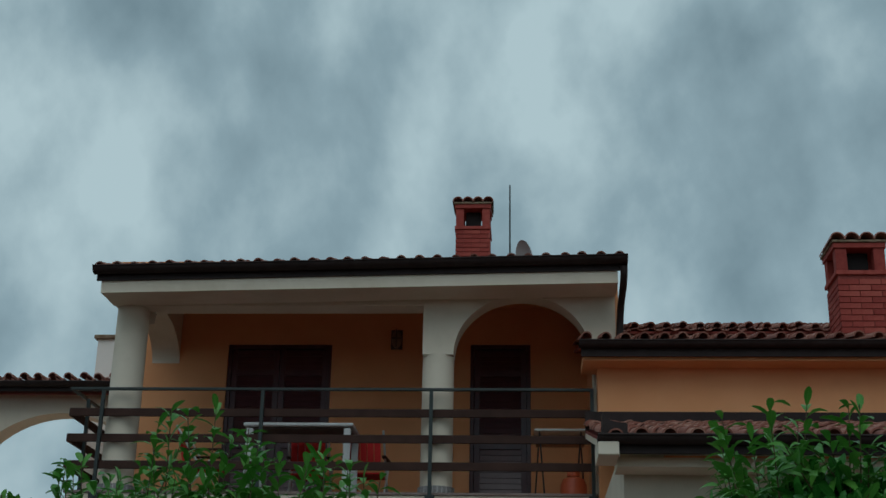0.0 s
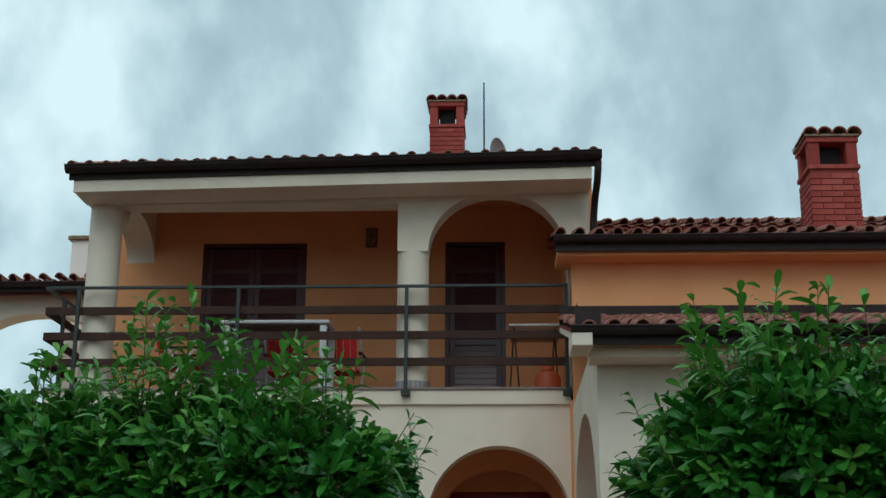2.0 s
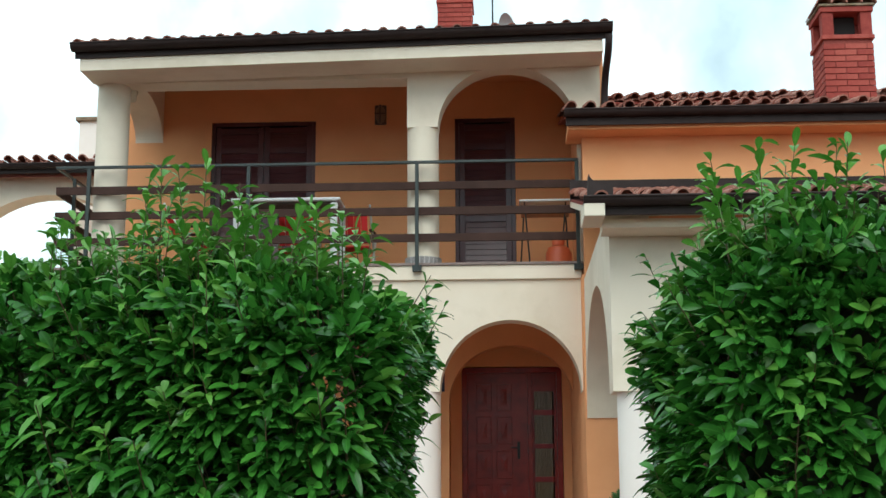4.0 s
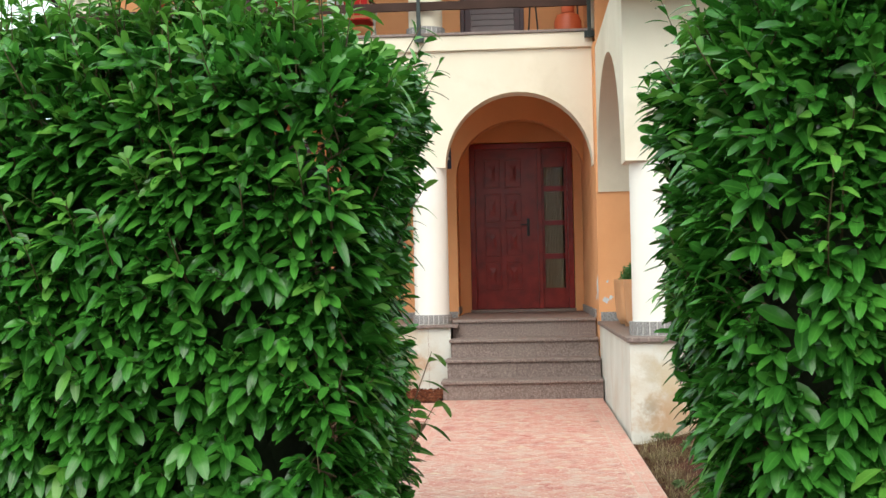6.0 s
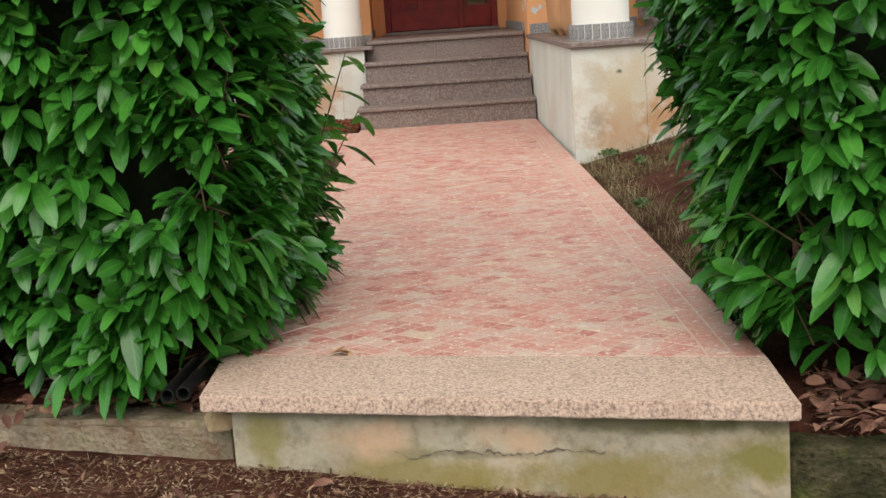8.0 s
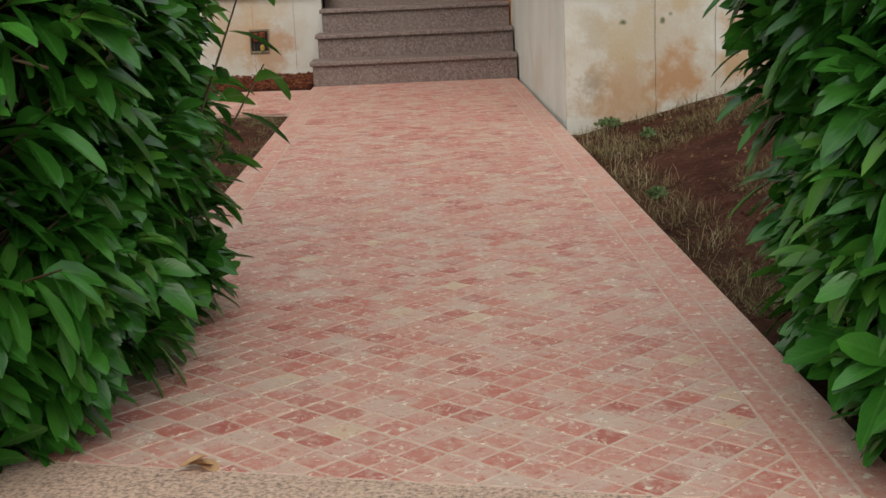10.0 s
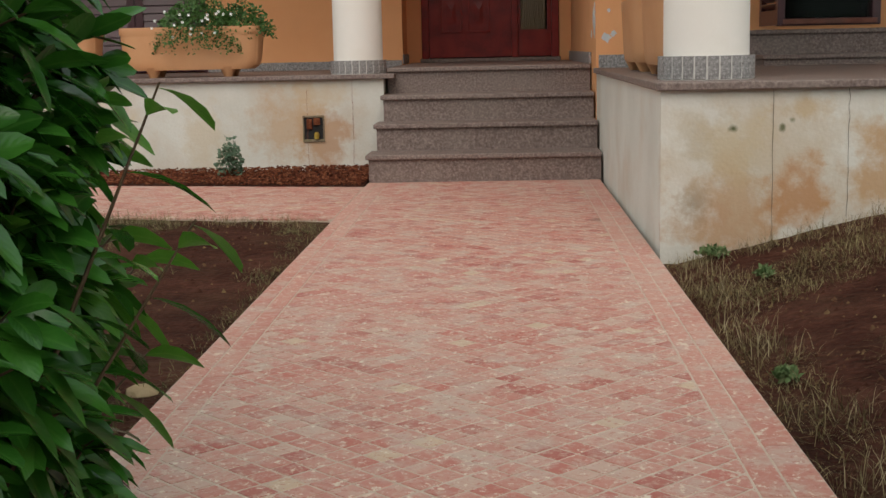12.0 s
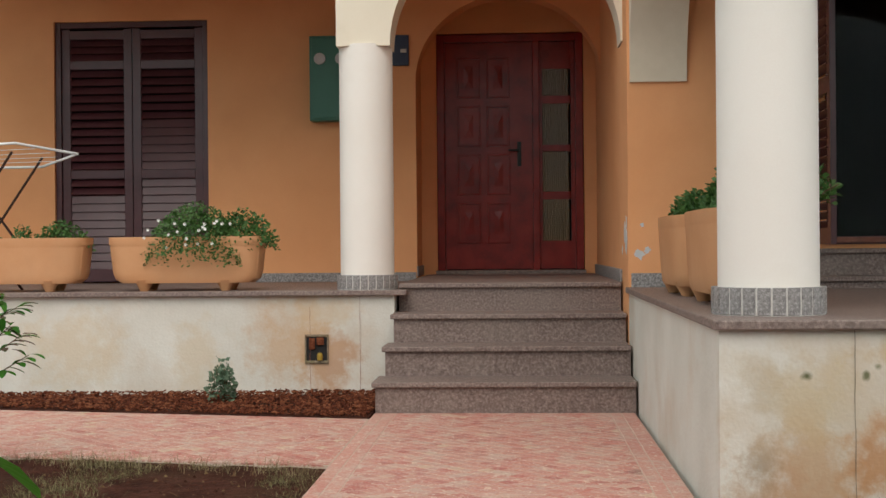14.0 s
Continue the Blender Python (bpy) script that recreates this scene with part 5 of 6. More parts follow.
# ---------------------------------------------------------------- chimneys
def chimney(label, x, y, z, w, d, h, head):
    c = thing("chimney", label, "chimney", (x, y, z), "brick chimneys")
    part("core", box(B(), -w / 2 + 0.012, w / 2 - 0.012, -d / 2 + 0.012, d / 2 - 0.012, 0, h - head), MORTAR, c)
    bl, bh, jt = 0.235, 0.062, 0.010
    rows = int((h - head) / (bh + jt))
    sizes = {}
    for row in range(rows):
        zz = 0.005 + row * (bh + jt)
        for axis, span, off in (("x", w, -d / 2), ("x", w, d / 2), ("y", d - 0.2, -w / 2), ("y", d - 0.2, w / 2)):
            s = -span / 2 - (bl / 2 if row % 2 else 0)
            while s < span / 2 - 0.01:
                a, b = max(s, -span / 2), min(s + bl, span / 2)
                s += bl + jt
                if b - a < 0.03:
                    continue
                key = (axis, round(b - a, 3))
                if key not in sizes:
                    b2 = box(B(), -(b - a) / 2, (b - a) / 2, -0.05, 0.05, 0, bh, bevel=0.004) if axis == "x" else box(B(), -0.05, 0.05, -(b - a) / 2, (b - a) / 2, 0, bh, bevel=0.004)
                    me = bpy.data.meshes.new("brick")
                    b2.to_mesh(me), b2.free()
                    me.materials.append(BRICK)
                    sizes[key] = me
                o = new("brick", sizes[key])
                o.parent = c
                inner = math.copysign(0.05, off)
                o.location = ((a + b) / 2, off - inner, zz) if axis == "x" else (off - inner, (a + b) / 2, zz)
    z1 = h - head
    ww, dd = w * 1.06, d * 1.06
    part("band", box(B(), -ww / 2, ww / 2, -dd / 2, dd / 2, z1, z1 + 0.05, bevel=0.006), BRICK, c)
    for sx in (-1, 1):
        for sy in (-1, 1):
            p = 0.07 * w / 0.6
            part("corner_pier", box(B(), sx * (w / 2 - p) - p * 0.98, sx * (w / 2 - p) + p * 0.98, sy * (d / 2 - p) - p * 0.98, sy * (d / 2 - p) + p * 0.98, z1 + 0.051, z1 + head * 0.62, bevel=0.005), BRICK, c)
    # solid block, near black for the shade seen through the open head
    part("flue_shade", box(B(), -w * 0.22, w * 0.22, -d * 0.22, d * 0.22, z1 + 0.051, z1 + head * 0.6), SHADE_BLACK, c)
    part("lintel", box(B(), -ww / 2, ww / 2, -dd / 2, dd / 2, z1 + head * 0.62, z1 + head * 0.74, bevel=0.006), BRICK, c)
    part("cap_slab", box(B(), -ww * 0.53, ww * 0.53, -dd * 0.53, dd * 0.53, z1 + head * 0.745, z1 + head * 0.80, bevel=0.006), CONCRETE, c)
    n = 4
    me = tile_mesh("cap_tile", dd * 1.1, ww * 0.15, ww * 0.13, 1, ROOFTILE)
    for k in range(n):
        o = new("cap_tile", me)
        o.parent = c
        o.location = (-ww * 0.42 + ww * 0.84 * k / (n - 1), -dd * 0.56, z1 + head * 0.80)
    return c


chimney("red brick chimney with a tiled cap on the main roof", -1.125, 15.45, 7.61, 0.52, 0.52, 1.42, 0.55)
chimney("red brick chimney with a tiled cap on the wing roof", 3.49, 11.30, 5.45, 0.56, 0.56, 1.36, 0.52)
mast = thing("antenna_mast", "thin dark antenna mast on the roof ridge", "antenna", (-0.56, 15.0, 7.46))
part("pole", rod(B(), (0, 0, 0), (0, 0, 1.66), 0.014, 0.010, 8), BLACK, mast)
dish = thing("satellite_dish", "grey satellite dish on the roof", "satellite dish", (-0.50, 15.0, 7.50))
bm = B()
bmesh.ops.create_uvsphere(bm, u_segments=28, v_segments=18, radius=1.0)
bmesh.ops.rotate(bm, verts=bm.verts[:], matrix=Matrix.Rotation(radians(90), 3, "X"), cent=(0, 0, 0))
bmesh.ops.delete(bm, geom=[v for v in bm.verts if v.co.y > -0.45], context="VERTS")
bmesh.ops.scale(bm, verts=bm.verts[:], vec=(0.27, 0.2, 0.30))
bmesh.ops.rotate(bm, verts=bm.verts[:], matrix=Matrix.Rotation(radians(118), 3, "Z") @ Matrix.Rotation(radians(-14), 3, "X"), cent=(0, 0, 0))
bmesh.ops.translate(bm, verts=bm.verts[:], vec=(0.06, 0.0, 0.45))
part("reflector", bm, DISHGREY, dish, "", True)
part("bracket", rod(B(), (0.05, 0, 0), (0.05, 0, 0.45), 0.018, seg=8), BLACK, dish)

# ---------------------------------------------------------------- the neighbouring arcade on the open side
bm = B()
arch_wall(bm, -9.6, -5.26, 2.0, 5.47, -7.75, -5.27, 4.2, 1.02, 13.5, 13.85, straight)
structure("wall_neighbour_arch", bm, CREAM, "cream stucco arcade wall of the adjoining terrace", "arch wall")
tiled_roof("roof_neighbour", "red clay tile roof over the adjoining arcade", -9.8, -5.5, 13.15, 5.575, 0.05, 3, 0.2, 1, 8)
gutter("dark brown gutter of the adjoining arcade", -9.8, -5.48, 13.12, 5.545)
tower = thing("rendered_chimney", "pale pink rendered chimney stack with a thin coping", "chimney", (-6.26, 15.2, 0.0))
part("shaft", box(B(), -0.35, 0.35, -0.35, 0.35, -0.2, 6.64), WHITE_COL, tower)
part("coping", box(B(), -0.4, 0.4, -0.4, 0.4, 6.641, 6.70, bevel=0.008), CONCRETE, tower)
bm = box(B(), -9.7, -5.6, 12.3, 20.0, -0.4, 1.9)
structure("wall_neighbour_base", bm, CREAM, "cream stucco base below the adjoining arcade", "house wall")


# ---------------------------------------------------------------- laurel hedges
LEAF_ROWS = ((0.0, 0.0), (0.16, 0.48), (0.40, 0.93), (0.66, 0.97), (0.89, 0.60), (1.0, 0.0))


def leaf_points(base, way, flat, length, width, droop):
    """A pointed leaf folded along its rib, bending down towards the tip."""
    side = way.cross(flat).normalized()
    up = side.cross(way).normalized()
    down = Vector((0, 0, -1))
    out = []
    for t, w in LEAF_ROWS:
        mid = base + way * (length * t) + down * (droop * length * t * t)
        if w == 0.0:
            out.append(mid)
        else:
            lift = up * (width * 0.13 * w)
            out += [mid - side * (width * 0.5 * w) + lift, mid, mid + side * (width * 0.5 * w) + lift]
    return out


LEAF_UV = [(0.5, 0.0)] + [(x, t) for t, w in LEAF_ROWS[1:-1] for x in (0.0, 0.5, 1.0)] + [(0.5, 1.0)]


def leaf_mesh(name, points, faces, mat):
    """A mesh of whole leaves with their own layout along and across each blade."""
    me = mesh_from(name, points, faces, mat, True)
    at = np.zeros(len(me.loops), dtype=np.int32)
    me.loops.foreach_get("vertex_index", at)
    me.uv_layers.new(name="UVMap").data.foreach_set("uv", np.array(LEAF_UV, dtype=np.float32)[at % len(LEAF_UV)].ravel())
    return me


LEAF_FACES = [(0, 2, 1), (0, 3, 2), (1, 2, 5, 4), (2, 3, 6, 5), (4, 5, 8, 7), (5, 6, 9, 8), (7, 8, 11, 10), (8, 9, 12, 11), (10, 11, 13), (11, 12, 13)]


def hedge(label, corner, along, length, depth, height, bulge, lead, seed, hole=None, spikes=(), crest=(0.9, 0.4, 0.5), single=160, flare=0.0, rear=0.0):
    """A clipped laurel: a dark core standing in for inner shade, stems, and shoots of hanging leaves all over its
    outside.
    along: the direction of its street face; lead: +1 or -1, where its path end looks in x."""
    r = random.Random(seed)
    h = thing("laurel_hedge", label, "hedge", (corner[0], corner[1], -0.1), "laurel hedges")
    o = Vector((corner[0], corner[1], 0))
    ax, ay = Vector((along[0], along[1], 0)), Vector((0, 1, 0))
    nf = Vector((-abs(along[1]), -abs(along[0]), 0)).normalized()
    ne = Vector((lead, 0, 0))

    def outside(face, p, q):
        """A place on the hull for p, q in 0..1, and the way out of it."""
        if face == "front":
            u, v, w, n = p * length, 0.0, q * height, nf
        elif face == "far":
            u, v, w, n = length, p * depth, q * height, -ne
        elif face == "end":
            u, v, w, n = 0.0, p * depth, q * height, ne
        elif face == "back":
            u, v, w, n = p * length, depth, q * height, -nf
        else:
            u, v, w, n = p * length, q * depth, height, Vector((0, 0, 1))
        z = w / height
        zz = min(1.0, z / 0.4)
        belly = bulge * zz * zz * (3 - 2 * zz)
        pos = o + ax * u + ay * v + Vector((0, 0, w))
        ru, rv, rw = 0.28, 0.28, 0.30
        du, dv0, dv1, dw = max(0.0, ru - u) / ru, max(0.0, rv - v) / rv, max(0.0, rv - (depth - v)) / rv, max(0.0, rw - (height - w)) / rw
        pos += ax * (0.09 * (dv0 ** 2 + dv1 ** 2 + dw ** 2) if face in ("end", "front", "back", "top") and u < ru else 0.0) * (1 if du else 0)
        pos += ay * (0.09 * (du ** 2 + dw ** 2) * (1 if v < rv else 0) - 0.09 * (du ** 2 + dw ** 2) * (1 if v > depth - rv else 0))
        pos.z -= 0.10 * (du ** 2 + dv0 ** 2 + dv1 ** 2) * (1 if w > height - rw else 0)
        if face == "end":
            pos += ne * (belly + rear * (max(0.0, v - 0.8) / 0.7) ** 1.2 * max(0.0, min(1.0, (1.35 - w) / 0.4)))
        elif face in ("front", "back"):
            pos += n * belly * 0.6 + ne * (belly + (rear * max(0.0, min(1.0, (1.35 - w) / 0.4)) if face == "back" else 0.0)) * max(0.0, 1 - u / 0.5)
        reach = flare * max(0.0, z - 0.55) / 0.45 * max(0.0, 1 - u / 0.7)
        pos += ne * reach + Vector((0, 0, 0.9 * reach))
        lump = 0.13 * noise.noise(pos * 1.6) + 0.05 * noise.noise(pos * 5.0)
        return pos + n * lump, n

    areas = {"front": length * height * 1.05, "end": depth * height, "back": length * height * 0.7, "far": depth * height * 0.7, "top": length * depth}
    old_v, old_f, new_v, new_f = [], [], [], []
    stem_v, stem_f = [], []
    singles = []

    def put(points, young):
        vs, fs = (new_v, new_f) if young else (old_v, old_f)
        b = len(vs)
        vs.extend(points)
        fs.extend(tuple(b + i for i in f) for f in LEAF_FACES)

    def shoot(pos, n, count, reach, size, young, stem=False, inset=0.0, steep=0.9):
        axis = (n * r.uniform(0.5, 1.0) + Vector((r.gauss(0, 0.35), r.gauss(0, 0.35), r.uniform(0.35, 1.0)))).normalized()
        if stem:
            axis = (Vector((r.gauss(0, 0.12), r.gauss(0, 0.12), 0.9)) + Vector((n.x, n.y, 0)) * steep + n * 0.08).normalized()
        start = pos - n * inset - axis * reach * 0.3
        e1 = axis.orthogonal().normalized()
        e2 = axis.cross(e1)
        a0 = r.uniform(0, 6.28)
        for k in range(count):
            t = (k + 0.5) / count
            a = a0 + 2.4 * k
            rad = e1 * math.cos(a) + e2 * math.sin(a)
            if not stem and rad.dot(n) < -0.55 and n.z < 0.5:
                rad = rad - n * 1.6 * rad.dot(n)
            open_ = 1.25 - 0.75 * t
            if stem:
                rad = rad * 0.95
            high = max(0.0, min(1.0, pos.z / height))
            fall = 0.0 if stem else 0.80 * max(0.0, (high - 0.5) / 0.5) ** 1.3 - 0.50
            way = (rad * open_ + axis * ((0.12 + 0.55 * t) if stem else (0.25 + 0.75 * t)) + n * (0.02 if stem else 0.3) + Vector((0, 0, fall)) + Vector((r.gauss(0, 0.22), r.gauss(0, 0.22), r.gauss(0, 0.22)))).normalized()
            L = size * r.uniform(0.75, 1.15) * (1 - 0.25 * t)
            pts = leaf_points(start + axis * reach * t, way, axis + rad * 0.2, L, L * (r.uniform(0.26, 0.33) if stem else r.uniform(0.36, 0.44) - 0.07 * high), r.uniform(0.2, 0.7) if stem else r.uniform(0.05, 0.6) * (1.1 - 0.6 * high))
            tip_young = young and t > 0.45
            if len(singles) < single and not stem and inset == 0.0 and not tip_young and pos.z > 0.25 and (pos - o).length < 2.4 and r.random() < 0.3:
                singles.append(pts)
            else:
                put(pts, tip_young)
        b = len(stem_v)
        for at, rad in ((start - axis * 0.06, 0.004 if not stem else 0.0065), (start + axis * reach, 0.002)):
            stem_v.extend(at + (e1 * math.cos(2.094 * k) + e2 * math.sin(2.094 * k)) * rad for k in range(3))
        stem_f.extend((b + k, b + (k + 1) % 3, b + 3 + (k + 1) % 3, b + 3 + k) for k in range(3))

    for face, area in areas.items():
        for layer, dens, inset in ((0, 105 if face != "back" else 55, 0.0), (1, 150 if face != "back" else 40, 0.075)):
            for _ in range(int(area * dens)):
                p, q = r.random(), r.random()
                if face in ("front", "back", "top") and p > 0.75 and r.random() < 0.4:
                    continue
                pos, n = outside(face, p, q)
                if face in ("front", "end", "back") and pos.z < 0.10 and r.random() < 0.6:
                    continue
                if hole and inset == 0.0 and (pos - Vector(hole) - Vector((0.0, 0.0, 0.02))).length < 0.17 and r.random() < 0.6:
                    continue
                if hole and (pos - Vector(hole)).length < 0.135 + 0.02 * r.random():
                    continue
                shoot(pos, n, r.randint(6, 9), r.uniform(0.06, 0.15), r.uniform(0.11, 0.15), layer == 0 and r.random() < 0.09 + 0.30 * (pos.z / height) ** 2, inset=inset)
    # long leaders with bare stems standing out of the upper faces
    for face, count in (("front", int(length * 13)), ("end", int(depth * 12))):
        for _ in range(count):
            pos, n = outside(face, r.random(), 0.38 + 0.6 * r.random() ** 0.8)
            shoot(pos + n * 0.02, n, r.randint(11, 17), r.uniform(0.22, 0.48), 0.135, r.random() < 0.45, True, steep=0.42)
    # upright leading shoots on the top
    for u, v, rise in spikes:
        pos = o + ax * u + ay * v + Vector((0, 0, height - 0.12))
        shoot(pos, Vector((0, 0, 1)), int(11 + rise * 36), rise + 0.15, 0.16, True, True)
    for _ in range(int(length * depth * 31)):
        u, v = r.random() ** 1.25, r.random() ** 1.5
        pos, n = outside("top", u, v)
        rise = r.uniform(0.10, 0.32) + crest[1] * r.random() * math.exp(-((u * length - crest[0]) / crest[2]) ** 2)
        lean = n + (ne * 0.75 if u * length < 0.45 else Vector()) + (nf * 0.2 if v * depth < 0.3 else Vector())
        shoot(pos - Vector((0, 0, 0.05)), lean, int(10 + rise * 36), rise, 0.15, True, True)
    # a long side twig at the rear of the path end
    if hole:
        for px, py, pz, dx, dy, dz in ((-1.20, 3.36, 0.50, 0.27, 0.33, 0.26), (-1.22, 3.1, 0.30, 0.27, 0.33, 0.26), (-1.12, 3.25, 0.35, 0.22, 0.33, 0.26), (-1.10, 3.35, 0.12, 0.22, 0.33, 0.26), (-1.10, 3.4, 0.28, 0.20, 0.33, 0.26), (-0.90, 3.16, 0.47, 0.15, 0.15, 0.42), (-0.93, 3.2, 0.30, 0.17, 0.18, 0.30)):
            start, way = Vector((px, py, pz)), Vector((dx, dy, dz)).normalized()
            e1 = way.orthogonal().normalized()
            e2 = way.cross(e1)
            for j in range(9):
                a = 2.4 * j
                rad = e1 * math.cos(a) + e2 * math.sin(a)
                put(leaf_points(start + way * (0.05 + 0.045 * j), (rad + way * 0.5 + Vector((0, 0, -0.2))).normalized(), way, 0.13, 0.042, 0.4), j > 5)
            b = len(stem_v)
            for at, rad in ((start - way * 0.25, 0.006), (start + way * 0.42, 0.002)):
                stem_v.extend(at + (e1 * math.cos(2.094 * k2) + e2 * math.sin(2.094 * k2)) * rad for k2 in range(3))
            stem_f.extend((b + k2, b + (k2 + 1) % 3, b + 3 + (k2 + 1) % 3, b + 3 + k2) for k2 in range(3))
    for nm, vs, fs, mat in (("stem_mass", stem_v, stem_f, STEM), ("foliage", old_v, old_f, LEAF), ("young_foliage", new_v, new_f, LEAF_NEW)):
        ob = tagged(new(nm, mesh_from(nm, vs, fs, mat, True) if nm == "stem_mass" else leaf_mesh(nm, vs, fs, mat)), kind="stuff")
        ob.parent, ob.matrix_parent_inverse = h, Matrix.Translation(-h.location)
    for pts in singles:
        ob = new("leaf", leaf_mesh("leaf", pts, LEAF_FACES, LEAF_ONE))
        ob.parent, ob.matrix_parent_inverse = h, Matrix.Translation(-h.location)
    # added solid core, coloured dark in place of the shade between the leaves
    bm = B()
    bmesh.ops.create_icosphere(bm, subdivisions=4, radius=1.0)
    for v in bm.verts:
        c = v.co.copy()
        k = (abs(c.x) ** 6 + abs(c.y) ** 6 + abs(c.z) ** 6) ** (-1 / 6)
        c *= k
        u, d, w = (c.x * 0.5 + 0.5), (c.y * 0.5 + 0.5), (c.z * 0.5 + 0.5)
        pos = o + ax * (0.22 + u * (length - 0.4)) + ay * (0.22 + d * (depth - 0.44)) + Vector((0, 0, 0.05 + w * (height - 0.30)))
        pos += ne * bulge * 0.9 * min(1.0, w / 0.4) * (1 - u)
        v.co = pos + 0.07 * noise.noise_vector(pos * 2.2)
    shade_core = part("shade_core", bm, SHADE_CORE, h)
    shade_core.matrix_parent_inverse = Matrix.Translation(-h.location)
    # trunks at the foot
    for k in range(int(length / 0.45)):
        p = o + ax * (0.3 + k * 0.45) + ay * (depth * 0.5 + r.uniform(-0.2, 0.2))
        bm = rod(B(), (p.x, p.y, -0.15), (p.x + r.gauss(0, 0.05), p.y, 0.5), 0.022, 0.015, 8)
        part("trunk", bm, STEM, h).matrix_parent_inverse = Matrix.Translation(-h.location)
    return h


hedge("tall clipped cherry laurel hedge with a small dark gap", (-1.07, 2.07), (-0.9645, 0.2641), 4.4, 1.50, 2.14, 0.14, 1, 21, (-1.30, 2.07, 0.575),
      ((0.55, 0.25, 0.30), (0.75, 0.4, 0.50), (0.95, 0.3, 0.62), (1.05, 0.5, 0.45), (1.25, 0.3, 0.35), (0.30, 0.3, 0.22), (1.75, 0.3, 0.3), (2.2, 0.4, 0.25), (0.12, 0.5, 0.3), (0.65, 0.2, 0.42), (0.85, 0.5, 0.75), (1.0, 0.15, 0.7), (0.7, 0.3, 0.68), (0.9, 0.2, 0.8), (1.1, 0.3, 0.72), (0.2, 0.25, 0.4), (0.4, 0.2, 0.45), (2.0, 0.3, 0.5), (2.35, 0.3, 0.55), (2.6, 0.4, 0.5), (2.15, 0.6, 0.55), (1.15, 0.4, 0.55), (1.9, 0.5, 0.4), (0.02, 0.25, 0.42), (0.08, 0.5, 0.5), (-0.04, 0.4, 0.4), (0.12, 0.15, 0.45), (0.2, 0.45, 0.55), (0.3, 0.15, 0.5), (0.28, 0.6, 0.6), (0.45, 0.4, 0.55), (0.5, 0.15, 0.6), (0.6, 0.5, 0.7), (0.55, 0.3, 0.75), (0.68, 0.15, 0.8), (0.75, 0.25, 0.85), (-0.02, 0.7, 0.45), (0.36, 0.3, 0.5), (1.22, 0.3, 0.42), (1.3, 0.2, 0.5), (1.38, 0.12, 0.46), (1.42, 0.4, 0.56), (1.52, 0.3, 0.55), (1.33, 0.5, 0.5), (1.47, 0.15, 0.4)), (0.7, 0.30, 0.5), flare=0.04, rear=0.10)
hedge("tall bushy cherry laurel hedge beside the path", (0.485, 1.80), (0.9645, -0.2641), 3.2, 1.27, 2.24, 0.15, -1, 22, None,
      ((0.35, 0.3, 0.20), (0.7, 0.35, 0.22), (1.0, 0.3, 0.30), (1.3, 0.3, 0.4), (1.6, 0.4, 0.5), (2.0, 0.4, 0.55), (1.15, 0.5, 0.4), (1.45, 0.2, 0.45), (0.5, 0.5, 0.4), (0.1, 0.3, 0.38), (0.2, 0.15, 0.42), (0.3, 0.5, 0.45), (0.08, 0.7, 0.35), (0.65, 0.2, 0.42), (0.02, 0.2, 0.5), (0.15, 0.1, 0.5), (0.25, 0.3, 0.58), (0.05, 0.45, 0.45), (0.18, 0.6, 0.5), (0.4, 0.1, 0.5)), (1.2, 0.35, 1.2))

# ---------------------------------------------------------------- garden details
kerb = B()
a = SLAB_L + Vector((-0.03, 0.13))
for k in range(4):
    p, q = a - STREET * (0.02 + 1.2 * k - (0.13 if k == 0 else 0.0)), a - STREET * (1.19 + 1.2 * k)
    nrm = Vector((0.2641, 0.9645))
    prism(kerb, [(p.x, p.y), (p.x + nrm.x * 0.16, p.y + nrm.y * 0.16), (q.x + nrm.x * 0.16, q.y + nrm.y * 0.16), (q.x, q.y)], -0.4, -0.115 + 0.004 * (k % 2))
bmesh.ops.bevel(kerb, geom=kerb.edges[:], offset=0.018, segments=2, affect="EDGES")
bmesh.ops.subdivide_edges(kerb, edges=[e for e in kerb.edges if e.calc_length() > 0.3], cuts=30, use_grid_fill=True)
for v in kerb.verts:
    v.co += 0.007 * noise.noise_vector(v.co * 14) + 0.004 * noise.noise_vector(v.co * 40)
structure("kerb", kerb, CONCRETE, "weathered mossy concrete kerb below the hedge", "kerb")

kerb = B()
nrm = Vector((0.2641, 0.9645))
for k in range(3):
    p, q = SLAB_R + STREET * (-0.10 + 1.16 * k) + nrm * 0.065, SLAB_R + STREET * (1.055 + 1.16 * k) + nrm * 0.065
    prism(kerb, [(p.x, p.y), (p.x + nrm.x * 0.15, p.y + nrm.y * 0.15), (q.x + nrm.x * 0.15, q.y + nrm.y * 0.15), (q.x, q.y)], -0.5, -0.14 - 0.006 * k)
bmesh.ops.bevel(kerb, geom=kerb.edges[:], offset=0.022, segments=2, affect="EDGES")
bmesh.ops.subdivide_edges(kerb, edges=[e for e in kerb.edges if e.calc_length() > 0.3], cuts=30, use_grid_fill=True)
for v in kerb.verts:
    v.co += 0.011 * noise.noise_vector(v.co * 11) + 0.005 * noise.noise_vector(v.co * 38)
structure("kerb", kerb, MOSSKERB, "dark mossy concrete kerb running on from the slab", "kerb")
shard = thing("stone_shard", "tan broken stone shard wedged under the slab corner", "stone", (-1.105, 1.985, -0.125))
bm = box(B(), -0.03, 0.035, -0.02, 0.05, 0.012, 0.072, Matrix.Rotation(radians(28), 4, "Z") @ Matrix.Rotation(radians(18), 4, "Y"))
for v in bm.verts:
    v.co += 0.030 * noise.noise_vector(v.co * 31 + Vector((3, 1, 0)))
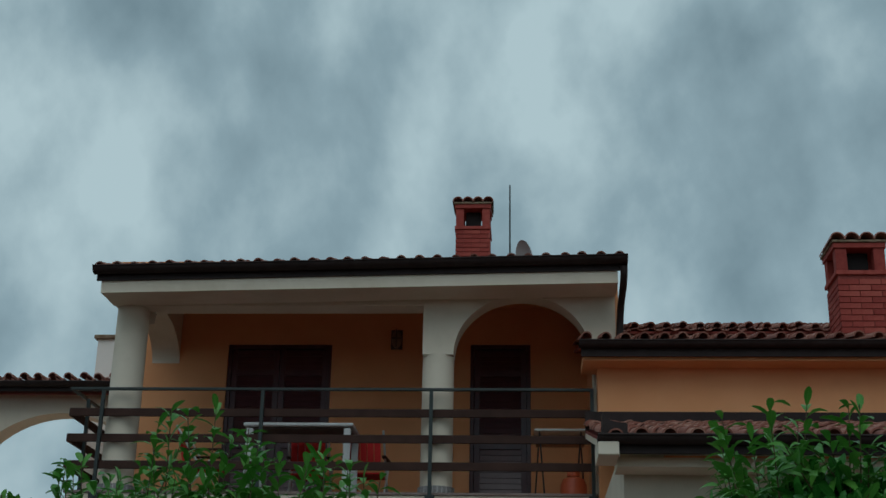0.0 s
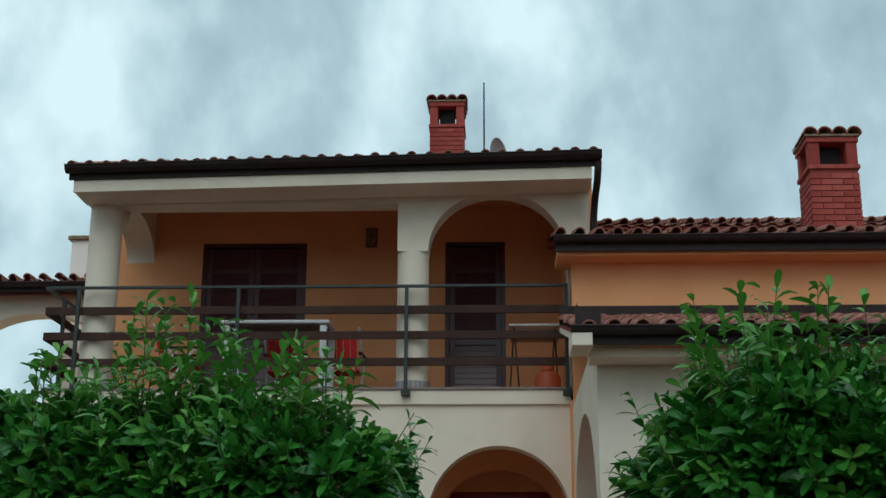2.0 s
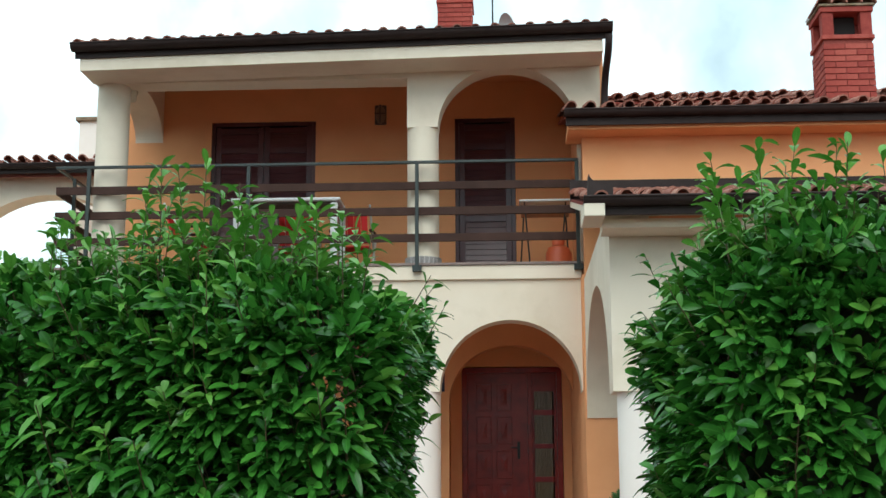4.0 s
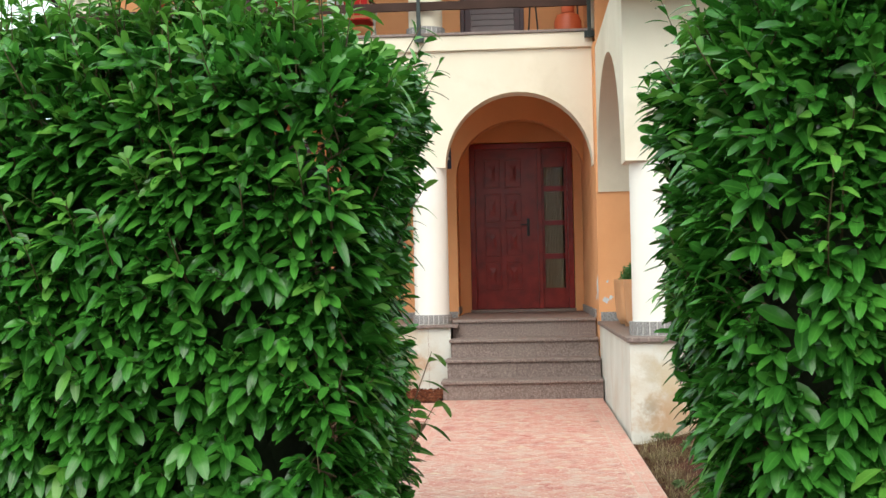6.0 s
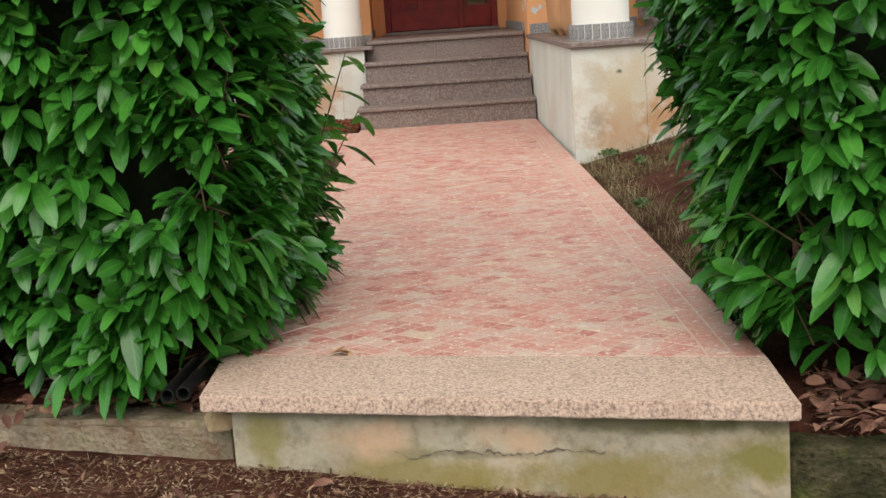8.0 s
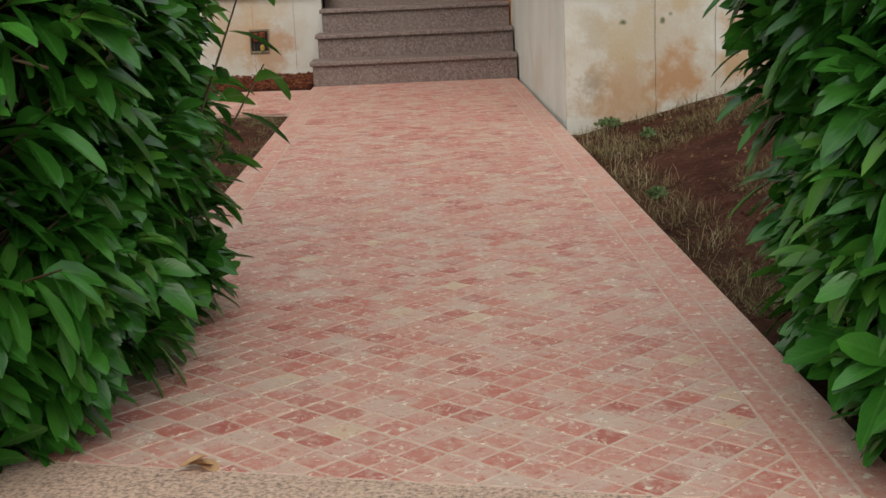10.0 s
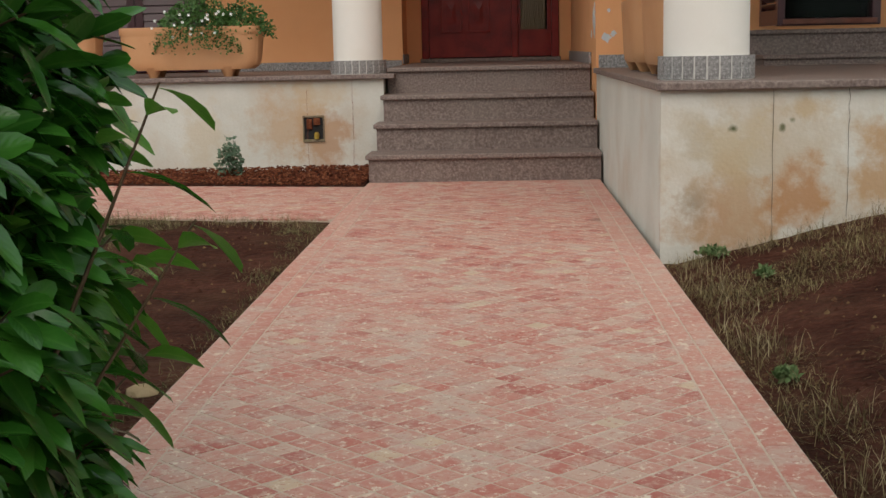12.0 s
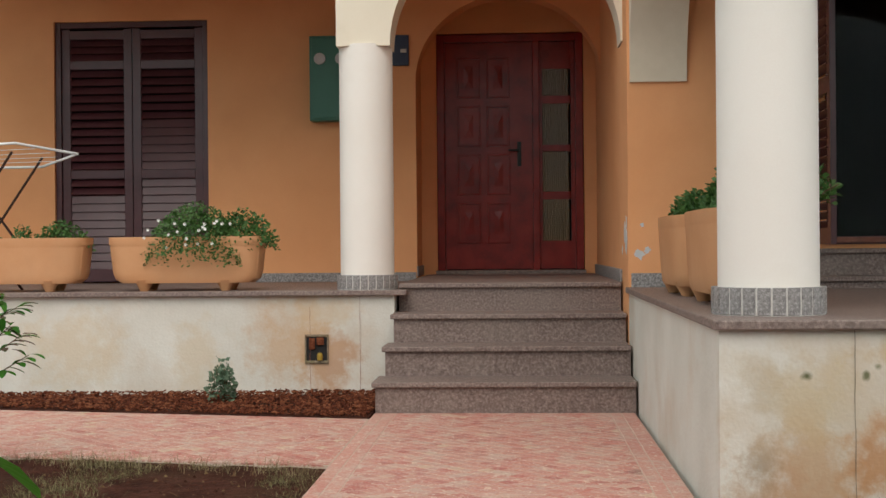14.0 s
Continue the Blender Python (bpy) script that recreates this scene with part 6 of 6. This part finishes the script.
bmesh.ops.bevel(bm, geom=bm.edges[:], offset=0.005, segments=1, affect="EDGES")
part("rock", bm, TANSTONE, shard)

r = random.Random(31)


def scatter_leaves(name, label, spots, mat, lo, hi):
    vs, fs = [], []
    for x, y, z in spots:
        way = Vector((r.gauss(0, 1), r.gauss(0, 1), r.uniform(-0.1, 0.2))).normalized()
        L = r.uniform(lo, hi)
        b = len(vs)
        vs += leaf_points(Vector((x, y, z)), way, Vector((r.gauss(0, 0.6), r.gauss(0, 0.6), 1)), L, L * r.uniform(0.25, 0.5), r.uniform(-0.3, 0.4))
        fs += [tuple(b + i for i in f) for f in LEAF_FACES]
    return tagged(new(name, mesh_from(name, vs, fs, mat)), label, "fallen leaves", kind="stuff")


spots = []
for _ in range(420):
    u, d = r.uniform(0.0, 3.5), abs(r.gauss(0.0, 0.28))
    p = SLAB_L - STREET * u + Vector((0.2641, 0.9645)) * (0.16 + d)
    spots.append((p.x, p.y, ground_height(p.x, p.y) + r.uniform(0.0, 0.03)))
for _ in range(260):
    u, d = r.uniform(0.02, 2.2), abs(r.gauss(0.0, 0.3))
    p = SLAB_R + STREET * u + Vector((0.2641, 0.9645)) * (0.05 + d)
    spots.append((p.x, p.y, ground_height(p.x, p.y) + r.uniform(0.0, 0.03)))
for _ in range(170):
    p = SLAB_L - STREET * r.uniform(-1.6, 3.2) - Vector((0.2641, 0.9645)) * (0.04 + 0.9 * r.random() ** 1.6)
    spots.append((p.x, p.y, ground_height(p.x, p.y) + r.uniform(0.0, 0.015)))
big = []
for _ in range(150):
    p = SLAB_L + Vector((-0.06 - abs(r.gauss(0, 0.35)), 0.0))
    p += Vector((0.2641, 0.9645)) * (0.24 + abs(r.gauss(0, 0.06)) - 0.0) + STREET * r.gauss(0, 0.02)
    big.append((p.x, p.y, max(-0.105, ground_height(p.x, p.y)) + r.uniform(0.01, 0.06)))
for _ in range(260):
    p = SLAB_R + STREET * (0.03 + abs(r.gauss(0, 0.3))) + Vector((0.2641, 0.9645)) * r.uniform(0.12, 0.5)
    big.append((p.x, p.y, max(-0.13, ground_height(p.x, p.y)) + r.uniform(0.01, 0.06)))
for _ in range(11):
    p = SLAB_L - STREET * r.uniform(-1.2, 1.6) - Vector((0.2641, 0.9645)) * (0.04 + 0.6 * r.random())
    big.append((p.x, p.y, ground_height(p.x, p.y) + r.uniform(0.005, 0.02)))
scatter_leaves("curled_leaf_litter", "curled coral-brown fallen laurel leaves beside the slab", big, DRYLEAF, 0.035, 0.075)
scatter_leaves("leaf_litter", "dry brown fallen laurel leaves under the hedges", spots, DRYLEAF, 0.025, 0.09)
one = thing("dead_leaf", "crumpled dead leaf lying on the stone slab", "dead leaf", (-0.79, 2.235, 0.004))
for k in range(3):
    pts = leaf_points(Vector((0.012 * k - 0.02, 0.01 * k, 0.004)), Vector((1, 0.3 - 0.4 * k, 0.25)).normalized(), Vector((0, 0.2, 1)), 0.05, 0.045, -0.1 + 0.3 * k)
    ob = new("flake", mesh_from("flake", pts, LEAF_FACES, TANLEAF))
    ob.parent = one


def grass(name, label, spots, lo, hi, mat, lie=0.5):
    vs, fs = [], []
    for x, y in spots:
        z = ground_height(x, y) - 0.01
        for _ in range(r.randint(5, 13)):
            d = Vector((r.gauss(0, lie), r.gauss(0, lie), 1)).normalized()
            L = r.uniform(lo, hi)
            s = Vector((-d.y, d.x, 0)).normalized() * r.uniform(0.0006, 0.0015) if abs(d.x) + abs(d.y) > 1e-3 else Vector((0.002, 0, 0))
            b0 = Vector((x + r.gauss(0, 0.03), y + r.gauss(0, 0.03), z))
            b = len(vs)
            vs += [b0 - s, b0 + s, b0 + d * L * 0.6 + s * 0.7, b0 + d * L * 0.6 - s * 0.7, b0 + d * L + Vector((d.x, d.y, -0.4)) * L * 0.3]
            fs += [(b, b + 1, b + 2, b + 3), (b + 3, b + 2, b + 4)]
    return tagged(new(name, mesh_from(name, vs, fs, mat)), label, "dry grass", kind="stuff")


gs = []
for _ in range(9000):
    x, y = r.uniform(0.42, 2.6), r.uniform(3.2, 6.85)
    if noise.noise((x * 1.4, y * 1.4, 4.0)) > 0.13 + 0.12 * r.random() or (x < 0.62 and r.random() < 0.5) or (y > 6.7 and r.random() < 0.5):
        gs.append((x, y))
hs = []
for _ in range(13000):
    x, y = r.uniform(-4.5, -1.17), r.uniform(4.4, 8.6)
    top = 8.14 - 0.19 * (x + 1.16)
    if y < top and (noise.noise((x * 1.6, y * 1.6, 9.0)) > 0.12 + 0.1 * r.random() or y > top - 0.16 * r.random() or (x > -1.25 and r.random() < 0.4)):
        hs.append((x, y))
# straw and clods lying on the bare soil
vs, fs = [], []
for _ in range(15000):
    if r.random() < 0.55:
        p = SLAB_L - STREET * r.uniform(-1.8, 3.2) - Vector((0.2641, 0.9645)) * r.uniform(-0.05, 1.1)
        x, y = p.x, p.y
    elif r.random() < 0.6:
        x, y = r.uniform(0.42, 3.2), r.uniform(3.0, 6.85)
    else:
        x, y = r.uniform(-4.5, -1.2), r.uniform(4.2, 8.2)
        if y > 8.1 - 0.16 * (x + 1.16):
            continue
    z = ground_height(x, y)
    b = len(vs)
    if r.random() < 0.45:
        a, L, w = r.uniform(0, 6.3), r.uniform(0.02, 0.07), r.uniform(0.0008, 0.002)
        d, s = Vector((math.cos(a), math.sin(a), r.uniform(-0.05, 0.25))), Vector((-math.sin(a), math.cos(a), 0)) * w
        p = Vector((x, y, z + 0.004))
        vs += [p - s, p + s, p + d * L + s, p + d * L - s]
        fs.append((b, b + 1, b + 2, b + 3))
    else:
        q = r.uniform(0.004, 0.016)
        vs += [(x + q * r.uniform(0.6, 1.2) * math.cos(k * 1.257), y + q * r.uniform(0.6, 1.2) * math.sin(k * 1.257), z - 0.004) for k in range(5)] + [(x, y, z + q * r.uniform(0.5, 0.9))]
        fs += [(b + k, b + (k + 1) % 5, b + 5) for k in range(5)]
cv, cf = [], []
for k in range(34000):
    if k % 4:
        p = SLAB_L - STREET * r.uniform(-1.9, 3.2) - nrm * (1.3 * r.random() ** 1.4 - 0.06)
    else:
        p = SLAB_R + STREET * (0.02 + 1.4 * r.random()) + nrm * r.uniform(0.2, 0.55)
    a, L, w, tilt = r.uniform(0, 6.3), r.uniform(0.006, 0.03), r.uniform(0.0015, 0.008), r.gauss(0, 0.3)
    if r.random() < 0.12:
        L, w = r.uniform(0.05, 0.16), r.uniform(0.0008, 0.002)
    d, e = Vector((math.cos(a), math.sin(a), tilt)), Vector((-math.sin(a), math.cos(a), r.gauss(0, 0.3)))
    c = Vector((p.x, p.y, ground_height(p.x, p.y) + 0.003 + 0.012 * r.random()))
    b = len(cv)
    cv += [c - d * L / 2, c + e * w / 2 * r.uniform(0.5, 1.4), c + d * L / 2, c - e * w / 2 * r.uniform(0.5, 1.4)]
    cf.append((b, b + 1, b + 2, b + 3))
tagged(new("street_litter", mesh_from("street_litter", cv, cf, CRUMB)), "brown crumbs of leaf, bark and straw along the kerb", "litter", kind="stuff")
litter = tagged(new("soil_litter", mesh_from("soil_litter", vs, fs, CLOD)), "straw bits and small clods on the soil", "soil litter", kind="stuff")
grass("dry_grass", "matted dry straw-coloured grass in the soil", gs, 0.02, 0.075, DRYGRASS, 1.3)
grass("dull_grass", "thin olive and straw grass at the garden edge", hs, 0.02, 0.075, GREENGRASS, 1.2)

ts = [(r.uniform(0.5, 2.6), r.uniform(6.66, 6.87)) for _ in range(95)] + [(r.uniform(0.42, 0.62), r.uniform(3.4, 6.8)) for _ in range(60)] + [(x, 8.06 - 0.17 * (x + 1.16) - 0.12 * r.random()) for x in (r.uniform(-3.4, -1.2) for _ in range(90))]
grass("tall_straw", "upright dry straw tufts along the wall and walkway", ts, 0.05, 0.125, STRAW, 0.55)


def weed(name, label, at, size, mat, seed, height):
    w = thing(name, label, "small plant", at)
    tuft("leaves", w, (0, 0, 0.02), (size, size), height, int(420 * size / 0.1), mat, seed, 0.024 if height < 0.1 else 0.036, 0.3)
    rr = random.Random(seed)
    for _ in range(5):
        part("stem", rod(B(), (0, 0, -0.02), (rr.gauss(0, size * 0.5), rr.gauss(0, size * 0.5), height * rr.uniform(0.5, 0.9)), 0.003, 0.002, 5), STEM, w)
    return w


weed("shrub", "small grey-green shrub in the bark bed", (-2.17, 10.42, 0.02), 0.085, GREYHERB, 41, 0.26)
sapling = thing("sapling", "young leafy green sapling with a thin stem at the garden edge", "sapling", (-2.79, 8.22, ground_height(-2.79, 8.22)))
part("stem", rod(B(), (-0.02, 0, -0.03), (0.05, 0.0, 0.74), 0.007, 0.004, 8), STEM, sapling)
rs = random.Random(42)
for k in range(11):
    a, z = 2.4 * k, 0.40 + 0.034 * k
    foot = Vector((0.02 + 0.003 * k, 0, z))
    tip = foot + Vector((0.17 * math.cos(a), 0.17 * math.sin(a), 0.10)) * (1.15 - 0.06 * k)
    part("twig", rod(B(), foot, tip, 0.004, 0.002, 6), STEM, sapling)
    for j in range(9):
        at = foot.lerp(tip, 0.3 + 0.09 * j)
        way = Vector((rs.gauss(0, 0.7) + math.cos(a), rs.gauss(0, 0.7) + math.sin(a), rs.uniform(-0.2, 0.8))).normalized()
        ob = new("leaf", leaf_mesh("leaf", leaf_points(at, way, Vector((0, 0, 1)), rs.uniform(0.07, 0.11), rs.uniform(0.036, 0.05), 0.3), LEAF_FACES, LEAF_ONE))
        ob.parent = sapling
part("tag", box(B(), 0.035, 0.07, -0.034, -0.026, 0.42, 0.55, bevel=0.002), TAG, sapling, "purple plastic plant tag")
weed("weed", "low green weed at the terrace wall foot", (0.62, 6.78, ground_height(0.62, 6.78)), 0.058, WEEDLEAF, 43, 0.035)
weed("weed", "low green weed beside the path", (0.51, 4.86, ground_height(0.51, 4.86)), 0.03, WEEDLEAF, 44, 0.02)
weed("weed", "low green weed in the soil", (0.72, 6.2, ground_height(0.72, 6.2)), 0.028, WEEDLEAF, 45, 0.02)
weed("weed", "low green weed in the dry soil", (1.25, 5.6, ground_height(1.25, 5.6)), 0.025, WEEDLEAF, 46, 0.02)

# bark mulch bed along the left terrace
bm = B()
prism(bm, [(-1.165, 9.75), (-1.165, 10.928), (-5.6, 10.928), (-5.6, 10.585)], -0.3, 0.004)
structure("bark_bed", bm, SOIL, "narrow planting bed covered with rusty bark mulch", "planting bed")
vs, fs = [], []
for _ in range(6500):
    x = -1.18 - 4.2 * r.random() ** 1.3
    y0 = 9.78 + (-1.165 - x) * 0.19
    y = r.uniform(y0, 10.91)
    L, w, t = r.uniform(0.012, 0.04), r.uniform(0.006, 0.017), r.uniform(0.003, 0.007)
    m = Matrix.Translation((x, y, r.uniform(0.005, 0.02) + 0.02 * (y - y0))) @ Euler((r.gauss(0, 0.3), r.gauss(0, 0.3), r.uniform(0, 6.3))).to_matrix().to_4x4()
    b = len(vs)
    vs += [m @ Vector(v) for v in ((-L / 2, -w / 2, 0), (L / 2, -w / 2, 0), (L / 2, w / 2, 0), (-L / 2, w / 2, 0), (-L / 2.4, -w / 2.4, t), (L / 2.4, -w / 2.4, t), (L / 2.4, w / 2.4, t), (-L / 2.4, w / 2.4, t))]
    fs += [tuple(b + i for i in f) for f in ((0, 1, 5, 4), (1, 2, 6, 5), (2, 3, 7, 6), (3, 0, 4, 7), (4, 5, 6, 7))]
tagged(new("bark_mulch", mesh_from("bark_mulch", vs, fs, BARK)), "rusty red-brown bark chips", "bark mulch", kind="stuff")
pipe2 = thing("drain_pipe", "two short black plastic pipes with open ends under the hedge", "pipe", (-1.235, 2.13, -0.04))
for k in range(2):
    a, way = Vector((0.046 * k - 0.025, -0.05, 0.004 * k)), Vector((0.10, 0.97, 0.03)).normalized()
    bm, rings = B(), []
    e1 = way.orthogonal().normalized()
    e2 = way.cross(e1)
    for t, rad in ((0.25, 0.016), (0.0, 0.016), (0.0, 0.021), (0.3, 0.021)):
        rings.append([bm.verts.new(a + way * t + (e1 * math.cos(q * math.pi / 9) + e2 * math.sin(q * math.pi / 9)) * rad) for q in range(18)])
    for p, q in zip(rings, rings[1:]):
        for m in range(18):
            bm.faces.new((p[m], p[(m + 1) % 18], q[(m + 1) % 18], q[m]))
    bm.faces.new(rings[0]), bm.faces.new(rings[-1])
    part("pipe", bm, BLACK, pipe2, "", True)
kit = random.Random(9)
for k, (x, y) in enumerate(((-1.27, 4.84), (-2.4, 6.2))):
    st = thing("stone", "small pale stone in the soil", "stone", (x, y, ground_height(x, y)))
    bm = B()
    bmesh.ops.create_icosphere(bm, subdivisions=2, radius=0.05)
    for v in bm.verts:
        v.co *= 1 + 0.25 * noise.noise(v.co * 20 + Vector((k, 0, 0)))
        v.co.z *= 0.5
    part("rock", bm, TANSTONE, st)

# ---------------------------------------------------------------- path tiles
S = 0.0672          # side of a small diagonal tile with its joint
T = S - 0.0080
D = S * math.sqrt(2)
IX0, IX1 = -1.020, 0.240


def tile_piece(name, outline, mat, z=0.0, th=0.008):
    """A flat tile with a small chamfer, from its outline."""
    n = len(outline)
    cx, cy = sum(p[0] for p in outline) / n, sum(p[1] for p in outline) / n
    vs = [(x, y, z - th) for x, y in outline] + [(x, y, z - 0.0009) for x, y in outline] + [(cx + (x - cx) * 0.97, cy + (y - cy) * 0.97, z) for x, y in outline]
    fs = [(k, (k + 1) % n, n + (k + 1) % n, n + k) for k in range(n)] + [(n + k, n + (k + 1) % n, 2 * n + (k + 1) % n, 2 * n + k) for k in range(n)] + [tuple(range(2 * n, 3 * n))]
    return vs, fs


def clip(poly, ok):
    """Sutherland-Hodgman against half planes (a, b, c): a x + b y <= c."""
    for a, b, c in ok:
        out = []
        for (x0, y0), (x1, y1) in zip(poly, poly[1:] + poly[:1]):
            d0, d1 = a * x0 + b * y0 - c, a * x1 + b * y1 - c
            if d0 <= 0:
                out.append((x0, y0))
            if d0 * d1 < 0:
                t = d0 / (d0 - d1)
                out.append((x0 + t * (x1 - x0), y0 + t * (y1 - y0)))
        poly = out
        if len(poly) < 3:
            return []
    return poly


h2 = T / math.sqrt(2)
diamond = [(-h2, 0), (0, -h2), (h2, 0), (0, h2)]
dv, df = tile_piece("tile", diamond, TILE)
whole = mesh_from("tile", dv, df, TILE)
sl = (SLAB_R.y - SLAB_L.y) / (SLAB_R.x - SLAB_L.x)
c0 = SLAB_L.y - sl * SLAB_L.x + BACK + 0.004
planes = [(-1, 0, -IX0), (1, 0, IX1), (sl, -1, -c0), (0, 1, PY1 - 0.003)]
fv, ff = [], []
singles = 0
MODULE, WIDE = 4, 0.0026


def lattice(i, j, x0, y0):
    """Tiles lie in sheets of four by four, with a wider joint between the sheets."""
    a, b = (i + j) // 2, (i - j) // 2
    p, q = ((k * (S - WIDE / MODULE) + WIDE * (k // MODULE)) / math.sqrt(2) for k in (a, b))
    return x0 + p + q, y0 + p - q


nx, ny = int(2.0 / (D / 2)), int(9.0 / (D / 2))
for j in range(ny):
    for i in range(-nx, nx):
        if (i + j) % 2:
            continue
        x, y = lattice(i, j, -0.384, 1.6)
        pts = [(x + px, y + py) for px, py in diamond]
        cut = clip(pts, planes)
        if len(cut) < 3:
            continue
        z = 0.0012 * noise.noise((x * 9, y * 9, 1.0))
        inside = len(cut) == 4 and all(abs(p[0] - q[0]) + abs(p[1] - q[1]) < 1e-6 for p, q in zip(cut, pts))
        if inside and 2.0 < y < 3.35 and singles < 300:
            o = new("tile", whole)
            o.parent = path
            o.location = (x, y, z)
            singles += 1
        else:
            vs, fs = tile_piece("tile", cut, TILE_FIELD, z)
            b = len(fv)
            fv += vs
            ff += [tuple(b + k for k in f) for f in fs]
for x0, y0, x1, y1 in [(-6.4, 8.1, -1.16, 10.7)]:
    wplanes = [(1, 0, -1.162), (-1, 0, 6.4), (-0.157, -1, -8.14 + 0.157 * 1.16), (0.189, 1, 9.735 - 0.189 * 1.16)]
    for j in range(int((y1 - y0) / (D / 2)) + 2):
        for i in range(int((x1 - x0) / (D / 2)) + 2):
            if (i + j) % 2:
                continue
            x, y = lattice(i, j, x0, y0)
            cut = clip([(x + px, y + py) for px, py in diamond], wplanes)
            if len(cut) < 3:
                continue
            vs, fs = tile_piece("tile", cut, TILE_FIELD)
            b = len(fv)
            fv += vs
            ff += [tuple(b + k for k in f) for f in fs]
field = tagged(new("tile_field", mesh_from("tile_field", fv, ff, TILE_FIELD)), kind="stuff")
field.parent = path
bv, bf = [], []
for x0, x1 in ((PX0 + 0.002, PX0 + 0.063), (PX0 + 0.069, IX0 - 0.006), (IX1 + 0.006, IX1 + 0.067), (IX1 + 0.073, PX1 - 0.002)):
    y = 1.2
    while y < PY1:
        y1 = y + 0.33
        cut = clip([(x0, y), (x1, y), (x1, y1 - 0.004), (x0, y1 - 0.004)], planes[2:])
        if len(cut) >= 3:
            vs, fs = tile_piece("tile", cut, TILE_BORDER)
            b = len(bv)
            bv += vs
            bf += [tuple(b + k for k in f) for f in fs]
        y = y1
border = tagged(new("border_tiles", mesh_from("border_tiles", bv, bf, TILE_BORDER)), kind="stuff")
border.parent = path
